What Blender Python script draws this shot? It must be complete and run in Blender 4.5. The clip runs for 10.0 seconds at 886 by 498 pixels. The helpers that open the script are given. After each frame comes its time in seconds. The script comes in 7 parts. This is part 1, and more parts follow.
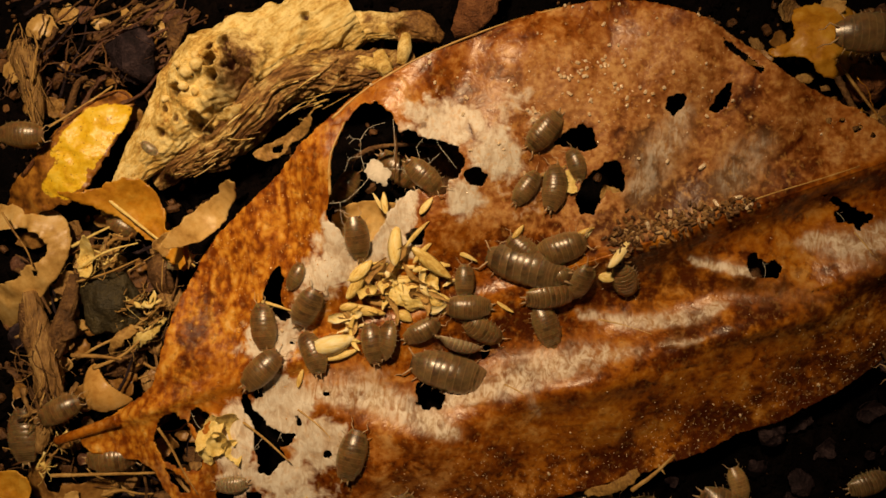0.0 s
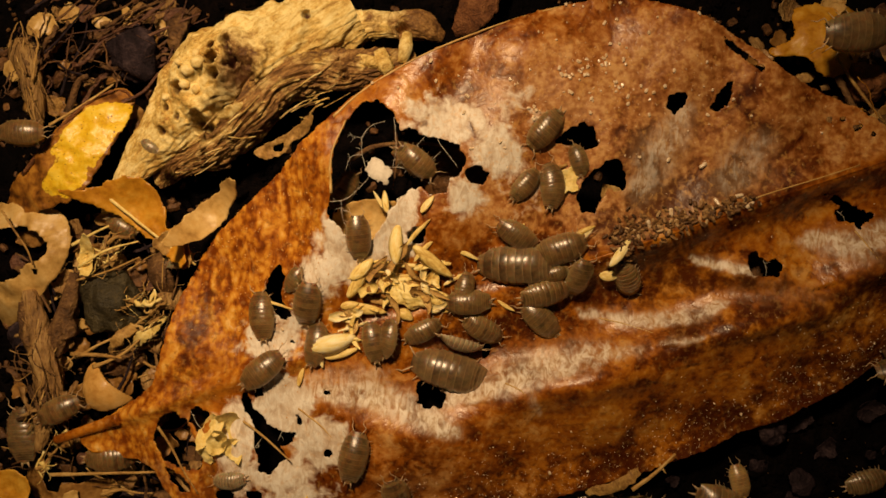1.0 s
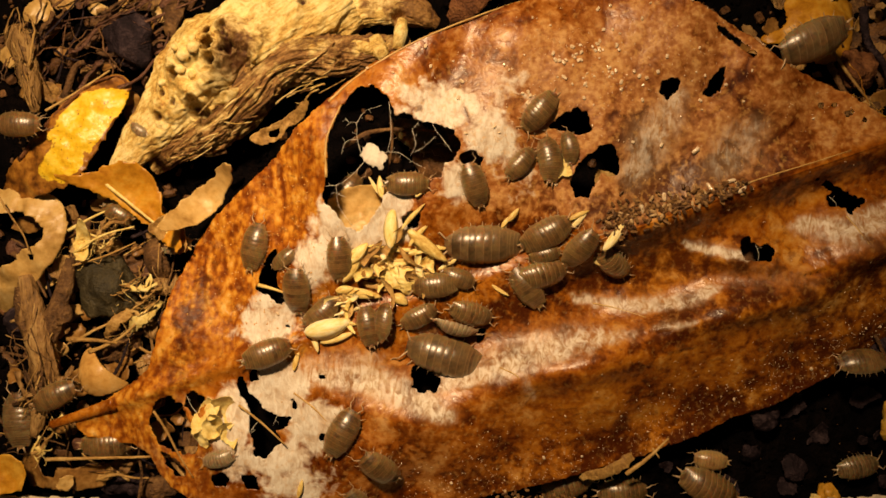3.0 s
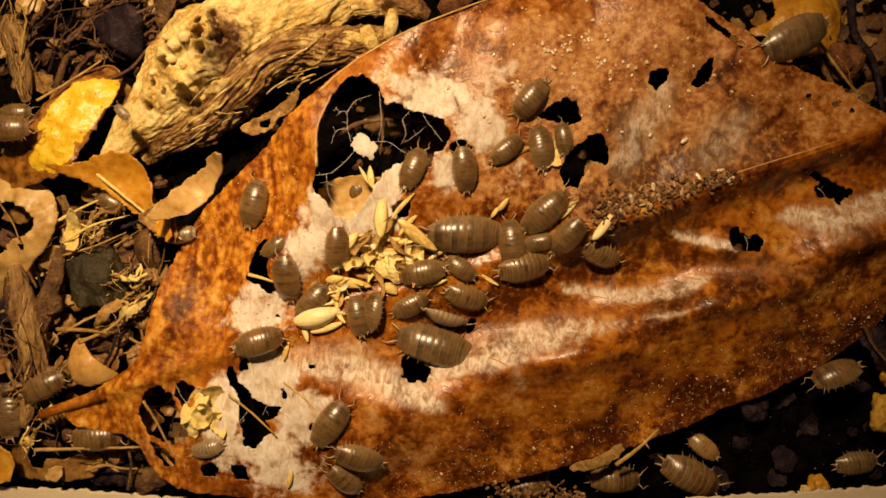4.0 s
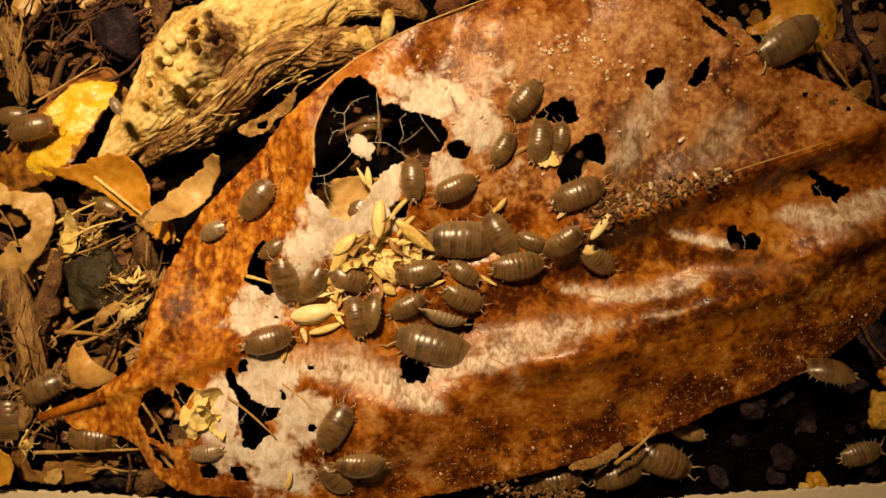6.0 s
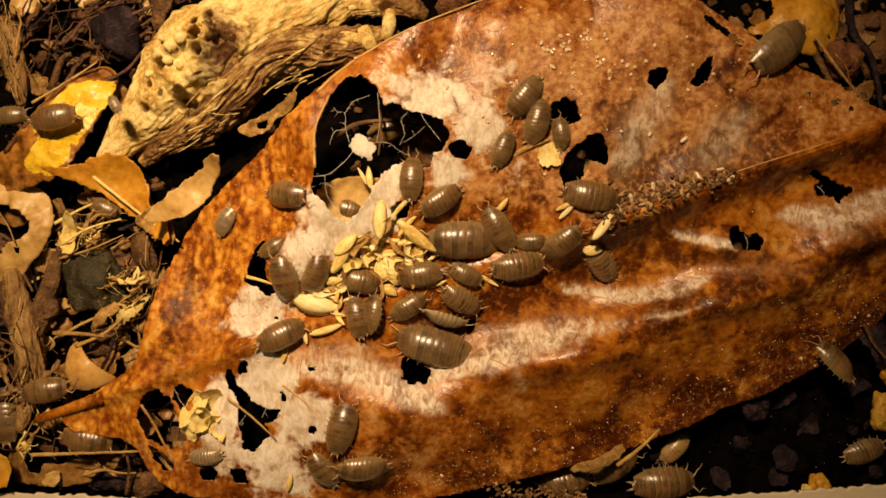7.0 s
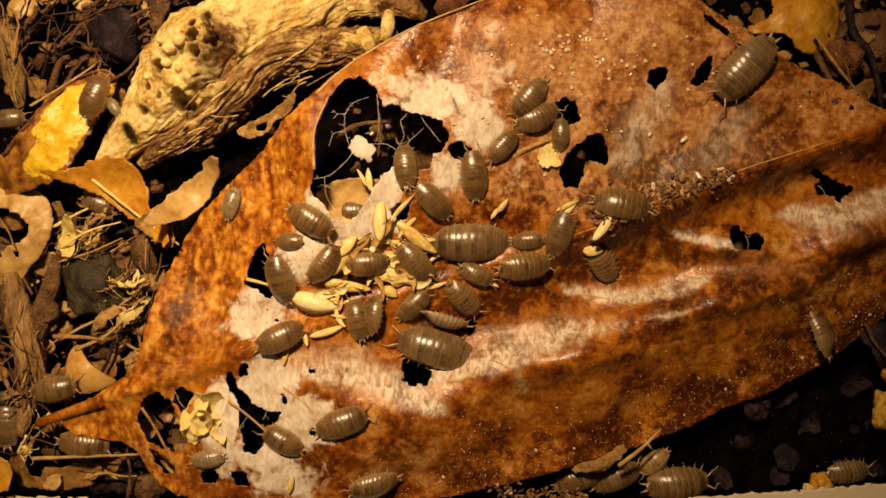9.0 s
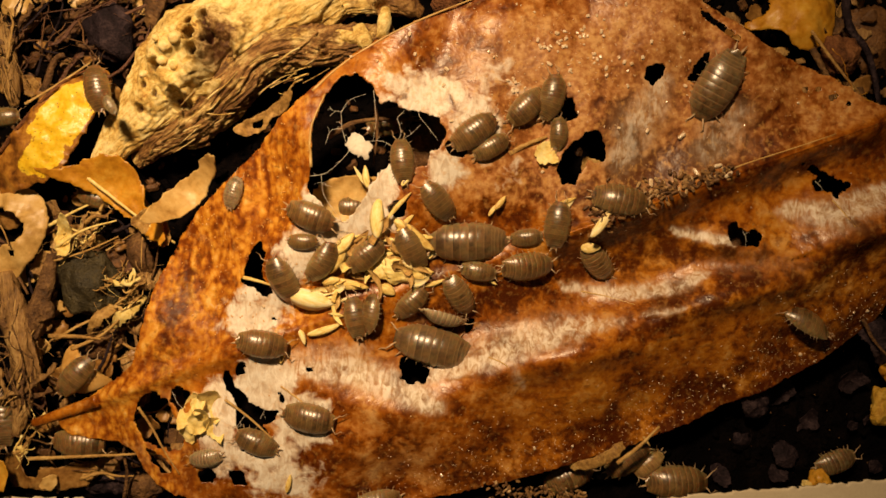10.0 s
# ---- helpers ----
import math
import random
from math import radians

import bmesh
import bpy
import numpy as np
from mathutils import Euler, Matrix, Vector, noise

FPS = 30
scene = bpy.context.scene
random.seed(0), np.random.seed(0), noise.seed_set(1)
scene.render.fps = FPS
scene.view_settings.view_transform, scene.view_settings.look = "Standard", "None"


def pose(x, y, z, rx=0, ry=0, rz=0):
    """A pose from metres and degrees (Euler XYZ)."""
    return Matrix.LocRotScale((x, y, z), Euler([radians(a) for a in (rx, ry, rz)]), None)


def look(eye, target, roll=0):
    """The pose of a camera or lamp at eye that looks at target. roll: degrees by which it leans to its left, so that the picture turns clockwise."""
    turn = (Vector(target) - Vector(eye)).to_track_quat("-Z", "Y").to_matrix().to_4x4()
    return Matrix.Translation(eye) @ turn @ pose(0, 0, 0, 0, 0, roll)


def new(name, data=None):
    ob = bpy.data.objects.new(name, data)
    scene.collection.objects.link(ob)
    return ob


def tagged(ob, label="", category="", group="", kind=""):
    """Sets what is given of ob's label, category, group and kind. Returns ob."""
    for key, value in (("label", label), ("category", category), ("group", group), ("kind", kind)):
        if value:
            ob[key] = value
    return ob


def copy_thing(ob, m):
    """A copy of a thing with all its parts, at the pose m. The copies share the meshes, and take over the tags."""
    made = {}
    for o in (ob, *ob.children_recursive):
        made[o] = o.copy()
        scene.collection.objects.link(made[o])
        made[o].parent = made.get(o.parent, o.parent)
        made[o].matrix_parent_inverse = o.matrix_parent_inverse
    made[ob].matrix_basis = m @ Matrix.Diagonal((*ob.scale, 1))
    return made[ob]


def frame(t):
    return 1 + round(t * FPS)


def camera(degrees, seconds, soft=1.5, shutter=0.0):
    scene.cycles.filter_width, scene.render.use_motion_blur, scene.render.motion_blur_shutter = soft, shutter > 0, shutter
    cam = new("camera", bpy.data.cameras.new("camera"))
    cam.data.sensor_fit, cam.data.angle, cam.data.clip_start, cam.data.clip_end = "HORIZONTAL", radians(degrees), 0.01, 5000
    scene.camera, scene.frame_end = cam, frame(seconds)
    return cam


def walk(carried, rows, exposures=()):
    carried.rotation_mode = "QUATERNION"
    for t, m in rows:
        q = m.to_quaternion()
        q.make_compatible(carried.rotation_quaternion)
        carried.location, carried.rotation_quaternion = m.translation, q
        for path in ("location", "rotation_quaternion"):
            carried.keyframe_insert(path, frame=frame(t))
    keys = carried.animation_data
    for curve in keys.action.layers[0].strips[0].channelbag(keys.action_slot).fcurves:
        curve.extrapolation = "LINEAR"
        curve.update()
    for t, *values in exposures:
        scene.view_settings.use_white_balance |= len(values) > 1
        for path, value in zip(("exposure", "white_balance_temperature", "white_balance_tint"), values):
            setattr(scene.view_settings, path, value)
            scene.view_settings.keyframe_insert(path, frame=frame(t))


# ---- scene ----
MM = 0.001
cam = camera(60, 10.0, soft=1.6)
walk(cam, [(t, pose(x * MM, y * MM, z * MM, rx, ry, rz)) for t, x, y, z, rx, ry, rz in [
    (0, -0.63, 5.741, 135.653, -0.606, 0.8699, 0.2975),
    (0.5, -0.472, 4.836, 135.886, -0.35, 0.9034, 0.4006),
    (1, -1.146, 4.768, 135.578, -0.3078, 0.719, 0.3393),
    (1.5, -0.412, 2.851, 136.433, -0.2189, 0.8667, 0.4847),
    (2, -0.527, 2.335, 136.701, -0.1691, 0.8801, 0.426),
    (2.5, -1.106, 2.659, 136.283, -0.3048, 0.6941, 0.348),
    (4, 0.444, -1.503, 136.638, 0.4357, 0.2275, 0.4415),
    (4.5, 0.445, -1.669, 136.726, 0.4952, 0.1081, 0.4467),
    (5, 0.663, -1.898, 136.67, 0.5852, 0.0966, 0.3423),
    (5.5, 0.679, -1.193, 136.964, 0.3491, 0.1484, 0.1022),
    (7, -0.318, -1.505, 135.956, 0.5021, -0.1351, 0.0968),
    (7.5, -0.279, -1.621, 135.814, 0.677, -0.1253, 0.0127),
    (8, -0.349, -1.414, 135.896, 0.624, -0.2346, -0.1163),
    (8.5, -0.001, -2.242, 136.018, 0.7765, -0.1921, -0.2377),
    (9, -0.361, -0.842, 135.744, 0.3232, -0.1386, -0.212),
    (9.5, -0.707, -1.07, 135.223, 0.4587, -0.3042, -0.3695),
    (10, -0.614, -1.414, 135.32, 0.3781, -0.4285, -0.414),
]], [(0.0, -0.47), (1.5, -0.43), (2.0, -0.06), (3.8, 0.0), (10.0, 0.0)])

# ---- world and lamps ----
world = bpy.data.worlds.new("world")
world.use_nodes = True
world.node_tree.nodes["Background"].inputs[0].default_value = (1.0, 0.72, 0.42, 1)
world.node_tree.nodes["Background"].inputs[1].default_value = 0.02
scene.world = world


def lamp(name, eye, target, watts, size, colour):
    data = bpy.data.lights.new(name, "AREA")
    data.energy, data.size, data.color = watts, size, colour
    data.shape = "DISK"
    data.spread = radians(76)
    ob = new(name, data)
    ob.matrix_world = look(eye, target)
    return ob


lamp("warm_bulb", (-0.048, 0.118, 0.225), (-0.031, 0.008, 0), 0.173, 0.026, (1.0, 0.675, 0.368))

# The lie of the land, in millimetres: x along the picture, y up it, z towards the eye.
RIB_FROM, RIB_ALONG, RIB_ACROSS = np.array((-67.9, -29.4)), np.array((0.944, 0.329)), np.array((-0.329, 0.944))


def ramp(v, low, high):
    v = np.clip((v - low) / (high - low), 0.0, 1.0)
    return v * v * (3 - 2 * v)


def waves(x, y, size, seed, octaves=4):
    """Smooth uneven waves of about the given size, from -1 to 1."""
    rng, total, weight, amount = np.random.RandomState(seed), 0.0, 0.0, 1.0
    for _ in range(octaves):
        for _ in range(5):
            a, p = rng.uniform(0, 2 * np.pi, 2)
            k = 2 * np.pi / size * rng.uniform(0.7, 1.4)
            total = total + amount * np.sin(k * (x * np.cos(a) + y * np.sin(a)) + p + 1.3 * np.sin(0.6 * k * (y * np.cos(a) - x * np.sin(a)) + 2 * p))
            weight += amount * 0.55
        size, amount = size / 2.1, amount * 0.52
    return total / weight


def fold(x, y, a, b, width, height, steep=0.6):
    """A crest from a to b, steeper on its right-hand side."""
    ex, ey = b[0] - a[0], b[1] - a[1]
    k = np.clip(((x - a[0]) * ex + (y - a[1]) * ey) / (ex * ex + ey * ey), 0, 1)
    u, v = x - a[0] - k * ex, y - a[1] - k * ey
    far = np.hypot(u, v) / np.where(v * ex - u * ey > 0, width, width * steep)
    return height * np.exp(-far * far) * (0.35 + 0.65 * np.sin(np.pi * (0.08 + 0.84 * k)))


def leaf_height(x, y):
    """The upper face of the large leaf: a shallow trough along the midrib, and pillows between the side veins."""
    x, y = np.asarray(x, float), np.asarray(y, float)
    s = (x - RIB_FROM[0]) * RIB_ALONG[0] + (y - RIB_FROM[1]) * RIB_ALONG[1]
    d = (x - RIB_FROM[0]) * RIB_ACROSS[0] + (y - RIB_FROM[1]) * RIB_ACROSS[1]
    side = np.abs(d)
    up = 6.0 * np.sin(np.clip(side / 44, 0, 1.15) * 2.2) * ramp(side, 0, 14)
    down = 0.7 * np.sin(np.clip(side / 38, 0, 1.3) * 2.1) * ramp(side, 0, 10) - 8.0 * ramp(side, 19, 40)
    z = np.where(d > 0, up, down) * (0.35 + 0.65 * ramp(s, 5, 60))
    vein = np.where(d > 0, (s - 0.85 * side) / 27.0, (s - 1.15 * side + 9.0) / 25.0)
    pillow = (np.sin(np.pi * vein) ** 2 + 0.05) ** 0.42
    z = z + (2.7 * pillow - 1.5) * ramp(side, 1.5, 12) * (0.45 + 0.55 * ramp(s, 15, 50)) * np.where(d > 0, 0.5, 0.22)
    z = z - 1.0 + 1.3 * np.exp(-((side / 1.6) ** 2)) * ramp(s, -10, 0) * (1 - 0.75 * ramp(s, 40, 80)) - 3.0 * ramp(-s, -26, 4) - 1.0 * ramp(s, 125, 165)
    z = z - 2.8 * ramp(-d, 1, 10) * (1 - ramp(-d, 12, 21)) * ramp(s, 48, 66) * (1 - ramp(s, 104, 124))
    far_end = ramp(s, 78, 104)
    z = z + far_end * np.where(d > 0, 4.3 * np.exp(-((d / 10) ** 2)), 4.3 * np.exp(-((d / 3.6) ** 2)) - 0.5 * ramp(-d, 0, 5) * (1 - ramp(-d, 8, 20)))
    z = z - 8.5 * ramp(-x, 18, 52) * ramp(y, -18, 4)
    z = z + fold(x, y, (-18.6, -26.6), (-3.0, -30.6), 4.5, 1.55) + fold(x, y, (8.6, -22.4), (36.8, -17.2), 5.4, 2.2)
    z = z + fold(x, y, (40.5, -12.0), (66.5, -6.2), 4.0, 2.0) + fold(x, y, (45.5, 0.1), (56.0, -1.4), 2.4, 1.7) + fold(x, y, (67.0, -1.0), (90.0, 7.0), 4.8, 4.4)
    return z + 0.7 * waves(x, y, 21.0, 3, 1) + 0.018 * waves(x, y, 2.6, 8, 2)


def soil_height(x, y):
    z = -12.5 + 1.6 * waves(x, y, 26.0, 11) + 0.9 * waves(x, y, 6.0, 12, 4)
    return z - 4.5 * ramp(x, 5, 30) * ramp(-y, 5, 26)



# ---- materials ----
class Nodes:
    """A short hand for node trees."""

    def __init__(self, name):
        self.mat = bpy.data.materials.new(name)
        self.mat.use_nodes = True
        self.tree = self.mat.node_tree
        self.bsdf = self.tree.nodes["Principled BSDF"]
        self.coord = self.tree.nodes.new("ShaderNodeTexCoord").outputs["Object"]

    def add(self, kind, **inputs):
        node = self.tree.nodes.new(kind)
        for key, value in inputs.items():
            self.put(node.inputs[key.replace("_", " ")], value)
        return node

    def put(self, socket, value):
        if isinstance(value, bpy.types.NodeSocket):
            self.tree.links.new(value, socket)
        else:
            socket.default_value = value

    def stretched(self, scale, turn=(0, 0, 0)):
        node = self.add("ShaderNodeMapping", Vector=self.coord)
        node.inputs["Scale"].default_value = scale
        node.inputs["Rotation"].default_value = turn
        return node.outputs[0]

    def noise(self, mm, detail=5.0, rough=0.6, vector=None, twist=0.0):
        node = self.add("ShaderNodeTexNoise", Vector=vector or self.coord, Scale=1000.0 / mm, Detail=detail, Roughness=rough, Distortion=twist)
        return node.outputs[0]

    def cells(self, mm, vector=None):
        node = self.add("ShaderNodeTexVoronoi", Vector=vector or self.coord, Scale=1000.0 / mm)
        return node.outputs["Distance"]

    def ramp(self, value, stops):
        node = self.add("ShaderNodeValToRGB", Fac=value)
        elements = node.color_ramp.elements
        while len(elements) < len(stops):
            elements.new(0.5)
        for element, (place, colour) in zip(elements, stops):
            element.position, element.color = place, (*colour, 1) if len(colour) == 3 else colour
        return node.outputs[0]

    def grey(self, value, low, high, a=0.0, b=1.0):
        node = self.add("ShaderNodeMapRange", Value=value)
        for key, v in zip(("From Min", "From Max", "To Min", "To Max"), (low, high, a, b)):
            node.inputs[key].default_value = v
        return node.outputs[0]

    def mix(self, fac, a, b, kind="MIX"):
        node = self.tree.nodes.new("ShaderNodeMix")
        node.data_type, node.blend_type = "RGBA", kind
        self.put(node.inputs[0], fac)
        self.put(node.inputs[6], a if isinstance(a, bpy.types.NodeSocket) else (*a, 1))
        self.put(node.inputs[7], b if isinstance(b, bpy.types.NodeSocket) else (*b, 1))
        return node.outputs[2]

    def math(self, kind, a, b=0.0):
        node = self.tree.nodes.new("ShaderNodeMath")
        node.operation = kind
        self.put(node.inputs[0], a)
        self.put(node.inputs[1], b)
        return node.outputs[0]

    def attribute(self, name):
        node = self.tree.nodes.new("ShaderNodeAttribute")
        node.attribute_name = name
        return node.outputs["Fac"]

    def relief(self, height, mm, strength=1.0):
        node = self.add("ShaderNodeBump", Height=height, Strength=strength, Distance=mm * MM)
        self.put(self.bsdf.inputs["Normal"], node.outputs[0])

    def done(self, colour, rough, specular=0.5, **more):
        self.put(self.bsdf.inputs["Base Color"], colour)
        self.put(self.bsdf.inputs["Roughness"], rough)
        self.put(self.bsdf.inputs["Specular IOR Level"], specular)
        for key, value in more.items():
            self.put(self.bsdf.inputs[key.replace("_", " ")], value)
        return self.mat


def mottled(name, colours, mm=4.0, fine=0.6, rough=(0.45, 0.75), bump=0.12, stretch=None, specular=0.4, random_tone=0.0, **more):
    """A natural surface: large mottling and fine grain, in colours from dark to light."""
    n = Nodes(name)
    vector = n.stretched(*stretch) if stretch else None
    big, small = n.noise(mm, 4, 0.6, vector, 0.6), n.noise(fine, 3, 0.65, vector)
    both = n.math("ADD", n.math("MULTIPLY", big, 0.62), n.math("MULTIPLY", small, 0.38))
    if random_tone:
        chance = n.tree.nodes.new("ShaderNodeObjectInfo").outputs["Random"]
        both = n.math("ADD", both, n.grey(chance, 0, 1, -random_tone, random_tone))
    steps = [(0.33 + 0.34 * k / max(1, len(colours) - 1), c) for k, c in enumerate(colours)]
    n.relief(both, bump * 6)
    return n.done(n.ramp(both, steps), n.grey(small, 0.3, 0.7, *rough), specular, **more)


def leaf_material():
    """The dead leaf: moist amber and rust, dusty tan above the midrib, worn to a pale film in places, with dark flecks;
    fold sheen and trough shade are painted into its colour.
    """
    n = Nodes("dead_leaf")
    worn, tone, darkened, lobe = n.attribute("worn"), n.attribute("tone"), n.attribute("stain_shade"), n.attribute("lobe")
    big, mid, fine = n.noise(11.0, 3, 0.5, None, 0.5), n.noise(3.0, 3, 0.5, None, 0.6), n.noise(1.1, 3, 0.55)
    blotch = n.math("ADD", n.math("ADD", n.math("MULTIPLY", big, 0.34), n.math("MULTIPLY", mid, 0.44)), n.math("MULTIPLY", fine, 0.22))
    rust = n.ramp(n.math("ADD", n.math("ADD", n.math("MULTIPLY", big, 0.48), n.math("MULTIPLY", mid, 0.34)), n.math("MULTIPLY", fine, 0.18)), [(0.36, (0.045, 0.008, 0.001)), (0.43, (0.135, 0.031, 0.002)), (0.50, (0.29, 0.082, 0.005)), (0.57, (0.46, 0.165, 0.012)), (0.65, (0.62, 0.30, 0.04))])
    streak = n.noise(2.8, 3, 0.55, n.stretched((1.0, 0.5, 1.0), (0, 0, 0.35)), 0.8)
    globs = n.cells(1.25, n.stretched((1.0, 0.75, 1.0), (0, 0, 0.35)))
    amber = n.ramp(n.math("ADD", n.math("ADD", n.math("MULTIPLY", streak, 0.70), n.math("MULTIPLY", fine, 0.30)), n.grey(globs, 0.1, 0.7, 0.06, -0.09)), [(0.34, (0.17, 0.038, 0.003)), (0.44, (0.36, 0.110, 0.008)), (0.52, (0.56, 0.225, 0.020)), (0.60, (0.68, 0.33, 0.045)), (0.70, (0.80, 0.48, 0.14))])
    rust = n.mix(lobe, rust, amber)
    tan = n.ramp(n.math("ADD", n.math("MULTIPLY", blotch, 0.6), n.math("MULTIPLY", fine, 0.4)), [(0.36, (0.19, 0.064, 0.015)), (0.44, (0.31, 0.116, 0.029)), (0.51, (0.43, 0.186, 0.057)), (0.61, (0.62, 0.345, 0.130))])
    colour = n.mix(n.grey(n.math("ADD", tone, n.math("ADD", n.math("MULTIPLY", n.math("SUBTRACT", mid, 0.5), 1.3), n.math("MULTIPLY", n.math("SUBTRACT", big, 0.5), 1.4))), 0.22, 0.72), rust, tan)
    # Dark rust patches, including shade painted into the valley and below the midrib.
    dark = n.grey(n.math("ADD", darkened, n.math("MULTIPLY", n.math("SUBTRACT", blotch, 0.5), -4.0)), 0.42, 0.95)
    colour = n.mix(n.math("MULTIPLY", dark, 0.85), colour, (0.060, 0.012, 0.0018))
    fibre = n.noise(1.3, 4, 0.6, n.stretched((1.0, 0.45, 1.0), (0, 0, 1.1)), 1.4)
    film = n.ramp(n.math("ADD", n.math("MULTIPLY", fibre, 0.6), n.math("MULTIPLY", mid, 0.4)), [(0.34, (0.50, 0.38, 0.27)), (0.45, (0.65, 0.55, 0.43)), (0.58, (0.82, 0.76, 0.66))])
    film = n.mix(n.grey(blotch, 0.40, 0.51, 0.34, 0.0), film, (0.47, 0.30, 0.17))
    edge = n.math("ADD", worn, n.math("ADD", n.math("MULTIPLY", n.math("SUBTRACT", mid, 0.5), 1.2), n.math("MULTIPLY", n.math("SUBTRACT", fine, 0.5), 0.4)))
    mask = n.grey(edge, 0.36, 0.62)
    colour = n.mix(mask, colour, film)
    spots = n.grey(n.noise(1.3, 3, 0.55, n.stretched((1.0, 1.15, 1.0), (0.3, 0.2, 0.7)), 0.5), 0.55, 0.68)
    colour = n.mix(n.math("MULTIPLY", spots, n.math("MULTIPLY", n.grey(mask, 0, 1, 0.50, 0.08), n.grey(tone, 0.1, 0.7, 1.0, 0.35))), colour, (0.105, 0.029, 0.006))
    bright = n.grey(n.noise(1.0, 3, 0.55, n.stretched((1.1, 1.0, 1.0), (0.1, 0.6, 2.0))), 0.54, 0.68)
    colour = n.mix(n.math("MULTIPLY", bright, n.grey(tone, 0.0, 0.7, 0.22, 0.50)), colour, (0.66, 0.36, 0.10))
    # Pale skin colour along the folds: the leaf's gloss painted into its colour.
    skin = n.ramp(n.math("ADD", n.math("MULTIPLY", fibre, 0.7), n.math("MULTIPLY", fine, 0.3)), [(0.36, (0.38, 0.235, 0.11)), (0.47, (0.64, 0.52, 0.37)), (0.58, (0.86, 0.79, 0.68))])
    painted_sheen = n.math("MULTIPLY", n.attribute("painted_sheen"), n.grey(n.math("ADD", n.math("MULTIPLY", fibre, 0.4), n.math("MULTIPLY", mid, 0.6)), 0.38, 0.56, 0.45, 1.0))
    colour = n.mix(painted_sheen, colour, n.mix(n.grey(painted_sheen, 0.15, 0.6), n.mix(tone, (0.46, 0.225, 0.066), (0.58, 0.37, 0.18)), skin))
    flecks = n.grey(n.noise(0.4, 2, 0.5), 0.64, 0.72)
    colour = n.mix(n.math("MULTIPLY", flecks, n.grey(tone, 0.0, 0.7, 0.10, 0.32)), colour, (0.06, 0.018, 0.005))
    pale = n.math("MAXIMUM", n.attribute("painted_sheen"), mask)
    wrinkle = n.math("ADD", n.math("MULTIPLY", mid, 0.8), n.math("ADD", n.math("MULTIPLY", fine, 0.35), n.math("MULTIPLY", fibre, n.grey(pale, 0, 1, 0.05, 0.45))))
    blister = n.math("MULTIPLY", globs, n.grey(lobe, 0.0, 1.0, -0.10, -0.62))
    n.relief(n.math("ADD", wrinkle, blister), 0.20)
    rough = n.math("ADD", n.grey(fine, 0.3, 0.7, 0.22, 0.34), n.math("ADD", n.math("MULTIPLY", pale, 0.20), n.math("MULTIPLY", tone, 0.13)))
    rough = n.math("ADD", rough, n.math("MULTIPLY", lobe, 0.16))
    gloss = n.math("SUBTRACT", n.math("ADD", n.math("ADD", 0.30, n.math("MULTIPLY", pale, 0.20)), n.math("MULTIPLY", tone, 0.16)), n.math("MULTIPLY", lobe, 0.14))
    return n.done(colour, rough, gloss, Specular_Tint=(1.0, 0.96, 0.92, 1.0))


def shell_material(name, dark, light, clear=0.38):
    """The shell of a woodlouse: horny, half clear, glossy, with rows of pale marks and a clear pale rim on each plate."""
    n = Nodes(name)
    speck, band = n.noise(0.32, 4, 0.65), n.noise(1.3, 4, 0.65, None, 0.8)
    chance = n.tree.nodes.new("ShaderNodeObjectInfo").outputs["Random"]
    both = n.math("ADD", n.math("ADD", n.math("MULTIPLY", speck, 0.25), n.math("MULTIPLY", band, 0.75)), n.grey(chance, 0, 1, -0.10, 0.10))
    colour = n.ramp(both, [(0.34, dark), (0.5, tuple(0.5 * a + 0.5 * b for a, b in zip(dark, light))), (0.68, light)])
    marks = n.math("MULTIPLY", n.attribute("mark"), n.grey(band, 0.40, 0.58, 0.15, 1.0))
    colour = n.mix(n.math("MULTIPLY", marks, 0.32), colour, tuple(min(1.0, 1.75 * v) for v in light))
    rim = n.attribute("edge")
    colour = n.mix(n.math("MULTIPLY", rim, 0.66), colour, tuple(min(1.0, 1.9 * v + 0.03) for v in light))
    colour = n.mix(n.math("MULTIPLY", n.attribute("seam"), 0.5), colour, tuple(0.45 * v for v in dark))
    n.relief(n.math("ADD", speck, n.math("MULTIPLY", band, 0.5)), 0.022)
    return n.done(colour, n.grey(speck, 0.3, 0.7, 0.27, 0.38), 0.95, Subsurface_Weight=clear, Subsurface_Scale=0.0006, Coat_Weight=0.18, Coat_Roughness=0.26)


M_LEAF = leaf_material()
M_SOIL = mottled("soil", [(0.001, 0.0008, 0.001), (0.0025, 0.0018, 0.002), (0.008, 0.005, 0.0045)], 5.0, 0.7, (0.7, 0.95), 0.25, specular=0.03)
M_PAPER = mottled("paper", [(0.62, 0.52, 0.36), (0.74, 0.65, 0.47)], 14.0, 0.5, (0.7, 0.9), 0.03)
M_BARK = mottled("bark", [(0.036, 0.017, 0.007), (0.130, 0.062, 0.021), (0.30, 0.165, 0.058)], 4.0, 0.6, (0.55, 0.85), 0.25)
M_STRAW = mottled("straw", [(0.20, 0.10, 0.026), (0.46, 0.27, 0.075), (0.66, 0.46, 0.17)], 3.0, 0.5, (0.5, 0.75), 0.1, random_tone=0.08)
M_HUSK = mottled("husk", [(0.60, 0.38, 0.09), (0.84, 0.64, 0.21), (0.92, 0.77, 0.36), (0.95, 0.87, 0.60)], 1.6, 0.35, (0.30, 0.5), 0.04, stretch=((0.35, 1.0, 1.0),), random_tone=0.10)
M_BLOOM = mottled("dry_petal", [(0.58, 0.38, 0.09), (0.84, 0.66, 0.22), (0.93, 0.82, 0.42)], 2.2, 0.5, (0.35, 0.6), 0.04)
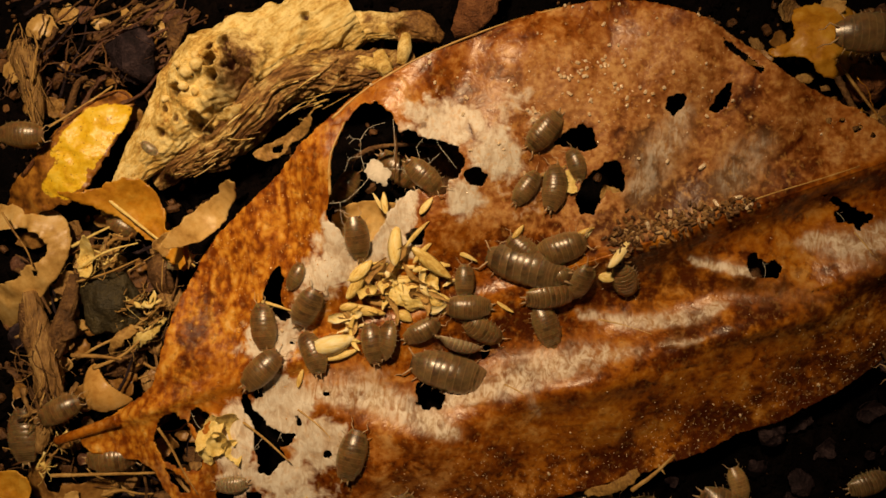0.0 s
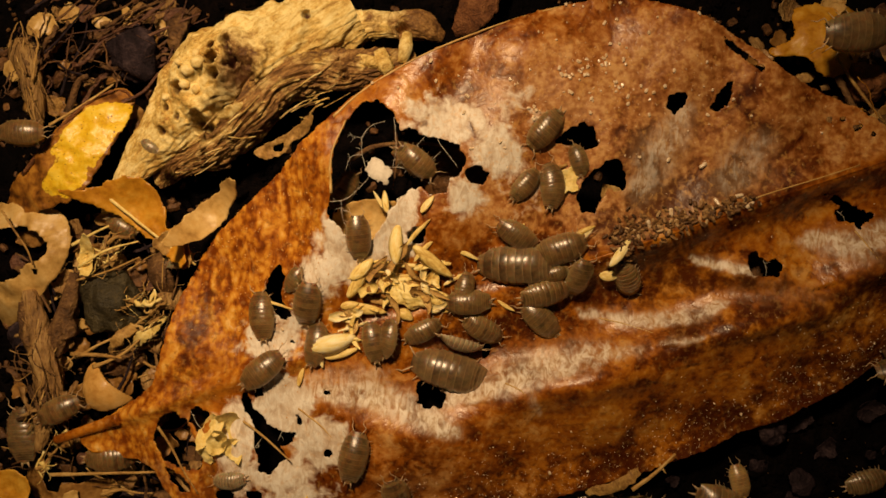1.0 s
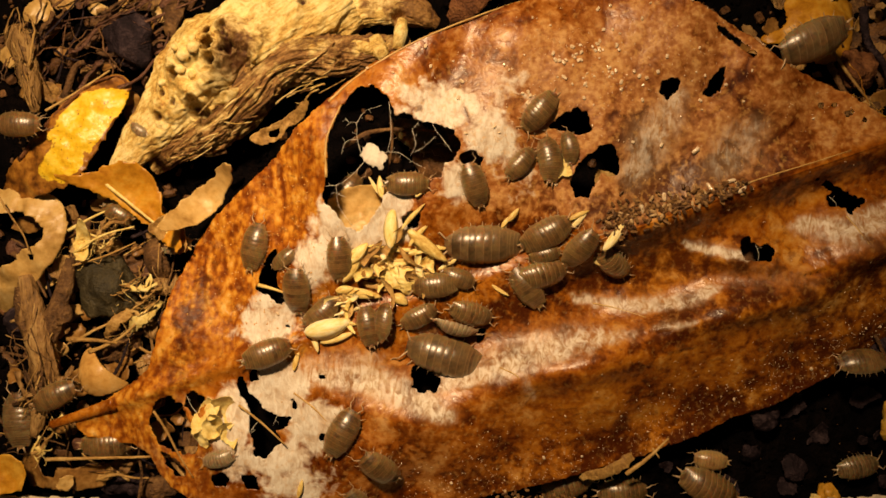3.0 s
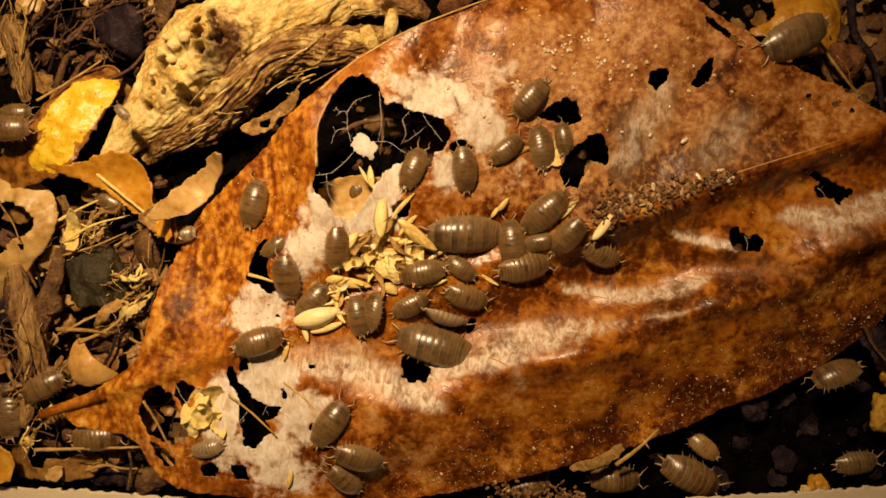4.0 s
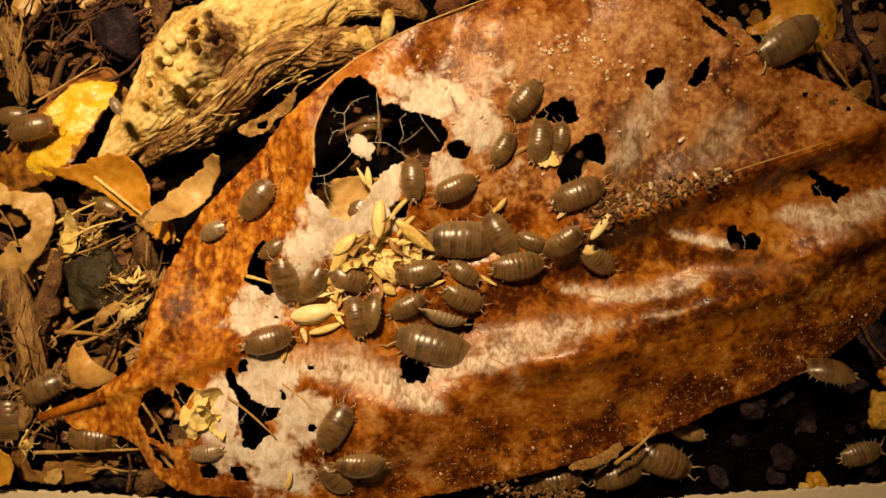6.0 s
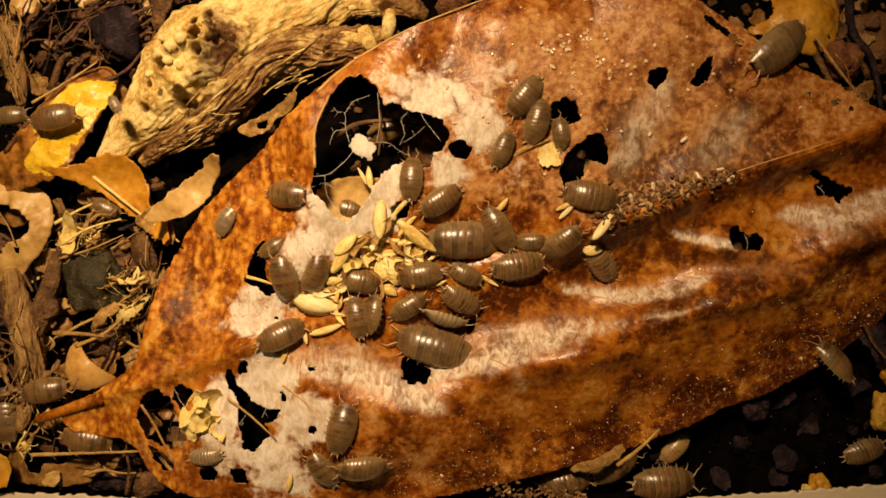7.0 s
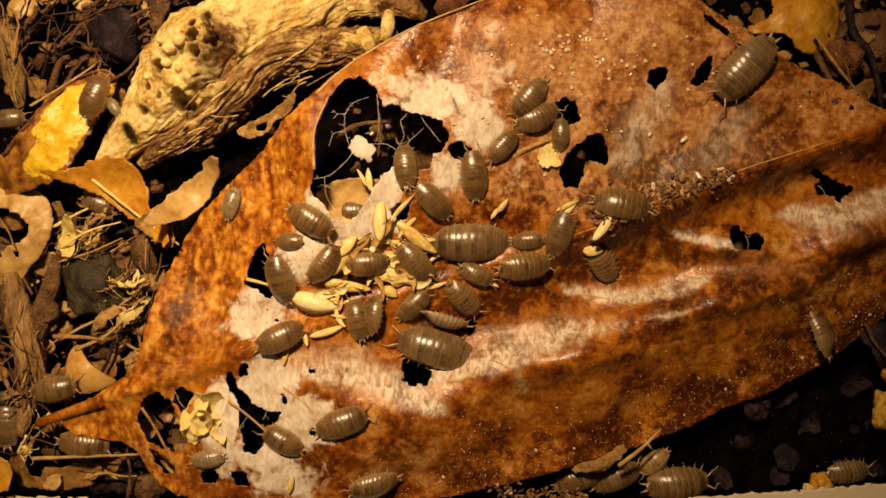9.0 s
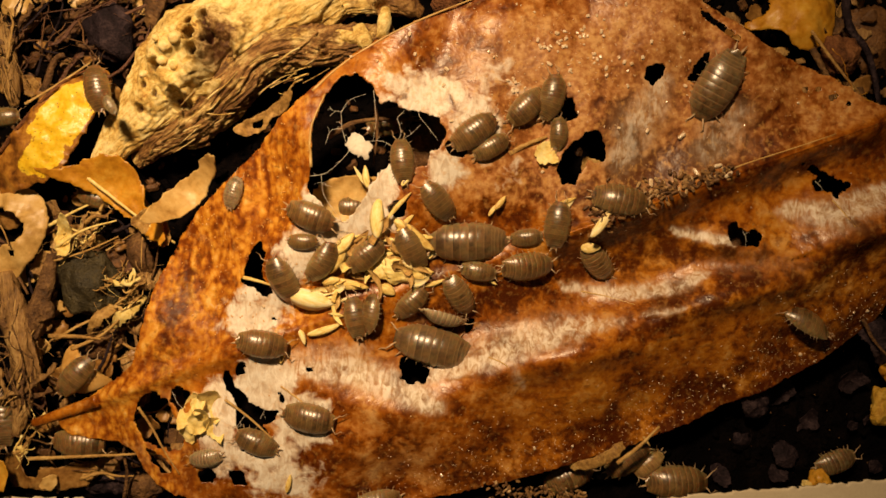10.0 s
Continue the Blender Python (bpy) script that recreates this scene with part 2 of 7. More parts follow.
M_TAN = mottled("tan_leaf", [(0.34, 0.185, 0.045), (0.58, 0.37, 0.120), (0.72, 0.53, 0.23)], 7.0, 1.4, (0.32, 0.5), 0.03)
M_ORANGE = mottled("orange_leaf", [(0.32, 0.120, 0.009), (0.54, 0.25, 0.016), (0.68, 0.39, 0.05)], 6.0, 1.3, (0.30, 0.5), 0.03)
M_PEACH = mottled("peach_leaf", [(0.40, 0.19, 0.04), (0.60, 0.34, 0.09), (0.72, 0.47, 0.17)], 6.0, 1.2, (0.3, 0.5), 0.03)
M_DULL = mottled("dull_leaf", [(0.11, 0.046, 0.011), (0.29, 0.145, 0.036), (0.48, 0.28, 0.085)], 5.0, 1.0, (0.3, 0.5), 0.04)
M_BROWN = mottled("brown_leaf", [(0.040, 0.018, 0.007), (0.125, 0.056, 0.019), (0.27, 0.130, 0.042)], 5.0, 0.5, (0.4, 0.7), 0.12)
M_STONE = mottled("slate", [(0.014, 0.011, 0.005), (0.042, 0.033, 0.014), (0.105, 0.082, 0.036)], 5.0, 0.6, (0.45, 0.75), 0.2)
M_CLOD = mottled("clod", [(0.07, 0.022, 0.008), (0.19, 0.07, 0.022), (0.30, 0.13, 0.045)], 2.5, 0.5, (0.6, 0.85), 0.25)
M_DROP = mottled("droplet", [(0.55, 0.26, 0.05), (0.80, 0.52, 0.20)], 1.5, 0.3, (0.04, 0.10), 0.01, specular=1.0)
M_FILM = mottled("bare_film", [(0.48, 0.40, 0.30), (0.72, 0.66, 0.56), (0.86, 0.82, 0.75)], 2.4, 0.5, (0.35, 0.55), 0.03)
M_VEIN = mottled("vein", [(0.62, 0.56, 0.46), (0.82, 0.77, 0.68)], 3.0, 0.5, (0.4, 0.6), 0.02)


def pellet_material():
    n = Nodes("pellet")
    chance = n.tree.nodes.new("ShaderNodeNewGeometry").outputs["Random Per Island"]
    fine = n.noise(0.4, 3, 0.6)
    tone = n.math("ADD", n.math("MULTIPLY", chance, 0.8), n.math("MULTIPLY", fine, 0.2))
    n.relief(fine, 0.1)
    return n.done(n.ramp(tone, [(0.1, (0.055, 0.023, 0.007)), (0.45, (0.15, 0.070, 0.021)), (0.78, (0.32, 0.180, 0.063)), (0.97, (0.76, 0.57, 0.31))]), 0.6, 0.4)


M_GRAIN = pellet_material()
M_SPECK = mottled("speck", [(0.70, 0.48, 0.25), (0.95, 0.84, 0.64)], 1.5, 0.3, (0.12, 0.3), 0.02, specular=0.9)
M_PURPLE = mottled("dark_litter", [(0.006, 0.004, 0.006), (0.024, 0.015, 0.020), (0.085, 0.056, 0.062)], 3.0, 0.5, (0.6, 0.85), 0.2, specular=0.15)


def yellow_leaf_material():
    n = Nodes("yellow_leaf")
    patch, mid, fine = n.attribute("worn"), n.noise(2.5, 4, 0.6), n.noise(0.5, 3, 0.6)
    brown = n.ramp(mid, [(0.35, (0.10, 0.034, 0.006)), (0.5, (0.32, 0.13, 0.018)), (0.65, (0.52, 0.25, 0.036))])
    gold = n.ramp(n.math("ADD", n.math("MULTIPLY", mid, 0.7), n.math("MULTIPLY", fine, 0.3)), [(0.35, (0.66, 0.37, 0.012)), (0.5, (0.86, 0.57, 0.022)), (0.65, (0.92, 0.70, 0.09))])
    edge = n.math("ADD", patch, n.math("MULTIPLY", n.math("SUBTRACT", n.math("ADD", n.math("MULTIPLY", mid, 0.6), n.math("MULTIPLY", fine, 0.4)), 0.5), 1.2))
    colour = n.mix(n.grey(edge, 0.42, 0.55), brown, gold)
    colour = n.mix(n.grey(n.noise(0.7, 2, 0.5), 0.66, 0.70, 0, 0.8), colour, (0.16, 0.07, 0.015))
    n.relief(n.math("ADD", mid, n.math("MULTIPLY", fine, 0.2)), 0.22)
    return n.done(colour, n.grey(fine, 0.3, 0.7, 0.3, 0.45), 0.5)


M_YELLOW = yellow_leaf_material()
M_SHELL = shell_material("shell_brown", (0.062, 0.030, 0.0085), (0.225, 0.127, 0.042))
M_SHELL_BIG = shell_material("shell_grey_brown", (0.060, 0.032, 0.0115), (0.215, 0.132, 0.053))
M_SHELL_PALE = shell_material("shell_pale", (0.14, 0.083, 0.038), (0.36, 0.25, 0.14), 0.3)
M_SHELL_AMBER = shell_material("shell_amber", (0.22, 0.105, 0.03), (0.46, 0.27, 0.10), 0.3)
M_LIMB = mottled("limb", [(0.34, 0.22, 0.11), (0.62, 0.45, 0.27)], 1.5, 0.3, (0.35, 0.5), 0.02)

# ---- builders ----
def mesh_of(name, verts, faces, material, smooth=True):
    me = bpy.data.meshes.new(name)
    me.from_pydata([tuple(v) for v in (np.asarray(verts, float) * MM).tolist()], [], [tuple(f) for f in faces])
    me.materials.append(material)
    if smooth:
        me.polygons.foreach_set("use_smooth", [True] * len(me.polygons))
    me.update()
    return me


def part(name, me, parent, label=""):
    ob = new(name, me)
    ob.parent = parent
    return tagged(ob, label)


def thing(name, label, category, me=None, group="", kind=""):
    return tagged(new(name, me), label, category, group, kind)


def from_edge(px, py, polygon):
    """The distance to a closed outline, positive inside it."""
    far, inside = np.full(px.shape, 1e9), np.zeros(px.shape, bool)
    for (ax, ay), (bx, by) in zip(polygon, polygon[1:] + polygon[:1]):
        ex, ey = bx - ax, by - ay
        k = np.clip(((px - ax) * ex + (py - ay) * ey) / (ex * ex + ey * ey + 1e-12), 0, 1)
        far = np.minimum(far, (px - ax - k * ex) ** 2 + (py - ay - k * ey) ** 2)
        if ey:
            inside ^= ((ay > py) != (by > py)) & (px < ex * (py - ay) / ey + ax)
    return np.where(inside, 1, -1) * np.sqrt(far)


def rounded(polygon, rounds=1):
    """The outline with its corners cut."""
    for _ in range(rounds):
        polygon = [q for a, b in zip(polygon, polygon[1:] + polygon[:1]) for q in (tuple(0.75 * u + 0.25 * v for u, v in zip(a, b)), tuple(0.25 * u + 0.75 * v for u, v in zip(a, b)))]
    return polygon


def sheet(name, outline, holes, height, material, step, thick, ragged=0.3, torn=0.5, seed=1, fields=None, round_outline=1):
    """A thin leaf or skin: a grid cut to its outline and holes, with both faces and a rim."""
    outline = rounded(outline, round_outline)
    xs, ys = [p[0] for p in outline], [p[1] for p in outline]
    gx, gy = np.arange(min(xs) - 2 * step, max(xs) + 3 * step, step), np.arange(min(ys) - 2 * step, max(ys) + 3 * step, step)
    px, py = np.meshgrid(gx, gy, indexing="ij")
    edge = from_edge(px, py, outline) + ragged * waves(px, py, 3.0, seed, 3)
    for hole in holes:
        hx, hy = [p[0] for p in hole], [p[1] for p in hole]
        near = (px > min(hx) - 3) & (px < max(hx) + 3) & (py > min(hy) - 3) & (py < max(hy) + 3)
        edge[near] = np.minimum(edge[near], -from_edge(px[near], py[near], hole) + torn * waves(px[near], py[near], 1.9, seed + 5, 3))
    sx, sy = np.gradient(edge, step)
    length = np.sqrt(sx * sx + sy * sy) + 0.15
    out = edge < 0
    pull = np.where(out, np.clip(-edge, 0, 1.3 * step), 0) / length
    px, py = px + pull * sx / length, py + pull * sy / length
    inside = ~out
    keep = (inside[:-1, :-1].astype(int) + inside[1:, :-1] + inside[1:, 1:] + inside[:-1, 1:]) >= 1
    index = np.arange(px.size).reshape(px.shape)
    quads = np.stack([index[:-1, :-1][keep], index[1:, :-1][keep], index[1:, 1:][keep], index[:-1, 1:][keep]], 1)
    used = np.unique(quads)
    place = np.full(px.size, -1)
    place[used] = np.arange(len(used))
    quads = place[quads]
    vx, vy = px.ravel()[used], py.ravel()[used]
    vz = height(vx, vy)
    count = len(used)
    rim = {}
    for q in quads.tolist():
        for a, b in zip(q, q[1:] + q[:1]):
            if rim.pop((b, a), None) is None:
                rim[(a, b)] = True
    faces = quads.tolist() + (quads[:, ::-1] + count).tolist() + [(b, a, a + count, b + count) for a, b in rim]
    verts = np.concatenate([np.stack([vx, vy, vz], 1), np.stack([vx, vy, vz - thick], 1)])
    me = mesh_of(name, verts, faces, material)
    for key, field in (fields or {}).items():
        values = field(vx, vy)
        me.attributes.new(key, "FLOAT", "POINT").data.foreach_set("value", np.concatenate([values, values]).astype(np.float32))
    return me


def tube(points, radii, sides=8, wobble=0.0, seed=0, flat=1.0, verts=None, faces=None, closed=True):
    """A limb through the points (x, y, z) with a radius at each; rings join without a seam."""
    verts, faces = [] if verts is None else verts, [] if faces is None else faces
    pts, rng, start = [Vector(p) for p in points], random.Random(seed), len(verts)
    for k, (p, r) in enumerate(zip(pts, radii)):
        along = (pts[min(k + 1, len(pts) - 1)] - pts[max(k - 1, 0)]).normalized()
        side = along.cross(Vector((0, 0, 1)))
        side = side.normalized() if side.length > 1e-3 else Vector((1, 0, 0))
        top = side.cross(along)
        for j in range(sides):
            a, q = 2 * math.pi * j / sides, r * (1 + wobble * rng.uniform(-1, 1))
            verts.append(tuple(p + side * math.cos(a) * q + top * math.sin(a) * q * flat))
    for k in range(len(pts) - 1):
        for j in range(sides):
            a, b = start + k * sides + j, start + k * sides + (j + 1) % sides
            faces.append((a, b, b + sides, a + sides))
    if closed:
        faces.append(tuple(start + j for j in reversed(range(sides))))
        faces.append(tuple(start + (len(pts) - 1) * sides + j for j in range(sides)))
    return verts, faces


def curve_through(points, steps=6):
    """A smooth line through the points (Catmull-Rom)."""
    pts = [np.array(p, float) for p in points]
    pts = [2 * pts[0] - pts[1]] + pts + [2 * pts[-1] - pts[-2]]
    line = []
    for k in range(1, len(pts) - 2):
        a, b, c, d = pts[k - 1:k + 3]
        for j in range(steps):
            u = j / steps
            line.append(0.5 * (2 * b + (c - a) * u + (2 * a - 5 * b + 4 * c - d) * u * u + (3 * b - a - 3 * c + d) * u ** 3))
    return line + [pts[-2]]


def twig(name, label, points, radius, z, material, category="twig", taper=0.5, seed=0, rise=0.0, wobble=0.18, parent=None, group="", flat=0.8):
    """A straw, stalk or twig lying along the points of the plan, z at its axis."""
    many = len(points) - 1
    line = curve_through([(x, y, z + rise * k / max(1, many) + 0.3 * math.sin(seed + 2.1 * k)) for k, (x, y) in enumerate(points)], 6)
    radii = [radius * (1 - (1 - taper) * k / (len(line) - 1)) for k in range(len(line))]
    verts, faces = tube(line, radii, 7, wobble, seed, flat)
    me = mesh_of(name, verts, faces, material)
    return part(name, me, parent, label) if parent else thing(name, label, category, me, group)


def lump(name, x, y, z, rx, ry, rz, material, seed, turn=0.0, rough=0.2, detail=3, size=1.0):
    """A stone, clod or seed: a ball pushed in and out."""
    bm = bmesh.new()
    bmesh.ops.create_icosphere(bm, subdivisions=detail, radius=1.0)
    spin = Euler((0, 0, radians(turn))).to_matrix()
    for v in bm.verts:
        n = noise.noise(v.co * 1.3 / size + Vector((seed * 7.1, 0, 0))) + 0.5 * noise.noise(v.co * 3.1 / size + Vector((seed, 3, 1)))
        q = v.co * (1 + rough * n)
        v.co = (spin @ Vector((q.x * rx, q.y * ry, q.z * rz)) + Vector((x, y, z))) * MM
    me = bpy.data.meshes.new(name)
    bm.to_mesh(me)
    bm.free()
    me.materials.append(material)
    me.polygons.foreach_set("use_smooth", [True] * len(me.polygons))
    return me


# ---- ground and paper ----
def build_ground():
    outer = [150, 180, 220, 260]
    gx = np.concatenate([[-o for o in reversed(outer)], np.arange(-130, 131, 0.9), outer])
    gy = np.concatenate([[-o for o in reversed(outer)], np.arange(-80, 81, 0.9), outer])
    px, py = np.meshgrid(gx, gy, indexing="ij")
    pz = soil_height(px, py) + 0.35 * waves(px, py, 2.6, 31, 3)
    far = ramp(np.maximum(np.abs(px) - 130, np.abs(py) - 80), 0, 90)
    pz = pz * (1 - far) - 14.0 * far
    index = np.arange(px.size).reshape(px.shape)
    quads = np.stack([index[:-1, :-1], index[1:, :-1], index[1:, 1:], index[:-1, 1:]], -1).reshape(-1, 4)
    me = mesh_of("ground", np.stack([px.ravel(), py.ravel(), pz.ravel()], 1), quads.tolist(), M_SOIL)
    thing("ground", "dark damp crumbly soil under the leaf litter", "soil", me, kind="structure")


def build_paper():
    top = [(-104.24, -44.77), (-82.91, -46.08), (-66.93, -46.37), (-50.95, -47.51), (-27.52, -49.97), (2.26, -50.77), (28.8, -48.96), (42.59, -47.4), (54.26, -46.4), (62.75, -45.9), (70.17, -45.3), (83.75, -44.3), (108.35, -42.6)]
    outline = top + [(130, -150), (-120, -150)]
    me = sheet("paper", outline, [], lambda x, y: -8.0 + 0.5 * waves(x, y, 60, 5, 2) + 0 * x, M_PAPER, 0.7, 0.5, 0.42, 0, 9, round_outline=0)
    thing("paper", "cream paper sheet with a torn uneven edge on the soil", "paper", me)


# ---- the large leaf ----
LEAF_EDGE = [(-69.05, -30.22), (-61.52, -25.37), (-55.17, -21.53), (-53.51, -16.97), (-52.09, -10.01), (-50.27, -3.99), (-45.84, 4.78), (-38.71, 11.18), (-32.25, 16.5), (-27.66, 21.95), (-22.22, 26.71), (-17.89, 30.66), (-12.02, 34.45), (-4.26, 38.24), (7.39, 42.8), (17.18, 45.91), (28.92, 47.44), (38.05, 44.71), (44.15, 42.16), (50.24, 38.5), (53.88, 34.93), (61.13, 31.84), (69.69, 28.13), (76.44, 23.57), (87.49, 23.13), (97.68, 26.7), (94.62, 14.62), (86.11, 1.12), (83.5, -12.56), (74.23, -20.04), (63.01, -26.22), (49.45, -31.61), (38.87, -36.4), (22.88, -41.25), (7.04, -45.35), (-8.82, -47.84), (-22.93, -47.55), (-36.67, -45.29), (-45.54, -44.58), (-52.77, -41.1), (-55.78, -34.97), (-63.92, -34.22), (-68.44, -32.85)]
GREAT_HOLE = [
    [(-21.88, 13.45), (-21.67, 20.15), (-19.72, 25.63), (-16.64, 29.05), (-13.87, 29.3), (-11.42, 27.35), (-9.99, 24.21), (-8.08, 24.83), (-6.65, 23.64), (-3.1, 22.78), (-0.38, 22.05), (1.06, 19.81), (0.58, 17.24), (-1.54, 15.99), (-2.51, 13.59), (-4.74, 13.11), (-6.7, 14.6), (-9.13, 13.83), (-11.86, 10.24), (-14.07, 6.89), (-16.57, 4.17), (-18.88, 5.1), (-20.47, 7.56), (-22.81, 9.88)],
    [(0.39, 17.43), (3, 18.57), (5.04, 17.26), (4.09, 15.02), (2.04, 15.18)],
    [(16.23, 22.52), (18.57, 24.83), (20.91, 25.88), (22.82, 24.98), (23.57, 21.86), (21.54, 21.09), (18.7, 21.78)],
]
UPPER_HOLES = [
    [(23.98, 18.56), (25.81, 19.83), (27.58, 18.97), (28.67, 16.19), (28.13, 13.83), (25.6, 14.56), (24.69, 12.84), (23.29, 10.22), (20.82, 10.72), (20.07, 13.33), (21.2, 15.75), (22.6, 17.46)],
    [(35.23, 30.12), (36.93, 31.24), (38.77, 30.75), (38.7, 29.1), (36.65, 27.24), (35.33, 27.68)],
    [(42.45, 28.49), (44.03, 30.8), (46.02, 33.34), (46.57, 31.16), (45.55, 28.88), (44.51, 27.6)],
    [(61.78, 14.44), (66.09, 13.94), (68.89, 12.66), (70.32, 11.93), (73.7, 10.59), (72.28, 9.12), (70.53, 7.64), (69.5, 9.11), (67.12, 9.34), (66.52, 10.92), (67.36, 11.95), (64.48, 13.62)],
]
RIB_HOLES = [
    [(50.98, 3.15), (52.22, 4.06), (53.47, 2.94), (54.09, 2.23), (56.28, 2.75), (57.17, 1.12), (56.15, -0.5), (54.01, -0.51), (51.55, -0.31), (50.9, 1.31)],
    [(-7.58, -20.43), (-6.19, -19.54), (-2.88, -21.43), (-2.08, -22.43), (-2.68, -24.72), (-4.37, -24.1), (-5.37, -24.97), (-7.27, -23.88)],
    [(-35.66, -6.16), (-34.59, -2.93), (-32.99, 0.58), (-31.57, 1.28), (-30.81, -0.93), (-31.06, -4.91), (-29.62, -7.93), (-30.71, -9.15), (-32.97, -7.34)],
    [(-39.03, -21.45), (-37.4, -21.74), (-35.94, -24.97), (-34.47, -25.99), (-33.96, -27.49), (-31, -28.83), (-28.8, -28.84), (-29.52, -30.56), (-31.49, -31.53), (-30.5, -33.56), (-31.93, -34.47), (-33.35, -36.5), (-35.3, -35.85), (-35.8, -32.86), (-36.57, -30.42), (-36.12, -27.96), (-38.18, -24.98)],
]
BASE_HOLES = [
    [(-36.2, -20.38), (-34.52, -19.99), (-34.73, -22.55), (-36.02, -22.85)],
    [(-55.1, -30.71), (-53.57, -26.52), (-51.01, -25.09), (-49.15, -26.67), (-48.17, -28.71), (-46.54, -31.16), (-45.37, -33.57), (-46.01, -35.73), (-49.68, -35.84), (-53.12, -34.27)],
    [(-48.38, -25.12), (-46.78, -24.32), (-44.51, -25.96), (-45.31, -28.18), (-47.04, -29.3), (-48.38, -27.4)],
    [(-24.19, -32.43), (-23.32, -31.55), (-22.3, -32.21), (-22.74, -33.27), (-23.79, -33.34)],
    [(-38.64, -39.39), (-35.21, -39.36), (-34.32, -42.5), (-36.73, -42.1)],
    [(-43.41, -39.46), (-41.42, -38.87), (-39.85, -40), (-40.5, -41.75), (-42.93, -41.28)],
    [(43.49, 40.63), (46.36, 39.69), (49.13, 37.14), (52.01, 34.65), (51.02, 34.24), (48.14, 36.53), (45.23, 38.86)],
]
LOWER_HOLES = [
    [(4.05, -13.41), (6.27, -12.89), (5.96, -15.09), (4.45, -16.1)],
    [(-9.19, 6.7), (-7.69, 8.02), (-5.53, 7.61), (-6.04, 5.31), (-8.23, 4.76)],
    [(-25.4, -41.33), (-24.59, -41.24), (-24.63, -42.11), (-25.33, -42.2)],
    [(-52.73, -35.28), (-50.23, -36.68), (-48.6, -37.6), (-47.56, -40.07), (-49.8, -40.05), (-51.99, -37.86)],
    [(-28.92, -25.64), (-27.89, -26.02), (-28.08, -27.62), (-28.8, -27.23)],
]
PINHOLES = [(64.0, 26.8, 0.8), (66.3, 26.9, 0.5), (68.7, 25.4, 0.9), (71.2, 24.3, 0.6), (55.4, 34.2, 0.5), (-27.9, -12.8, 0.45), (-29.7, -12.8, 0.5), (-23.3, -21.5, 0.75), (-45.2, -40.6, 0.6), (-34.6, -37.9, 0.3), (-40.4, -37.8, 0.35), (3.2, 22.4, 0.25)]
LEAF_HOLES = GREAT_HOLE + UPPER_HOLES + RIB_HOLES + BASE_HOLES + LOWER_HOLES + [[(x + r * math.cos(0.9 * j), y + 0.8 * r * math.sin(0.9 * j)) for j in range(7)] for x, y, r in PINHOLES]


def ellipses(rows, x, y):
    total = np.zeros(np.shape(x))
    for cx, cy, rx, ry, turn, amount in rows:
        c, s = math.cos(radians(turn)), math.sin(radians(turn))
        u, v = ((x - cx) * c + (y - cy) * s) / rx, ((y - cy) * c - (x - cx) * s) / ry
        total = np.maximum(total, amount * np.exp(-0.7 * (u * u + v * v) ** 1.3))
    return total


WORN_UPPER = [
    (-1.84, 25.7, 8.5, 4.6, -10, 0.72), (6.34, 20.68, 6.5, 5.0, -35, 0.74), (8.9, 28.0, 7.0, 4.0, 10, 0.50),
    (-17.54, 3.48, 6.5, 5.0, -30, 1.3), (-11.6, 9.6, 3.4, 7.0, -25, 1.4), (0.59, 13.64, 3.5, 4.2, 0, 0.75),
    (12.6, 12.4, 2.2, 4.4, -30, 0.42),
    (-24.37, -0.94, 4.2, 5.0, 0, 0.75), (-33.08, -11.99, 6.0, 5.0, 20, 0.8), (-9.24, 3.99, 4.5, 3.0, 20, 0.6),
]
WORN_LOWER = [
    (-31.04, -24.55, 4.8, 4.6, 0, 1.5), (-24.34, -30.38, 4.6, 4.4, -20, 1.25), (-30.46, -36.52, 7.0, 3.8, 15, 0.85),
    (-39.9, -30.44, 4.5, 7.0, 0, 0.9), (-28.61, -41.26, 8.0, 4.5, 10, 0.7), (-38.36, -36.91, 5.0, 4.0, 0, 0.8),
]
# Pale streaks painted where the folds shine: line, reach above, reach below, amount.
SHEEN_BANDS = [
    ([(-24.35, -22.03), (-16.30, -22.33), (-8.25, -25.35), (-1.21, -28.77)], 3.6, 2.2, 0.95),
    ([(-28.37, -19.71), (-21.33, -19.31), (-13.28, -18.31)], 2.6, 2.4, 0.50),
    ([(-3.72, -23.74), (6.84, -20.72), (14.89, -17.70), (21.93, -15.89), (25.95, -14.48)], 4.2, 2.2, 0.85),
    ([(24.95, -14.99), (31.99, -13.68)], 1.9, 1.2, 0.60),
    ([(12.37, -20.52), (14.38, -25.55)], 1.0, 1.0, 0.50),
    ([(22.43, -7.64), (29.98, -8.85), (35.01, -8.85), (42.05, -7.84), (47.08, -5.43)], 1.8, 1.3, 0.85),
    ([(36.01, -12.07), (42.55, -11.67)], 0.9, 0.8, 0.60),
    ([(41.55, 2.22), (47.08, 0.81), (51.61, 0.00)], 1.7, 0.7, 0.95),
    ([(49.09, -3.42), (56.13, -2.61), (63.18, -4.42)], 3.0, 2.6, 0.26),
    ([(62.17, 6.44), (69.21, 6.04), (79.27, 9.66)], 2.2, 4.2, 0.85),
    ([(30.48, 14.19), (34.50, 21.23), (38.53, 27.77)], 4.2, 4.6, 0.62),
    ([(46.07, 16.20), (51.61, 22.24)], 5.0, 5.0, 0.52),
    ([(1.81, 29.78), (11.87, 31.79), (19.92, 26.76)], 6.0, 5.0, 0.20),
]
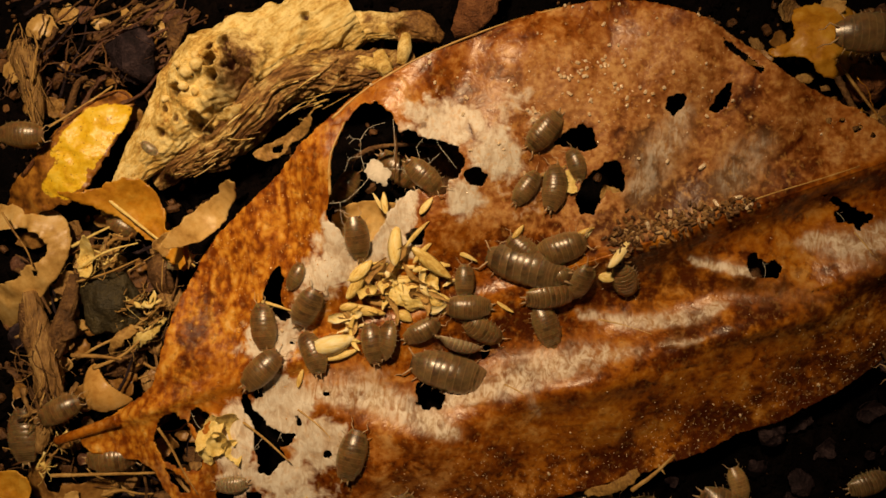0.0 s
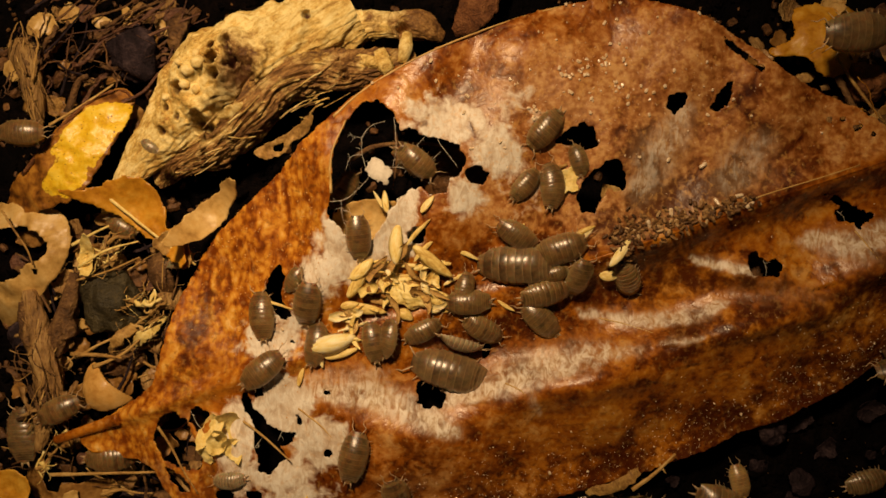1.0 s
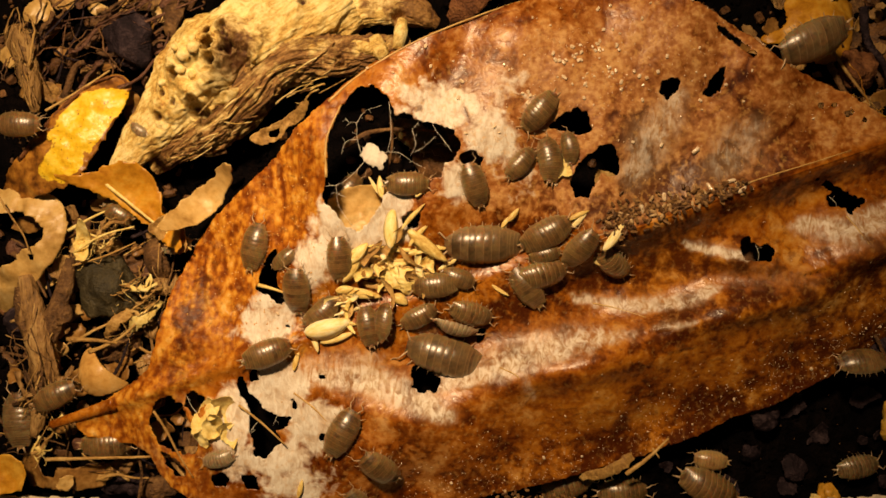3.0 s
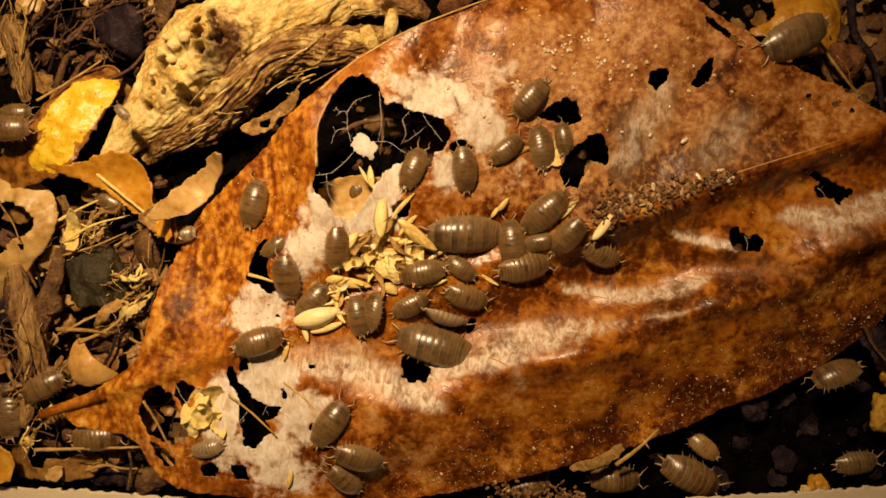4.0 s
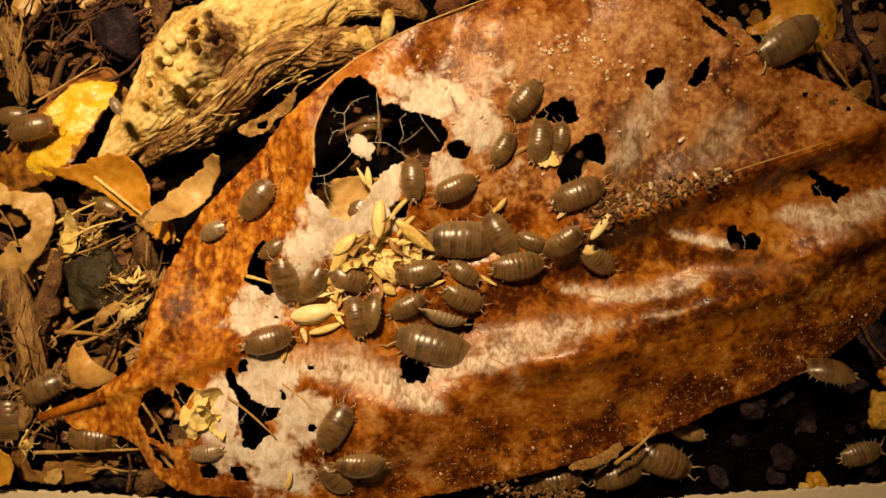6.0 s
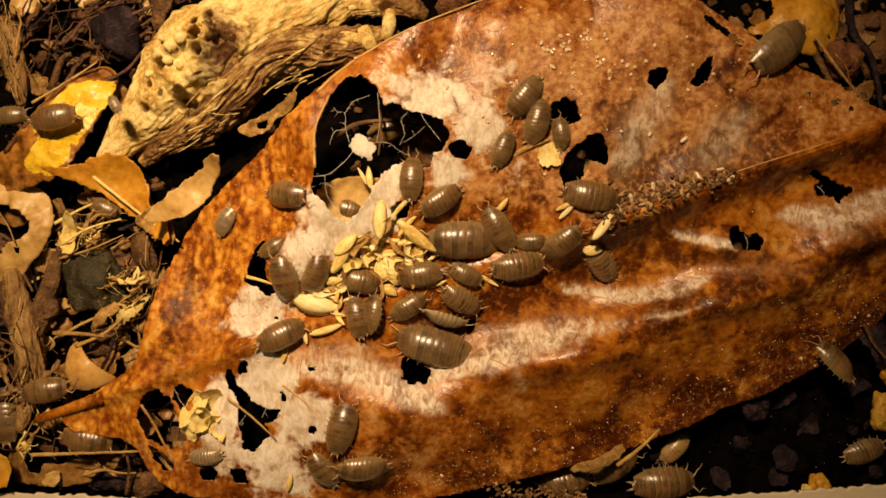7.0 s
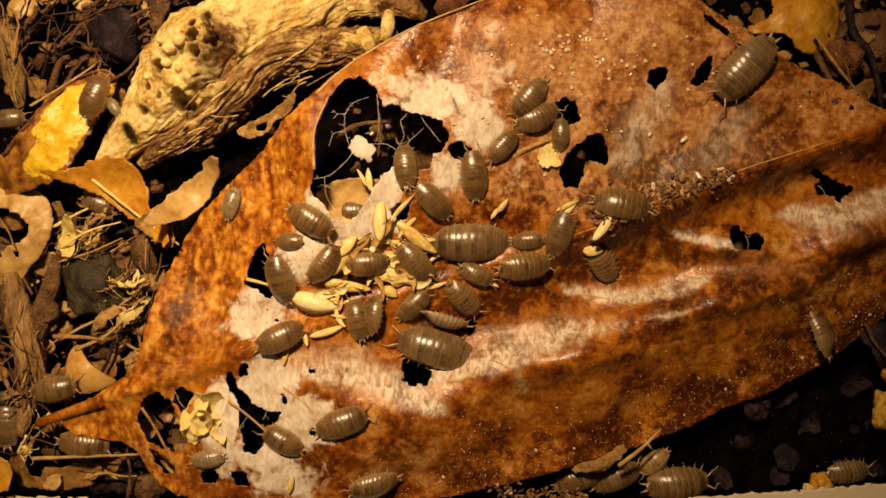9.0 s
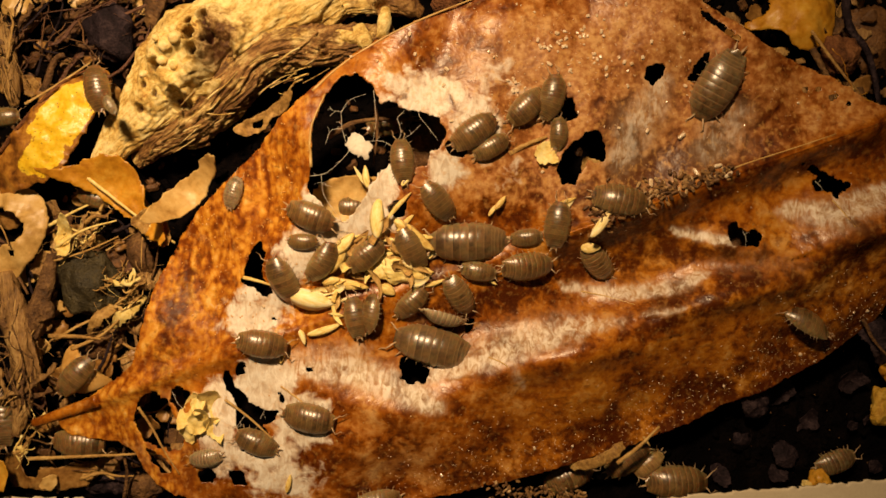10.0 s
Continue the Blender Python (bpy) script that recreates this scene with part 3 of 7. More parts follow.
# Deep rust blotches; those in the trough also paint its shade.
VALLEY_STAIN_SHADE = [
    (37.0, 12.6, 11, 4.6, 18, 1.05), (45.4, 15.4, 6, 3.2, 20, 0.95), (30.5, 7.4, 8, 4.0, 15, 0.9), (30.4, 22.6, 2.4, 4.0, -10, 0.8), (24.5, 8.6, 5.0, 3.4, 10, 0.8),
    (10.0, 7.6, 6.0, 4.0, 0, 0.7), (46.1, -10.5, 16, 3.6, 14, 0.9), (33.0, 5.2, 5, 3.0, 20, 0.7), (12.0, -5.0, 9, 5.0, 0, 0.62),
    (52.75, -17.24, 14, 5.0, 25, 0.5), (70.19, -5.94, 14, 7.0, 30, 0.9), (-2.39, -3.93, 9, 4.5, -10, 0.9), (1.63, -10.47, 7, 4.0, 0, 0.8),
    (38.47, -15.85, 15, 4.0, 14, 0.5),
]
# Deep rust blotches; the long ones below the midrib also paint trough shade.
BLADE_STAIN_SHADE = [
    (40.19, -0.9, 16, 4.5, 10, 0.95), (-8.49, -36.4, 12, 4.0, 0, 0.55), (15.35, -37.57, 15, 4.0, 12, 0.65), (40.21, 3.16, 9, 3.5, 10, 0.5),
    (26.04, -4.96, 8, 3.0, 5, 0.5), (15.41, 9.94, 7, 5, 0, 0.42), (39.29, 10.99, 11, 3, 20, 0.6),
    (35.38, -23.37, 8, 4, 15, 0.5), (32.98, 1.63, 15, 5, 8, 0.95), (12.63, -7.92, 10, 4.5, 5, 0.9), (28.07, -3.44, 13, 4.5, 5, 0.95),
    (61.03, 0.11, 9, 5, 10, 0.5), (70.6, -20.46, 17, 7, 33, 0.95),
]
# Dark margins and streaks; the row at x 63 paints shade below the midrib.
EDGE_STAIN_SHADE = [(50.68, -29.79, 17, 6.5, 24, 0.95), (31.38, -37.39, 15, 5.5, 18, 0.9), (12.32, -43.2, 15, 4.5, 10, 0.85), (63, 12.92, 14, 2.6, 20, 0.8), (-46.92, -10.02, 3, 13, -18, 0.7), (-48.5, -15.96, 3, 9, -10, 0.6),
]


def bands(rows, x, y):
    """Streaks along lines, each with its own reach above and below the line."""
    total = np.zeros(np.shape(x))
    for line, above, below, amount in rows:
        best = np.full(np.shape(x), 9.0)
        for i, ((ax, ay), (bx, by)) in enumerate(zip(line, line[1:])):
            ex, ey = bx - ax, by - ay
            k = np.clip(((x - ax) * ex + (y - ay) * ey) / (ex * ex + ey * ey), 0, 1)
            u, v = x - ax - k * ex, y - ay - k * ey
            reach = np.where(u * -ey + v * ex > 0, above, below) * np.sin(np.pi * (0.16 + 0.68 * (i + k) / (len(line) - 1))) ** 0.7
            best = np.minimum(best, np.hypot(u, v) / reach)
        total = np.maximum(total, amount * np.exp(-(best ** 2.6)))
    return total


def leaf_tone(x, y):
    d = (x - RIB_FROM[0]) * RIB_ACROSS[0] + (y - RIB_FROM[1]) * RIB_ACROSS[1]
    s = (x - RIB_FROM[0]) * RIB_ALONG[0] + (y - RIB_FROM[1]) * RIB_ALONG[1]
    return ramp(d, 1 - 1.6 * ramp(s, 75, 105), 26 - 23.5 * ramp(s, 75, 105)) * ramp(x, -22, 6) * 0.72 * (1 - 0.6 * ramp(d, 27, 40)) * (1 - 0.45 * ramp(s, 116, 150)) + 0.25 * ramp(-d, 2, 14) * ramp(-x, -30, 10)


def build_leaf():
    leaf = thing("magnolia_leaf", "large dead rust-brown leaf with eaten holes and pale worn patches", "leaf")
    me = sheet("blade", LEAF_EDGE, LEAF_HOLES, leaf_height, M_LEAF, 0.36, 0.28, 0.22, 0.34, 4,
               {"worn": lambda x, y: np.maximum(ellipses(WORN_UPPER, x, y), ellipses(WORN_LOWER, x, y)), "tone": leaf_tone, "lobe": lambda x, y: np.maximum(ramp(-x, 12, 30) * ramp(y, -24, -12), ramp(-x, 40, 50)), "painted_sheen": lambda x, y: bands(SHEEN_BANDS, x + 0.5 * waves(x, y, 4.0, 91, 3), y + 0.5 * waves(x, y, 4.0, 92, 3)), "stain_shade": lambda x, y: np.maximum(np.maximum(ellipses(VALLEY_STAIN_SHADE, x, y), ellipses(BLADE_STAIN_SHADE, x, y)), ellipses(EDGE_STAIN_SHADE, x, y))})
    part("blade", me, leaf)
    for k, (a, b) in enumerate(((-6, 7), (92, 166))):
        line = []
        for s in np.linspace(a, b, 30):
            x, y = RIB_FROM + s * RIB_ALONG
            line.append((x, y, float(leaf_height(x, y)) - (0.12, 0.0)[k]))
        verts, faces = tube(line, np.linspace(*((0.8, 1.2), (0.20, 0.26))[k], 30), 9, 0.04, k, (0.8, 0.5)[k])
        name = ("leaf_stalk", "midrib")[k]
        part(name, mesh_of(name, verts, faces, M_LEAF), leaf)
    flap = [(-15.3, 2.0), (-13.9, 6.0), (-13.1, 9.2), (-10.8, 12.7), (-8.4, 14.7), (-7.0, 13.6), (-4.6, 13.5), (-5.8, 10.7), (-6.5, 7.9), (-9.0, 6.0), (-11.6, 2.8)]
    me = sheet("torn_flap", flap, [[(-11.9, 8.0), (-11.3, 8.5), (-10.9, 8.0), (-11.4, 7.5)]], lambda x, y: -0.1 + 0.09 * (y - 2) + 0.35 * waves(x, y, 6.0, 83, 3), M_FILM, 0.2, 0.12, 0.45, 0.1, 17, None, 0)
    part("torn_flap", me, leaf, "bare greyish-white torn flap")
    # The last two lines trace the blade's pale margin and the hole's rolled rim.
    veins = [([(-28.53, -24.65), (-23.8, -28.04), (-18.27, -34.22)], 0.20, M_TAN), ([(25.53, -8.39), (29.82, -9.26), (34.59, -10.7)], 0.15, M_TAN), ([(69.73, 7.65), (71.03, 5.34), (72.1, 2.66)], 0.18, M_TAN),
             ([(8.35, -19.76), (11.48, -21.17), (13.11, -24.89)], 0.14, M_TAN), ([(48.12, 12.15), (54.22, 14.28), (61.13, 16.45), (68.53, 18.87)], 0.16, M_TAN), ([(-21.72, 26.6), (-17.39, 30.53), (-11.53, 34.32), (-3.77, 38.24), (7.58, 42.79), (17.17, 45.7)], 0.24, M_TAN), ([(-21.88, 13.45), (-21.77, 19.95), (-19.53, 25.93)], 0.28, M_TAN)]
    for k, (line, r, material) in enumerate(veins):
        pts = curve_through([(x, y, float(leaf_height(x, y)) - 0.25 * r) for x, y in line], 8)
        verts, faces = tube(pts, np.linspace(r, 0.55 * r, len(pts)), 7, 0.15, k)
        part("side_vein", mesh_of("side_vein", verts, faces, material), leaf)
    return leaf


LEAF = build_leaf()
build_ground()
build_paper()

# ---- driftwood ----
def wood_limb(line, radii, z, seed, pits=(), lumps=(), flat=0.75, around=110, steps=20, rugged=0.52):
    """One limb of rotten wood: a thick branch with long fibres, worn grooves, rimmed pits and lumps."""
    spine = np.array(curve_through([(x, y, zz) for (x, y), zz in zip(line, z)], steps))
    wide = np.maximum(0.15, np.array(curve_through([(r, 0, 0) for r in radii], steps))[:, 0])
    along = np.gradient(spine, axis=0)
    along /= np.linalg.norm(along, axis=1)[:, None]
    side = np.cross(along, (0, 0, 1))
    side /= np.linalg.norm(side, axis=1)[:, None]
    top = np.cross(side, along)
    gone = np.concatenate([[0], np.cumsum(np.linalg.norm(np.diff(spine, axis=0), axis=1))])
    s, a = np.meshgrid(gone, np.linspace(0, 2 * np.pi, around, endpoint=False), indexing="ij")
    r = wide[:, None]
    u, v = r * np.cos(a) * 2.2, r * np.sin(a) * 2.2
    grain = waves(u * 1.5 + 5 * waves(s, v, 30, seed, 2), v * 1.5 + s * 0.10, 3.6, seed + 1, 4)
    knobs = waves(s + u * 0.3, v, 10.0, seed + 2, 3)
    q = r * (1 + 0.14 * knobs) + rugged * grain * np.minimum(1.0, r / 3)
    p = spine[:, None] + side[:, None] * (np.cos(a) * q)[..., None] + top[:, None] * (np.sin(a) * q * flat)[..., None]
    above = p[..., 2] > spine[:, None, 2]
    for cx, cy, size, high in lumps:
        p[..., 2] += above * high * np.sqrt(np.maximum(0, 1 - ((p[..., 0] - cx) ** 2 + (p[..., 1] - cy) ** 2) / (2 * size ** 2)))
    for cx, cy, size, deep in pits:
        far = np.hypot(p[..., 0] - cx + 0.3 * size * waves(p[..., 0], p[..., 1], 2.2, 71, 2), (p[..., 1] - cy) * 0.8 + 0.3 * size * waves(p[..., 0], p[..., 1], 2.2, 72, 2)) / size
        p[..., 2] += above * (0.16 * deep * np.exp(-(((far - 1.45) / 0.35) ** 2)) - deep * np.exp(-(far ** 4)))
    verts, faces = p.reshape(-1, 3), []
    for k in range(len(spine) - 1):
        for j in range(around):
            b = (j + 1) % around
            faces.append((k * around + j, k * around + b, (k + 1) * around + b, (k + 1) * around + j))
    faces.append(tuple(reversed(range(around))))
    faces.append(tuple(range((len(spine) - 1) * around, len(spine) * around)))
    return verts, faces


def wood_material():
    """Rotten wood: fibrous where it is stringy, crumbly and mottled where it is bare, dark red-brown inside its pits,
    with their shade painted in.
    """
    n = Nodes("weathered_wood")
    worn, stringy, inside = n.attribute("worn"), n.attribute("stringy"), n.attribute("inside")
    turned = n.stretched((1, 1, 1), (0, 0, radians(-36)))
    longer = n.add("ShaderNodeMapping", Vector=turned)
    longer.inputs["Scale"].default_value = (0.16, 1.0, 1.0)
    grain = n.noise(0.9, 5, 0.72, longer.outputs[0], 0.8)
    blot, fine, crumb = n.noise(7.0, 4, 0.6), n.noise(0.5, 3, 0.7), n.noise(1.5, 5, 0.7, None, 1.0)
    texture = n.math("ADD", n.math("MULTIPLY", grain, stringy), n.math("MULTIPLY", crumb, n.math("SUBTRACT", 1.0, stringy)))
    both = n.math("ADD", n.math("ADD", n.math("MULTIPLY", texture, 0.52), n.math("MULTIPLY", blot, 0.32)), n.math("MULTIPLY", fine, 0.16))
    pale = n.ramp(both, [(0.36, (0.14, 0.055, 0.010)), (0.42, (0.40, 0.215, 0.045)), (0.48, (0.70, 0.49, 0.14)), (0.55, (0.90, 0.75, 0.35))])
    dark = n.ramp(both, [(0.36, (0.040, 0.016, 0.005)), (0.46, (0.15, 0.068, 0.019)), (0.53, (0.33, 0.175, 0.052)), (0.62, (0.54, 0.34, 0.12))])
    colour = n.mix(n.grey(n.math("ADD", worn, n.math("SUBTRACT", crumb, 0.5)), 0.3, 0.7), dark, pale)
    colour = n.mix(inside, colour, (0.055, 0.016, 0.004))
    n.relief(n.math("ADD", n.math("MULTIPLY", texture, n.grey(stringy, 0, 1, 0.4, 1.0)), n.math("MULTIPLY", fine, 0.3)), 0.45)
    return n.done(colour, n.grey(fine, 0.3, 0.7, 0.5, 0.75), 0.35)


M_DRIFT = wood_material()


def with_field(me, key, field):
    co = np.empty(3 * len(me.vertices), np.float32)
    me.vertices.foreach_get("co", co)
    me.attributes.new(key, "FLOAT", "POINT").data.foreach_set("value", field(co[0::3] / MM, co[1::3] / MM).astype(np.float32))
    return me


M_NODULE = mottled("nodule", [(0.55, 0.36, 0.10), (0.82, 0.63, 0.25), (0.92, 0.80, 0.44)], 2.0, 0.4, (0.4, 0.6), 0.03)


def build_driftwood():
    wood = thing("driftwood", "pale yellow-brown rotten branch with knots and fibres", "driftwood")

    def limb(name, verts, faces, worn, stringy, inside=None, label=""):
        me = mesh_of(name, verts, faces, M_DRIFT)
        nothing = lambda x, y: 0 * x
        for key, field in (("worn", worn), ("stringy", stringy), ("inside", inside or nothing)):
            with_field(me, key, field)
        return part(name, me, wood, label)

    holes = [(-43.3, 39.3, 0.62, 2.6), (-43.2, 36.9, 0.85, 4.2), (-42.7, 34.2, 0.72, 3.4), (-40.9, 40.3, 0.75, 2.6), (-49.6, 31.9, 0.85, 2.8), (-46.4, 26.2, 1.15, 3.6), (-44.9, 25.5, 0.8, 2.6),
             (-52.2, 28.9, 0.5, 1.4), (-50.1, 27.2, 0.5, 1.4), (-53.4, 24.9, 0.6, 1.4), (-27.2, 45.2, 0.6, 1.6), (-40.9, 36.0, 0.4, 1.2)]
    groove = [(-40.6, 38.9, 0.55, 1.8), (-40.0, 38.0, 0.55, 1.9), (-39.7, 37.0, 0.55, 1.9), (-39.8, 36.0, 0.5, 1.7)]
    hollow = [(-38.6, 33.6, 2.6, 2.4), (-40.6, 31.4, 1.6, 1.4)]
    lumps = [(-43.0, 35.4, 6.0, 1.5), (-45.0, 35.7, 1.2, 1.5), (-47.1, 34.7, 1.3, 1.5), (-47.6, 36.6, 0.9, 0.8), (-47.4, 28.5, 1.3, 0.9), (-45.2, 29.0, 1.3, 0.9), (-43.2, 30.2, 1.3, 0.9), (-50.4, 25.6, 1.5, 0.9), (-53.6, 27.0, 1.2, 0.7)]
    verts, faces = wood_limb([(-66.21, 10.33), (-61.75, 16.27), (-56.88, 22.01), (-51.38, 27.55), (-45.47, 33.41), (-37.3, 38.86), (-29.11, 42.78), (-22.97, 45.67), (-19.28, 47.53)], [0.7, 2.2, 4.0, 6.2, 8.6, 8.0, 6.6, 6.0, 5.6],
                             [-7, -6, -5.5, -5, -4.5, -4.5, -4, -4, -4], 21, holes + groove + hollow, lumps, around=230, steps=34, rugged=0.26)
    # Holes, groove and hollow take dark red-brown, which also paints in their shade.
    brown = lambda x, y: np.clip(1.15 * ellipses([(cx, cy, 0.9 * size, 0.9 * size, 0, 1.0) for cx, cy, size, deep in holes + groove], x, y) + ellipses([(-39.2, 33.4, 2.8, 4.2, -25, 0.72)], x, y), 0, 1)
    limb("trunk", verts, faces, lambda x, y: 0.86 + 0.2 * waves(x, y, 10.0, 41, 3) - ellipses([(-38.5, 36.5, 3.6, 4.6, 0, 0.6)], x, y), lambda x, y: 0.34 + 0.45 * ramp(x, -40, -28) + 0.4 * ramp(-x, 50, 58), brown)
    shape = np.array(verts)
    for k, (cx, cy, r) in enumerate(((-47.0, 34.6, 1.25), (-44.9, 35.8, 1.2), (-45.6, 37.6, 0.8), (-48.6, 36.0, 0.7), (-47.9, 32.4, 0.9), (-52.0, 30.6, 0.8), (-46.0, 31.6, 0.8))):
        high = shape[np.hypot(shape[:, 0] - cx, shape[:, 1] - cy) < 0.7][:, 2].max()
        me = lump("nodule", cx, cy, high - 0.15, r, 0.85 * r, 0.75 * r, M_NODULE, k + 30, 40 * k, 0.2, 3)
        part("nodule", me, wood, "pale rounded nodule")
    verts, faces = wood_limb([(-56.44, 15.96), (-51.04, 20.58), (-44.41, 24.17), (-38.4, 29.0), (-33.0, 34.0), (-26.5, 36.2), (-19.87, 36.2), (-13.21, 37.1), (-8.09, 38.89)], [1.4, 3.2, 4.6, 4.8, 4.4, 4.0, 3.4, 2.6, 1.4], [-8, -6.5, -5.5, -3.6, -3.0, -2.6, -2.6, -2.5, -3], 33, holes[5:7] + [(-20.5, 34.6, 0.8, 1.6)], around=180, steps=26, rugged=0.62)
    limb("side_branch", verts, faces, lambda x, y: 0.30 + 0.35 * waves(x, y, 6.0, 43, 3), lambda x, y: 1 + 0 * x, label="darker fibrous side branch")
    verts, faces = wood_limb([(-28.12, 43.91), (-21.92, 44.13), (-16.76, 44.56), (-11.61, 44.77), (-6.97, 44.58), (-3.15, 42.95)], [2.6, 3.4, 2.6, 2.4, 2.6, 1.2], [-4.5, -4, -4, -4, -4.5, -6], 37, [(-21.6, 40.3, 0.7, 1.8), (-10.5, 43.4, 1.0, 2.4)], flat=0.6, around=80, steps=16)
    limb("side_branch", verts, faces, lambda x, y: 0.62 - 0.9 * ramp(x, -14, -4) + 0.2 * waves(x, y, 7.0, 47, 2), lambda x, y: 0.5 + 0 * x, label="thin crumbling end of the branch")
    for k, (line, r) in enumerate((([(-10.31, 37.28), (-9.73, 39.9), (-9.54, 42.51)], 0.95), ([(-14.44, 39.22), (-13.43, 36.7), (-12.23, 34.99)], 1.2), ([(-18.45, 38.21), (-15.44, 37), (-12.93, 37.2)], 1.0), ([(-24.4, 37.0), (-23.6, 35.2), (-24.6, 33.4)], 0.45))):
        verts, faces = wood_limb(line, [r, r * 1.2, r * 0.8], [-1.5, -0.5, -1.5], 50 + k, around=24, steps=8)
        limb("splinter", verts, faces, lambda x, y: 0.7 + 0 * x, lambda x, y: 0.6 + 0 * x)
    rng = random.Random(5)
    for k in range(48):
        u = rng.uniform(-15, 18)
        x, y = -36.46 + u * 0.86 + rng.uniform(-1, 1), 27.6 + u * (0.62 if u < 6 else 0.36) + rng.uniform(-4.0, 3.6)
        z = rng.uniform(-2.0, 1.0)
        long, lean = rng.uniform(2.0, 5), rng.gauss(0.55, 0.25)
        line = [(x + long * q, y + long * q * lean + rng.uniform(-0.4, 0.4), z + rng.uniform(-0.3, 0.5)) for q in (-0.5, 0, 0.5)]
        verts, faces = tube(curve_through(line, 4), [0.07 + 0.12 * rng.random()] * 9, 5, 0.2, k)
        shade = rng.uniform(0.2, 0.9)
        limb("fibre", verts, faces, lambda x, y: shade + 0 * x, lambda x, y: 1 + 0 * x)


# ---- leaf pieces in the litter ----
def litter_leaf(name, label, outline, z, material, tilt=(0, 0), curl=0.0, holes=(), seed=1, rough=0.5, thick=0.25, step=0.5, ragged=0.3, fields=None, group="", rib=None):
    cx, cy = np.mean([p[0] for p in outline]), np.mean([p[1] for p in outline])
    size = max(4.0, max(abs(p[0] - cx) for p in outline), max(abs(p[1] - cy) for p in outline))

    def height(x, y):
        u, v = x - cx, y - cy
        return z + tilt[0] * u + tilt[1] * v + curl * (u * u + v * v) / size + rough * waves(x, y, 7.0, seed, 3)

    me = sheet(name, outline, list(holes), height, material, step, thick, ragged, 0.3, seed, fields)
    leaf = thing(name, label, "leaf", me, group)
    if rib:
        pts = curve_through([(x, y, float(height(x, y)) + 0.02) for x, y in rib], 6)
        verts, faces = tube(pts, np.linspace(0.40, 0.26, len(pts)), 8, 0.15, seed)
        part("curled_edge", mesh_of("curled_edge", verts, faces, M_CLOD), leaf, "brown rolled-up edge")
    return leaf


def build_litter():
    gold = [(-69.09, 29.03), (-65.49, 30.29), (-59.92, 30.44), (-60.29, 26.51), (-63.14, 23.59), (-63.73, 20.8), (-66.49, 18.51), (-68, 15.19), (-71.99, 12.89), (-76.44, 13.27), (-75.14, 16.58), (-71.77, 20.22), (-74.06, 21.24), (-71.1, 24.36)]
    litter_leaf("yellow_leaf", "bright yellow leaf with brown edges among the litter", [(-65.52, 32.88), (-62.43, 33.63), (-60.55, 31.99), (-60.21, 29.09), (-61.61, 24.95), (-64.13, 20.07), (-66.66, 15.93), (-69.41, 12.81), (-74.56, 11.43), (-78.67, 10.16), (-84.84, 8.46), (-85.93, 13.41), (-79.8, 17.79), (-75.21, 22.47), (-70.63, 27.67)], -1.6, M_YELLOW,
                (0.05, -0.02), -0.35, seed=3, rough=0.5, step=0.4, rib=[(-80, 17.17), (-75.2, 21.95), (-70.62, 27.16), (-67.97, 30.07), (-65.31, 32.26), (-62.43, 33.01), (-60.97, 31.78)], fields={"worn": lambda x, y: 0.5 + 0.5 * np.clip((from_edge(x, y, rounded(gold, 2)) + 0.9 * waves(x, y, 5.0, 77, 3)) / 0.6, -1, 1)})
    litter_leaf("torn_leaf", "torn orange-brown leaf with a ragged yellow end", [(-70.96, 13.63), (-65.77, 14.3), (-60.6, 16.73), (-56.24, 16.45), (-54.01, 12.2), (-53.25, 9.09), (-54.06, 7.11), (-50.94, 6.93), (-49.46, 4.97), (-48.58, 0.31), (-51.82, 1.94), (-56.32, 5.23), (-60.51, 8.83), (-65.74, 11.7)], -4.2, M_ORANGE, (0.03, 0.10), 0.5, seed=4, ragged=0.5)
    litter_leaf("leaf_strip", "curled pale tan leaf strip", [(-51.27, 4.6), (-49.77, 8.83), (-46.71, 11.95), (-43.43, 13.63), (-42.01, 15.8), (-38.3, 16.04), (-39.3, 13.55), (-41.84, 9.93), (-45.1, 6.29), (-49.51, 3.79)], -3.5, M_TAN, (-0.05, 0.08), 0.8, seed=5)
    litter_leaf("ring_leaf", "tan leaf with a large hole eaten through it", [(-91.06, 11.81), (-81.56, 12.29), (-75.76, 11.49), (-72.59, 8.27), (-71.93, 4.62), (-73.49, -0.09), (-78.09, -5.56), (-84.6, -10.53), (-91.97, -14.36)], -4.4, M_TAN, (0.05, 0.04), -0.5,
                [[(-92.08, 6.05), (-84.7, 7.25), (-81.54, 8), (-78.16, 7.08), (-75.83, 4.8), (-75.71, 2.92), (-77.28, 1.35), (-79.6, 0.7), (-81.69, -1.72), (-84.64, -2.79), (-92.02, -4.1)], [(-78.65, -0.13), (-77.07, -0.01), (-76.95, -1.26), (-78.32, -1.38)]], seed=6, ragged=0.25)
    twig("twig", "thin pale root across the eaten leaf", [(-83.28, 10.54), (-80.96, 7.13), (-78.84, 3.52), (-77.57, 0.62)], 0.22, -3.2, M_STRAW)
    litter_leaf("curled_leaf", "small pale orange oval leaf", [(-69.2, -18.3), (-67.7, -17.5), (-65.1, -20.0), (-61.5, -23.3), (-60.4, -24.4), (-64.1, -26.3), (-68.2, -26.2), (-69.6, -22.0)], -3.6, M_PEACH, (0.05, -0.05), -0.6, seed=7, rough=0.15, ragged=0.06)
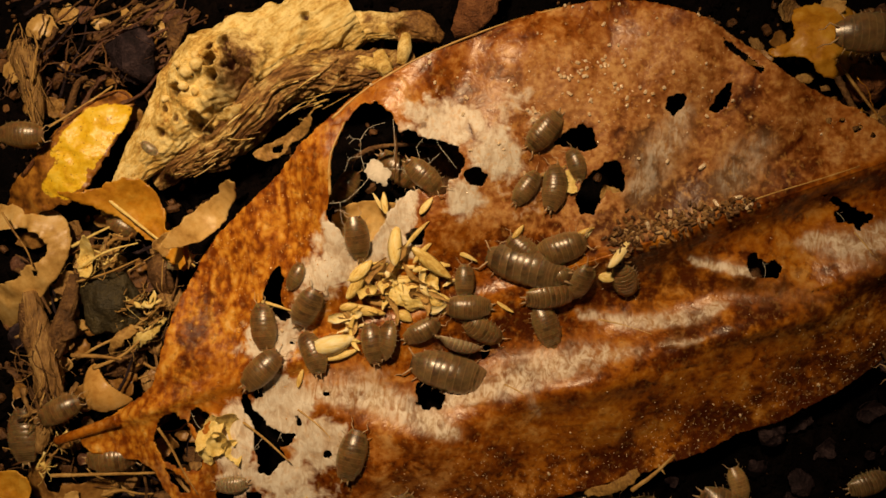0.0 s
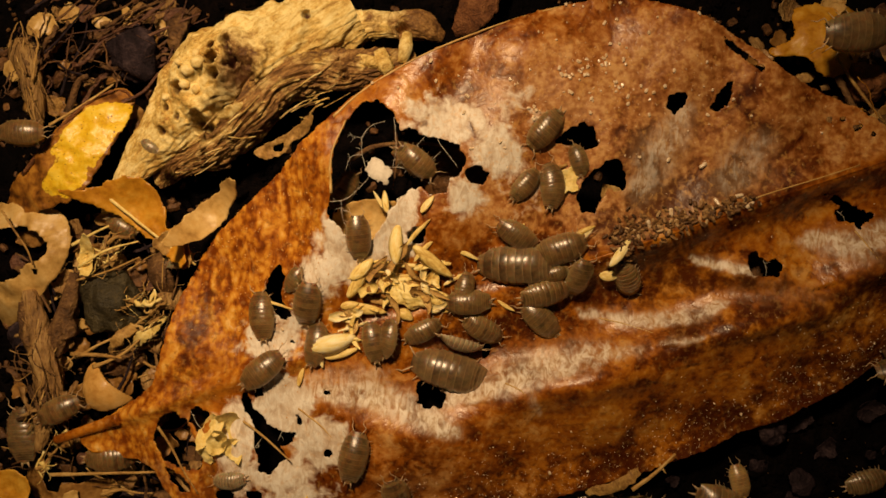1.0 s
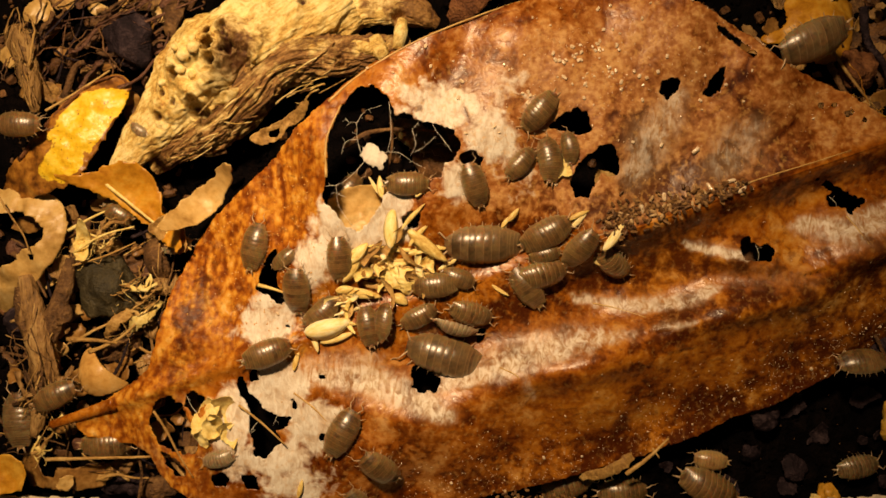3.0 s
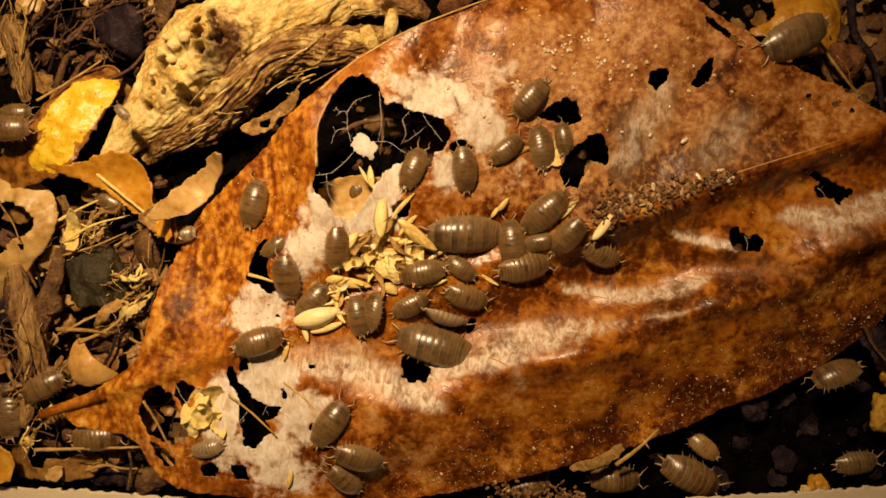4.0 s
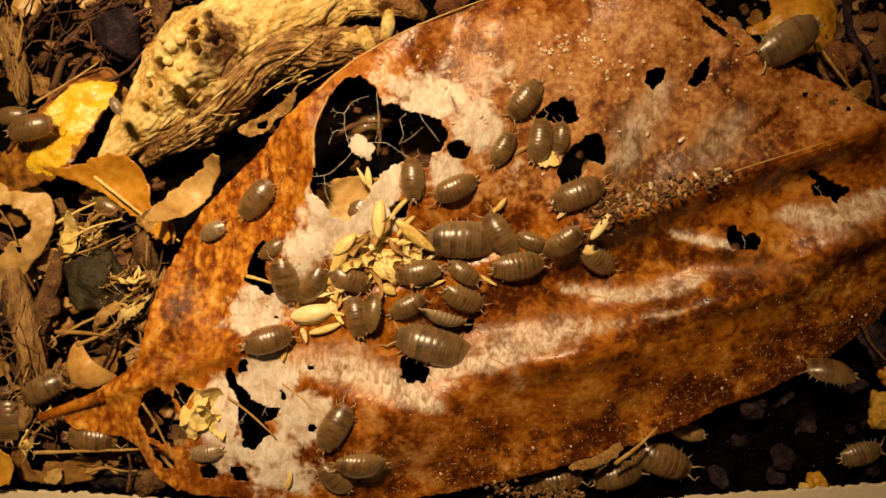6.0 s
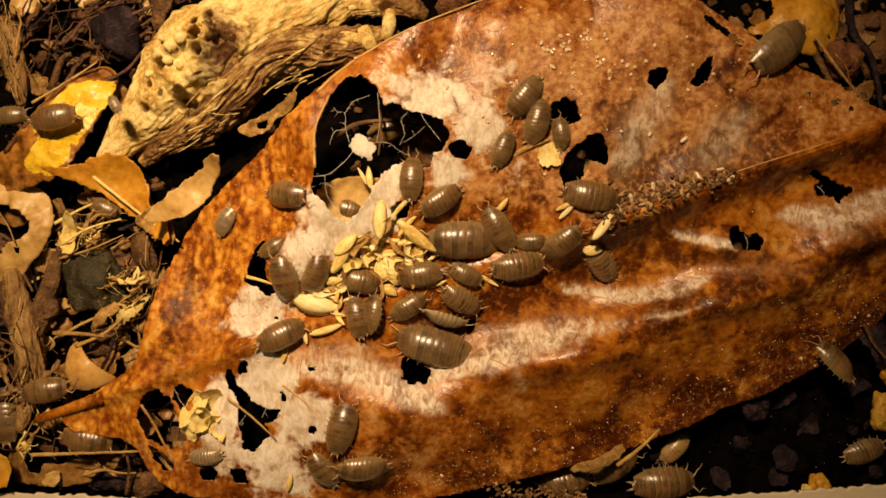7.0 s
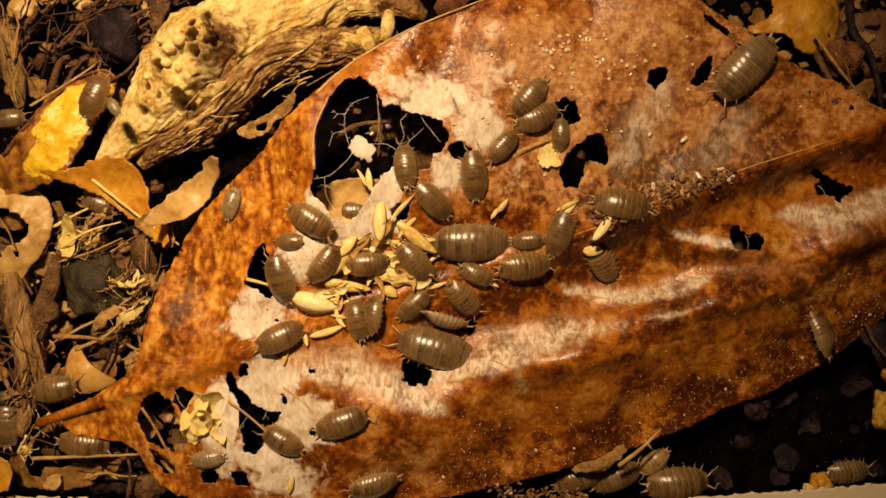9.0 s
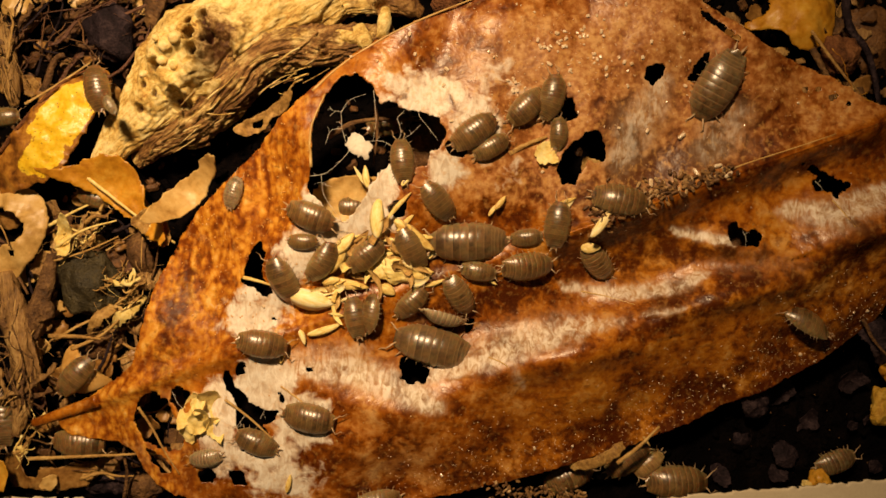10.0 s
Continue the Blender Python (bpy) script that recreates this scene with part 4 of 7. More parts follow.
    litter_leaf("seed_husk", "split straw-coloured husk with a thin tail", [(-68.03, -18.59), (-64.75, -14.15), (-62.69, -11.46), (-60.02, -9.19), (-58.68, -8.46), (-59.18, -10.74), (-61.24, -13.12), (-63.91, -14.98), (-66.59, -17.46)], -4.4, M_STRAW, (0.05, 0.05), -1.2, seed=71, rough=0.3, step=0.25)
    litter_leaf("husk_half", "ragged straw-coloured half of a split husk", [(-62.26, -15.39), (-59.79, -12.29), (-57.32, -10.84), (-55.68, -8.36), (-54.64, -9.19), (-55.87, -11.88), (-58.13, -13.74), (-60.4, -14.98)], -4.8, M_BLOOM, (0.05, 0.05), -0.8, seed=72, rough=0.5, step=0.25)
    litter_leaf("bark_leaf", "long flat brown leaf beside the paper", [(-87.72, -36.47), (-79.42, -36.16), (-78.15, -38.75), (-75.03, -40.31), (-70.04, -40.31), (-55.92, -38.97), (-55.69, -42.49), (-62.54, -44.35), (-75.21, -44.76), (-87.66, -44.34)], -7.0, M_DULL, (0.01, 0.05), -0.8, [[(-78.36, -38.85), (-75.04, -38.54), (-74.19, -40.62), (-75.01, -42.48), (-77.3, -42.27), (-78.76, -40.41)]], seed=8)
    litter_leaf("leaf_scrap", "pale torn scrap of leaf", [(-74.17, -43.73), (-72.53, -41.65), (-70.66, -40.83), (-70.64, -44.14)], -5.8, M_TAN, seed=9, step=0.3)
    litter_leaf("corner_leaf", "orange-brown leaf lying against the soil", [(-88.33, -37.55), (-79.76, -37.24), (-78.89, -41.73), (-79.92, -44.44), (-88.28, -44.64)], -5.6, M_ORANGE, (0.0, 0.0), 0.3, seed=10)
    litter_leaf("orange_leaf", "orange-brown leaf with chewed edges", [(61.27, 45.68), (62.12, 49.83), (76.21, 49.85), (74.31, 43.61), (73.87, 40.5), (73.44, 38.01), (70.95, 36.76), (68.88, 35.72), (66.19, 36.34), (64.13, 38.83), (62.27, 39.86), (58.14, 40.28), (57.31, 41.52), (61.67, 42.98)], -4.5, M_ORANGE, (0.02, 0.05), -0.5, seed=11)
    litter_leaf("under_leaf", "brown leaf lying beneath the large leaf", [(-23.54, 9.64), (-20.39, 12.59), (-15.13, 13.01), (-10.92, 12.59), (-8.81, 8.59), (-14.06, 2.27), (-19.32, 2.27), (-23, 5.43)], -6.5, M_TAN, (0.05, 0.05), 0.5, seed=12)
    litter_leaf("under_leaf", "dark brown leaf lying beneath the large leaf", [(-10.01, 25.84), (-2.53, 26.92), (4.95, 21.57), (4.95, 11.94), (-2.53, 9.8), (-6.8, 15.14)], -9.0, M_BROWN, (0.1, 0.05), -0.6, seed=13)
    litter_leaf("under_leaf", "dull brown leaf beneath a hole", [(50.85, 4.88), (57.65, 4.88), (56.58, -1.39), (51.87, -1.4)], -7.0, M_BROWN, seed=14)
    litter_leaf("yellow_scrap", "yellow-brown scrap of leaf under the hole", [(25.21, 16.31), (27.47, 15.49), (29.31, 14.47), (28.69, 12.62), (26.84, 11.19), (25.82, 12.62)], -2.6, M_STRAW, (0.1, 0), 0.3, seed=15, step=0.3)
    litter_leaf("yellow_scrap", "yellow-brown scrap of leaf by the woodlice", [(17.51, 17.36), (19.73, 18.5), (21.26, 17.88), (20.23, 15.96), (19.67, 14.01), (17.5, 14.21), (16.12, 15.58)], float(leaf_height(18.78, 16.27)) + 0.35, M_BLOOM, (0.0, 0.05), 0.4, seed=16, step=0.25, ragged=0.7)
    petal = "crumpled cream dry petal in the eaten leaf"
    for k, (outline, z, tilt) in enumerate((
            ([(-46.77, -29.54), (-45.38, -26.84), (-42.98, -25.03), (-41.37, -26.04), (-43.37, -28.24), (-44.56, -31.25), (-45.96, -32.05)], -1.6, (0.5, -0.2)), ([(-42.98, -25.23), (-39.36, -24.63), (-38.35, -27.64), (-39.14, -30.85), (-40.95, -30.25), (-41.36, -27.24)], -0.8, (-0.4, 0.3)),
            ([(-44.73, -30.83), (-43.05, -27.85), (-40.66, -27.45), (-40.25, -30.04), (-41.64, -32.22), (-43.73, -33.02)], 0.3, (0.2, 0.5)), ([(-41.05, -29.34), (-38.66, -30.34), (-38.05, -34.61), (-40.24, -33.62), (-41.64, -31.83)], -0.4, (-0.5, -0.2)),
            ([(-46.42, -31.82), (-44.63, -30.83), (-43.23, -33.02), (-43.62, -34.61), (-45.62, -34.21)], -0.4, (0.3, 0.5)), ([(-43.76, -26.36), (-41.66, -25.86), (-41.06, -28.05), (-43.05, -29.34)], 1.2, (-0.3, -0.4)))):
        litter_leaf("dry_petal", petal, outline, z, M_BLOOM, tilt, 0.9, seed=60 + k, rough=0.8, step=0.22, thick=0.18, group="dry petals")
    litter_leaf("white_flake", "white papery flake caught in the leaf veins", [(-16.41, 19.81), (-14.41, 20.02), (-12.01, 17.91), (-12.9, 15.6), (-14.41, 16.1), (-16.41, 17.61)], 0.4, M_VEIN, (0.1, -0.2), -0.5, seed=19, rough=0.3, step=0.2, ragged=0.7)
    litter_leaf("pale_scrap", "pale yellow torn scrap", [(-69.59, 0.13), (-70.01, 2.2), (-68.59, 5.83), (-67.25, 6.76), (-66.71, 4.28), (-67.53, 1.68), (-66.47, -1.11), (-68.54, -1.42)], -4.6, M_BLOOM, (0.1, 0.1), 0.6, seed=20, rough=0.8, step=0.3)
    litter_leaf("bark_flake", "grey-brown flake of bark", [(-59.36, 4.32), (-56.23, 3.49), (-53.82, 0.15), (-53.38, -4.55), (-55.67, -4.86), (-57.97, -2.99)], -6.4, M_BARK, (0.2, 0), -0.8, seed=21, thick=0.8)
    litter_leaf("bark_flake", "grey-brown flake of bark beside the branch", [(-54.29, 47.99), (-50.34, 48), (-50.74, 43.82), (-52.38, 39.85), (-54.04, 39.43)], -5.0, M_BARK, (0.1, 0), -0.8, seed=22, thick=1.2)
    litter_leaf("leaf_scrap", "pale leaf scrap at the edge of the litter", [(-80.17, 43.06), (-80.5, 45.38), (-78.94, 47.27), (-75.81, 47.48), (-74.53, 44.75), (-75.56, 42.02), (-76.83, 43.91), (-78.08, 42.65)], -6.0, M_TAN, seed=23, step=0.3)
    litter_leaf("yellow_leaf_end", "yellow tattered end of a leaf", [(-53.66, 6.23), (-50.57, 6.87), (-49.11, 4.92), (-48.45, 1.32), (-47.82, 0.09), (-50.71, 0.89), (-53, 2.32), (-54.87, 4.16)], -3.2, M_STRAW, (0.03, 0.10), 0.6, seed=24, step=0.3, ragged=0.6)
    litter_leaf("leaf_scrap", "yellowish scrap between branch and leaf", [(-37.44, 20.58), (-36.22, 22.43), (-32.13, 24.18), (-27.02, 27.77), (-25.49, 27.16), (-28.04, 24.18), (-31.11, 23.15), (-32.12, 21), (-34.98, 19.97)], -3.6, M_STRAW, (0.05, 0.1), 0.4, [[(-33.97, 22.43), (-31.92, 23.25), (-32.12, 21.82), (-33.56, 21.41)]], seed=25, step=0.3, rough=0.8)
    litter_leaf("brown_leaf", "dark brown leaf edge behind the large leaf", [(-1.82, 43.36), (-0.11, 49.32), (1.09, 54.45), (9.91, 54.46), (7.28, 49.33), (5.67, 45.84), (2.39, 43.99)], -4.0, M_CLOD, (0, 0.05), -0.5, seed=26)
    litter_leaf("flat_straw", "yellow-brown flat straw under the leaf edge", [(23.83, -41.29), (28.03, -39.19), (34.34, -36.46), (35.39, -37.08), (32.24, -39.81), (26.98, -41.71), (24.35, -42.34)], -6.6, M_STRAW, (0.05, 0.05), -0.4, seed=27, step=0.3)
    litter_leaf("dark_scrap", "dark purplish scrap of litter", [(56.06, -27.48), (59.8, -26.42), (62.99, -28.76), (62.65, -32.79), (59.23, -33.86), (57.33, -31.2)], -9.6, M_PURPLE, (0.05, 0.1), -0.8, seed=30, step=0.4, rough=1.2)
    litter_leaf("dark_scrap", "dark grey-brown strip beside the leaf edge", [(76.9, -14.44), (81.1, -11.84), (86.29, -17.57), (85.2, -24.87), (81.04, -20.7)], -7.0, M_PURPLE, (0.05, 0.1), -0.8, seed=31, step=0.4)
    litter_leaf("brown_leaf", "dark brown leaf in the upper litter", [(75.72, 50.61), (91.83, 51.7), (91.68, 31.27), (83.08, 26.97), (79.91, 34.48), (76.73, 40.93)], -9.5, M_BROWN, (0.0, 0.05), -0.8, seed=32)
    for k, (x, y, rx, ry, rz, material, name, label) in enumerate((
            (-64.97, -6.15, 5.6, 6.2, 4.0, M_STONE, "stone", "dark grey-green stone in the litter"), (-60.7, 40.3, 4.6, 5.4, 3.6, M_PURPLE, "stone", "black stone beside the branch"),
            (74.9, 35, 3.4, 3.6, 3.0, M_CLOD, "clod", "reddish-brown crumbly clod on dark soil"), (84.6, -31.4, 2.2, 3.6, 2.0, M_YELLOW_BIT, "yellow_chunk", "yellow chunk on the dark soil"),
            (85.7, -24.27, 1.4, 2.0, 1.4, M_ORANGE, "orange_chip", "orange chip on the dark soil"), (72.42, -45.43, 2.2, 1.7, 1.6, M_ORANGE, "seed", "amber seed at the paper's edge"),
            (70.01, -46.52, 1.2, 1.0, 1.0, M_HUSK, "seed", "small tan seed at the paper's edge"), (-68.58, -42.11, 2.0, 1.8, 1.8, M_BARK, "clod", "dark round crumb on the leaf litter"),
            (-65.19, -44.07, 2.6, 2.3, 2.0, M_PURPLE, "clod", "dark round crumb on the leaf litter"), (-60.94, -44.51, 2.6, 2.2, 2.0, M_PURPLE, "clod", "dark round crumb on the leaf litter"),
            (-56.03, -45.05, 3.2, 2.6, 2.0, M_BARK, "clod", "dark brown crumb on the leaf litter"), (-63.26, -17.27, 4.0, 3.0, 2.4, M_BARK, "clod", "dark brown crumb under the straw"),
            (-72.08, -3.05, 3.2, 3.0, 2.4, M_BARK, "clod", "dark brown crumb in the litter"), (-82.4, -13.44, 3.0, 4.0, 2.4, M_PURPLE, "clod", "dark crumb in the litter"))):
        me = lump(name, x, y, -11.5 if x > 20 and y < 0 else soil_height(x, y) + 0.75 * rz if rz < 3 else -7.5, rx, ry, rz, material, k + 1, 20 * k if k > 4 else 0, 0.35, 4)
        thing(name, label, "stone" if name == "stone" else "litter", me)


M_YELLOW_BIT = mottled("yellow_bit", [(0.40, 0.19, 0.02), (0.62, 0.36, 0.04), (0.74, 0.50, 0.10)], 3.0, 0.5, (0.4, 0.6), 0.15)
build_driftwood()
build_litter()


# ---- straws and twigs ----
def fibre_bundle(name, label, points, spread, count, radius, z, materials, seed):
    """A tuft of torn fibres that follow the points, each strand a part of its own."""
    rng = random.Random(seed)
    tuft = thing(name, label, "plant fibre")
    line = curve_through([(x, y, z) for x, y in points], 6)
    for k in range(count):
        a = rng.randint(0, max(0, len(line) - 7))
        b = min(len(line), a + rng.randint(5, 14))
        off, bow = np.array((rng.gauss(0, 0.5), rng.gauss(0, 0.5), rng.gauss(0.2, 0.3))) * spread, np.array((rng.gauss(0, 0.8), rng.gauss(0, 0.8), rng.gauss(0, 0.3))) * spread
        lean, mid = Matrix.Rotation(rng.gauss(0, 0.4), 2), line[(a + b) // 2]
        pts = [mid + np.append(np.array(lean) @ (p - mid)[:2], (p - mid)[2]) + off + bow * math.sin(2.5 * j / (b - a) + k) + 0.15 * spread * np.sin((7.0 * j + k, 5.0 * j, 3.0 * j)) for j, p in enumerate(line[a:b])]
        r = radius * rng.choice((0.25, 0.4, 0.5, 0.7, 1.2, 2.4))
        verts, faces = tube(pts, [r * (0.5 + abs(math.sin(1.7 * j + k))) * (1 - 0.5 * j / len(pts)) for j in range(len(pts))], 6, 0.4, k, 0.45)
        part("strand", mesh_of("strand", verts, faces, rng.choice(materials)), tuft)
    return tuft


def build_twigs():
    straw, brown = "dry straw-coloured stalk in the litter", "thin brown twig in the litter"
    rows = [
        # First row: the torn leaf's pale midrib, laid as a straw.
        (straw, [(-65.2, 14.3), (-58.8, 9.3), (-52.9, 4.5), (-47.6, 0.9)], 0.34, -2.6, M_BLOOM),
        (straw, [(-74.7, -37.82), (-67.02, -37.62), (-58.83, -37.42), (-46.53, -36.81)], 0.38, -4.2, M_STRAW), (straw, [(-53.61, -28.04), (-51.4, -31.82), (-49.19, -35.8), (-46.39, -39.97)], 0.28, -1.0, M_STRAW),
        (straw, [(-38.07, -26.66), (-34.28, -29.64), (-29.68, -33.62)], 0.26, 0.2, M_STRAW), (straw, [(-71.56, -15.8), (-65.56, -16.01), (-61.94, -16.42)], 0.45, -5.0, M_STRAW),
        (straw, [(-67.62, -18.28), (-61.43, -15.39), (-55.26, -9.19)], 0.40, -5.4, M_STRAW), (straw, [(-69.51, 0.32), (-64.18, 3.41), (-58.54, 5.06)], 0.30, -3.6, M_BLOOM),
        (straw, [(-69.9, -2.15), (-64.16, -0.4), (-58.52, 2.18)], 0.26, -4.2, M_STRAW), (brown, [(-74.69, 26.1), (-68.99, 29.8), (-63.08, 33.7)], 0.30, -3.6, M_STRAW),
        (brown, [(-72.25, 28.69), (-70.52, 34.42), (-68.45, 35.46)], 0.8, -5.2, M_BARK), (straw, [(67.78, 38.78), (71.11, 33.94), (75.07, 28.48), (78.72, 24.7)], 0.35, -3.4, M_STRAW),
        (brown, [(68.6, 35.83), (70.47, 31.63), (71.93, 29.74)], 0.7, -4.6, M_BARK), (straw, [(32.24, -40.23), (36.45, -36.87), (40.13, -33.51)], 0.45, -6.0, M_STRAW),
        (straw, [(37.08, -35.3), (38.34, -37.08)], 0.25, -6.0, M_STRAW), (brown, [(76.24, 47.04), (77.27, 40.64), (80.96, 35.3), (82.5, 25.71)], 0.9, -8.0, M_PURPLE),
        (brown, [(77.98, -14.01), (80.06, -17.69), (82.46, -20.84)], 0.4, -6.2, M_BARK), (straw, [(-71.37, 4.27), (-67.76, 6.35), (-63.11, 8.43)], 0.35, -5.0, M_BLOOM),
        (straw, [(-34.84, -5.27), (-32.37, -5.86), (-29.32, -6.84)], 0.35, 0.0, M_HUSK), (brown, [(-20.26, 20.03), (-15.04, 22.65), (-6.67, 23.18), (0.65, 22.34)], 0.5, -4.0, M_BARK),
        (brown, [(-11.7, 26.32), (-11.27, 21.08), (-12.1, 14.79)], 0.35, -3.5, M_BARK), (straw, [(11.79, 15.82), (15.3, 17.5), (18.48, 18.72)], 0.55, float(leaf_height(15.3, 17.5)) + 0.3, M_STRAW),
        (brown, [(-82.32, 0.15), (-79.15, -3), (-75.97, -8.25)], 0.5, -6.5, M_BARK), (brown, [(-50.57, 20.01), (-46.38, 18.76), (-42.21, 19.18)], 0.8, -6.0, M_BARK),
    ]
    for k, (label, line, radius, z, material) in enumerate(rows):
        twig("straw" if label == straw else "twig", label, line, radius, z, material, "twig", 0.5, k)
    thick = [
        ("upright rotten stick with pale streaks", [(-79.85, -4.03), (-78.55, -10.28), (-76.85, -16.53), (-76.17, -23.81), (-77.17, -30.04), (-77.98, -33.98)], [1.2, 2.4, 2.8, 2.2, 1.5, 0.8], M_BARK2, 61),
        ("fibrous yellow-brown stump of rotten wood", [(-77.97, 26.28), (-78.62, 30.47), (-79.7, 35.71), (-80.98, 39.7), (-82.04, 42.01)], [0.7, 1.7, 2.1, 2.3, 1.8], M_DRIFT2, 68),
        ("short split stick lying in the litter", [(-71.32, -0.9), (-72.33, -6.12), (-74.38, -12.37), (-75.18, -16.53)], [0.8, 1.5, 1.8, 1.2], M_BARK, 62),
        ("brown stick stump among the litter", [(-80.46, -6.12), (-79.59, -10.8), (-78.52, -15.49)], [1.2, 2.0, 1.4], M_BARK, 63),
        ("brown round stick end", [(-73.88, -8.2), (-72.82, -11.32), (-72.08, -12.99)], [1.0, 2.0, 1.4], M_BARK, 67),
    ]
    for label, line, radii, material, seed in thick:
        verts, faces = wood_limb(line, radii, [-6.0] * len(line), seed, around=28, steps=8)
        stick = thing("stick", label, "stick", mesh_of("stick", verts, faces, material))
    fibre_bundle("shredded_fibre", "shredded yellow plant fibre in the litter", [(-53.86, 0.55), (-54.45, -4.01), (-56.3, -7.63), (-59.18, -11.05), (-61.96, -13.84), (-66.59, -17.66)], 1.8, 12, 0.15, -5.4, (M_STRAW, M_BARK2, M_STRAW), 1)
    fibre_bundle("fibre_tuft", "fibrous yellow-brown tuft of rotten wood", [(-77.42, 26.08), (-78.29, 32.33), (-79.99, 38.58), (-81.27, 43.79)], 1.3, 26, 0.2, -4.6, (M_DRIFT2, M_STRAW, M_BARK2), 2)
    fibre_bundle("splintered_straw", "yellow splintered straw in the litter", [(-72.1, -28.6), (-74.14, -32.41), (-75.76, -36.02), (-76.58, -37.87)], 1.0, 16, 0.18, -5.2, (M_STRAW, M_BLOOM), 3)
    fibre_bundle("fibre_tuft", "brown fibrous rotten wood standing in the litter", [(-78.78, -8.2), (-77.05, -16.53), (-76.17, -23.81), (-76.96, -30.04)], 2.2, 34, 0.22, -4.6, (M_BARK2, M_STRAW, M_BARK), 4)
    fibre_bundle("fibre_tuft", "pale shredded fibres over the dark stone", [(-63.49, -4.75), (-61.05, -6.83), (-56.83, -5.96), (-55.38, -1.54)], 1.6, 22, 0.16, -4.6, (M_BLOOM, M_STRAW), 5)
    fibre_bundle("fibre_tuft", "dark dry roots above the yellow leaf", [(-74.68, 34.67), (-69.47, 38.35), (-62.17, 41.5), (-54.66, 45.19)], 4.0, 30, 0.18, -7.2, (M_BARK, M_BROWN, M_REDROOT), 6)
    fibre_bundle("fibre_tuft", "dry brown roots in the corner of the litter", [(-84.1, 36.76), (-80.95, 34.66), (-78.89, 39.91), (-75.78, 44.12)], 3.0, 18, 0.22, -6.8, (M_BARK, M_REDROOT, M_BROWN), 7)
    fibre_bundle("fibre_tuft", "tattered straw fibres at the leaf tip", [(70.19, 28.87), (72.44, 27.33), (75, 25.79), (78.07, 24.25)], 1.6, 26, 0.12, -3.0, (M_STRAW, M_ORANGE), 8)
    fibre_bundle("fibre_tuft", "thin straw fibres under the torn leaf", [(-70.39, -1.65), (-67.23, 1.52), (-64.08, 4.7), (-60.91, 5.77)], 2.4, 22, 0.15, -5.4, (M_STRAW, M_BARK2, M_BLOOM), 9)
    rng = random.Random(12)
    for k in range(24):
        x, y = rng.uniform(-80, -52), rng.uniform(33, 52)
        a, long = rng.gauss(0.8, 0.45), rng.uniform(6, 18)
        line = [(x + long * q * math.cos(a) + rng.uniform(-0.6, 0.6), y + long * q * math.sin(a) + rng.uniform(-0.6, 0.6)) for q in (-0.5, -0.15, 0.2, 0.5)]
        twig("twig", "thin dry root or twig among dark soil", line, rng.uniform(0.12, 0.38), rng.uniform(-9.5, -5.5), rng.choice((M_REDROOT, M_BARK, M_BROWN, M_REDROOT, M_PURPLE)), "twig", 0.4, k, rng.uniform(-1.5, 1.5), 0.25, group="twigs in the litter")
    for k in range(85):
        x, y = rng.uniform(-82, -46), rng.uniform(-42, 8)
        a, long = rng.uniform(0, 3.1), rng.uniform(4, 12)
        line = [(x + long * q * math.cos(a) + rng.uniform(-0.7, 0.7), y + long * q * math.sin(a) + rng.uniform(-0.7, 0.7)) for q in (-0.5, -0.15, 0.2, 0.5)]
        twig("twig", "thin dry root or twig among dark soil", line, rng.uniform(0.09, 0.4), rng.uniform(-10, -6), rng.choice((M_STRAW, M_BARK, M_BROWN, M_BARK2, M_PURPLE)), "twig", 0.4, 90 + k, rng.uniform(-1.5, 1.5), 0.25, group="twigs in the litter")
    for k in range(230):
        zone = rng.random()
        x, y = (rng.uniform(-84, -44), rng.uniform(-42, 10)) if zone < 0.55 else (rng.uniform(-84, -50), rng.uniform(26, 50)) if zone < 0.75 else (rng.uniform(55, 86), rng.uniform(16, 50))
        size, many = rng.uniform(1.0, 3.2), rng.randint(5, 8)
        outline = [(x + size * rng.uniform(0.5, 1.2) * math.cos(6.283 * j / many), y + size * rng.uniform(0.4, 1.0) * math.sin(6.283 * j / many)) for j in range(many)]
        litter_leaf("leaf_fragment", "small broken piece of dead leaf on the soil", outline, rng.uniform(-11.0, -7.6), rng.choice((M_BROWN, M_BARK, M_BARK2, M_REDROOT, M_TAN, M_DULL, M_DULL, M_STRAW, M_BARK2)),
                    (rng.uniform(-0.4, 0.4), rng.uniform(-0.4, 0.4)), rng.uniform(-1, 1), seed=200 + k, step=0.45, ragged=0.35, group="leaf fragments in the litter")


def build_dark_litter():
    rng = random.Random(77)
    for k in range(26):
        x, y = rng.uniform(36, 92), rng.uniform(-50, -6)
        if from_edge(np.array([x]), np.array([y]), LEAF_EDGE)[0] > -1.5:
            continue
        size, many = rng.uniform(1.2, 4.2), rng.randint(5, 8)
        outline = [(x + size * rng.uniform(0.4, 1.2) * math.cos(6.283 * j / many), y + size * rng.uniform(0.4, 1.0) * math.sin(6.283 * j / many)) for j in range(many)]
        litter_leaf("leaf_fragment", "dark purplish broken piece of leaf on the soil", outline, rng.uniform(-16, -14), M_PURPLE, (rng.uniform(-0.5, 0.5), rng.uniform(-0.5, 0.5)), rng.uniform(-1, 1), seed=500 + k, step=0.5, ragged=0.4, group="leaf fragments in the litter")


M_REDROOT = mottled("red_root", [(0.035, 0.014, 0.008), (0.115, 0.048, 0.026), (0.25, 0.125, 0.075)], 3.0, 0.5, (0.4, 0.7), 0.15)
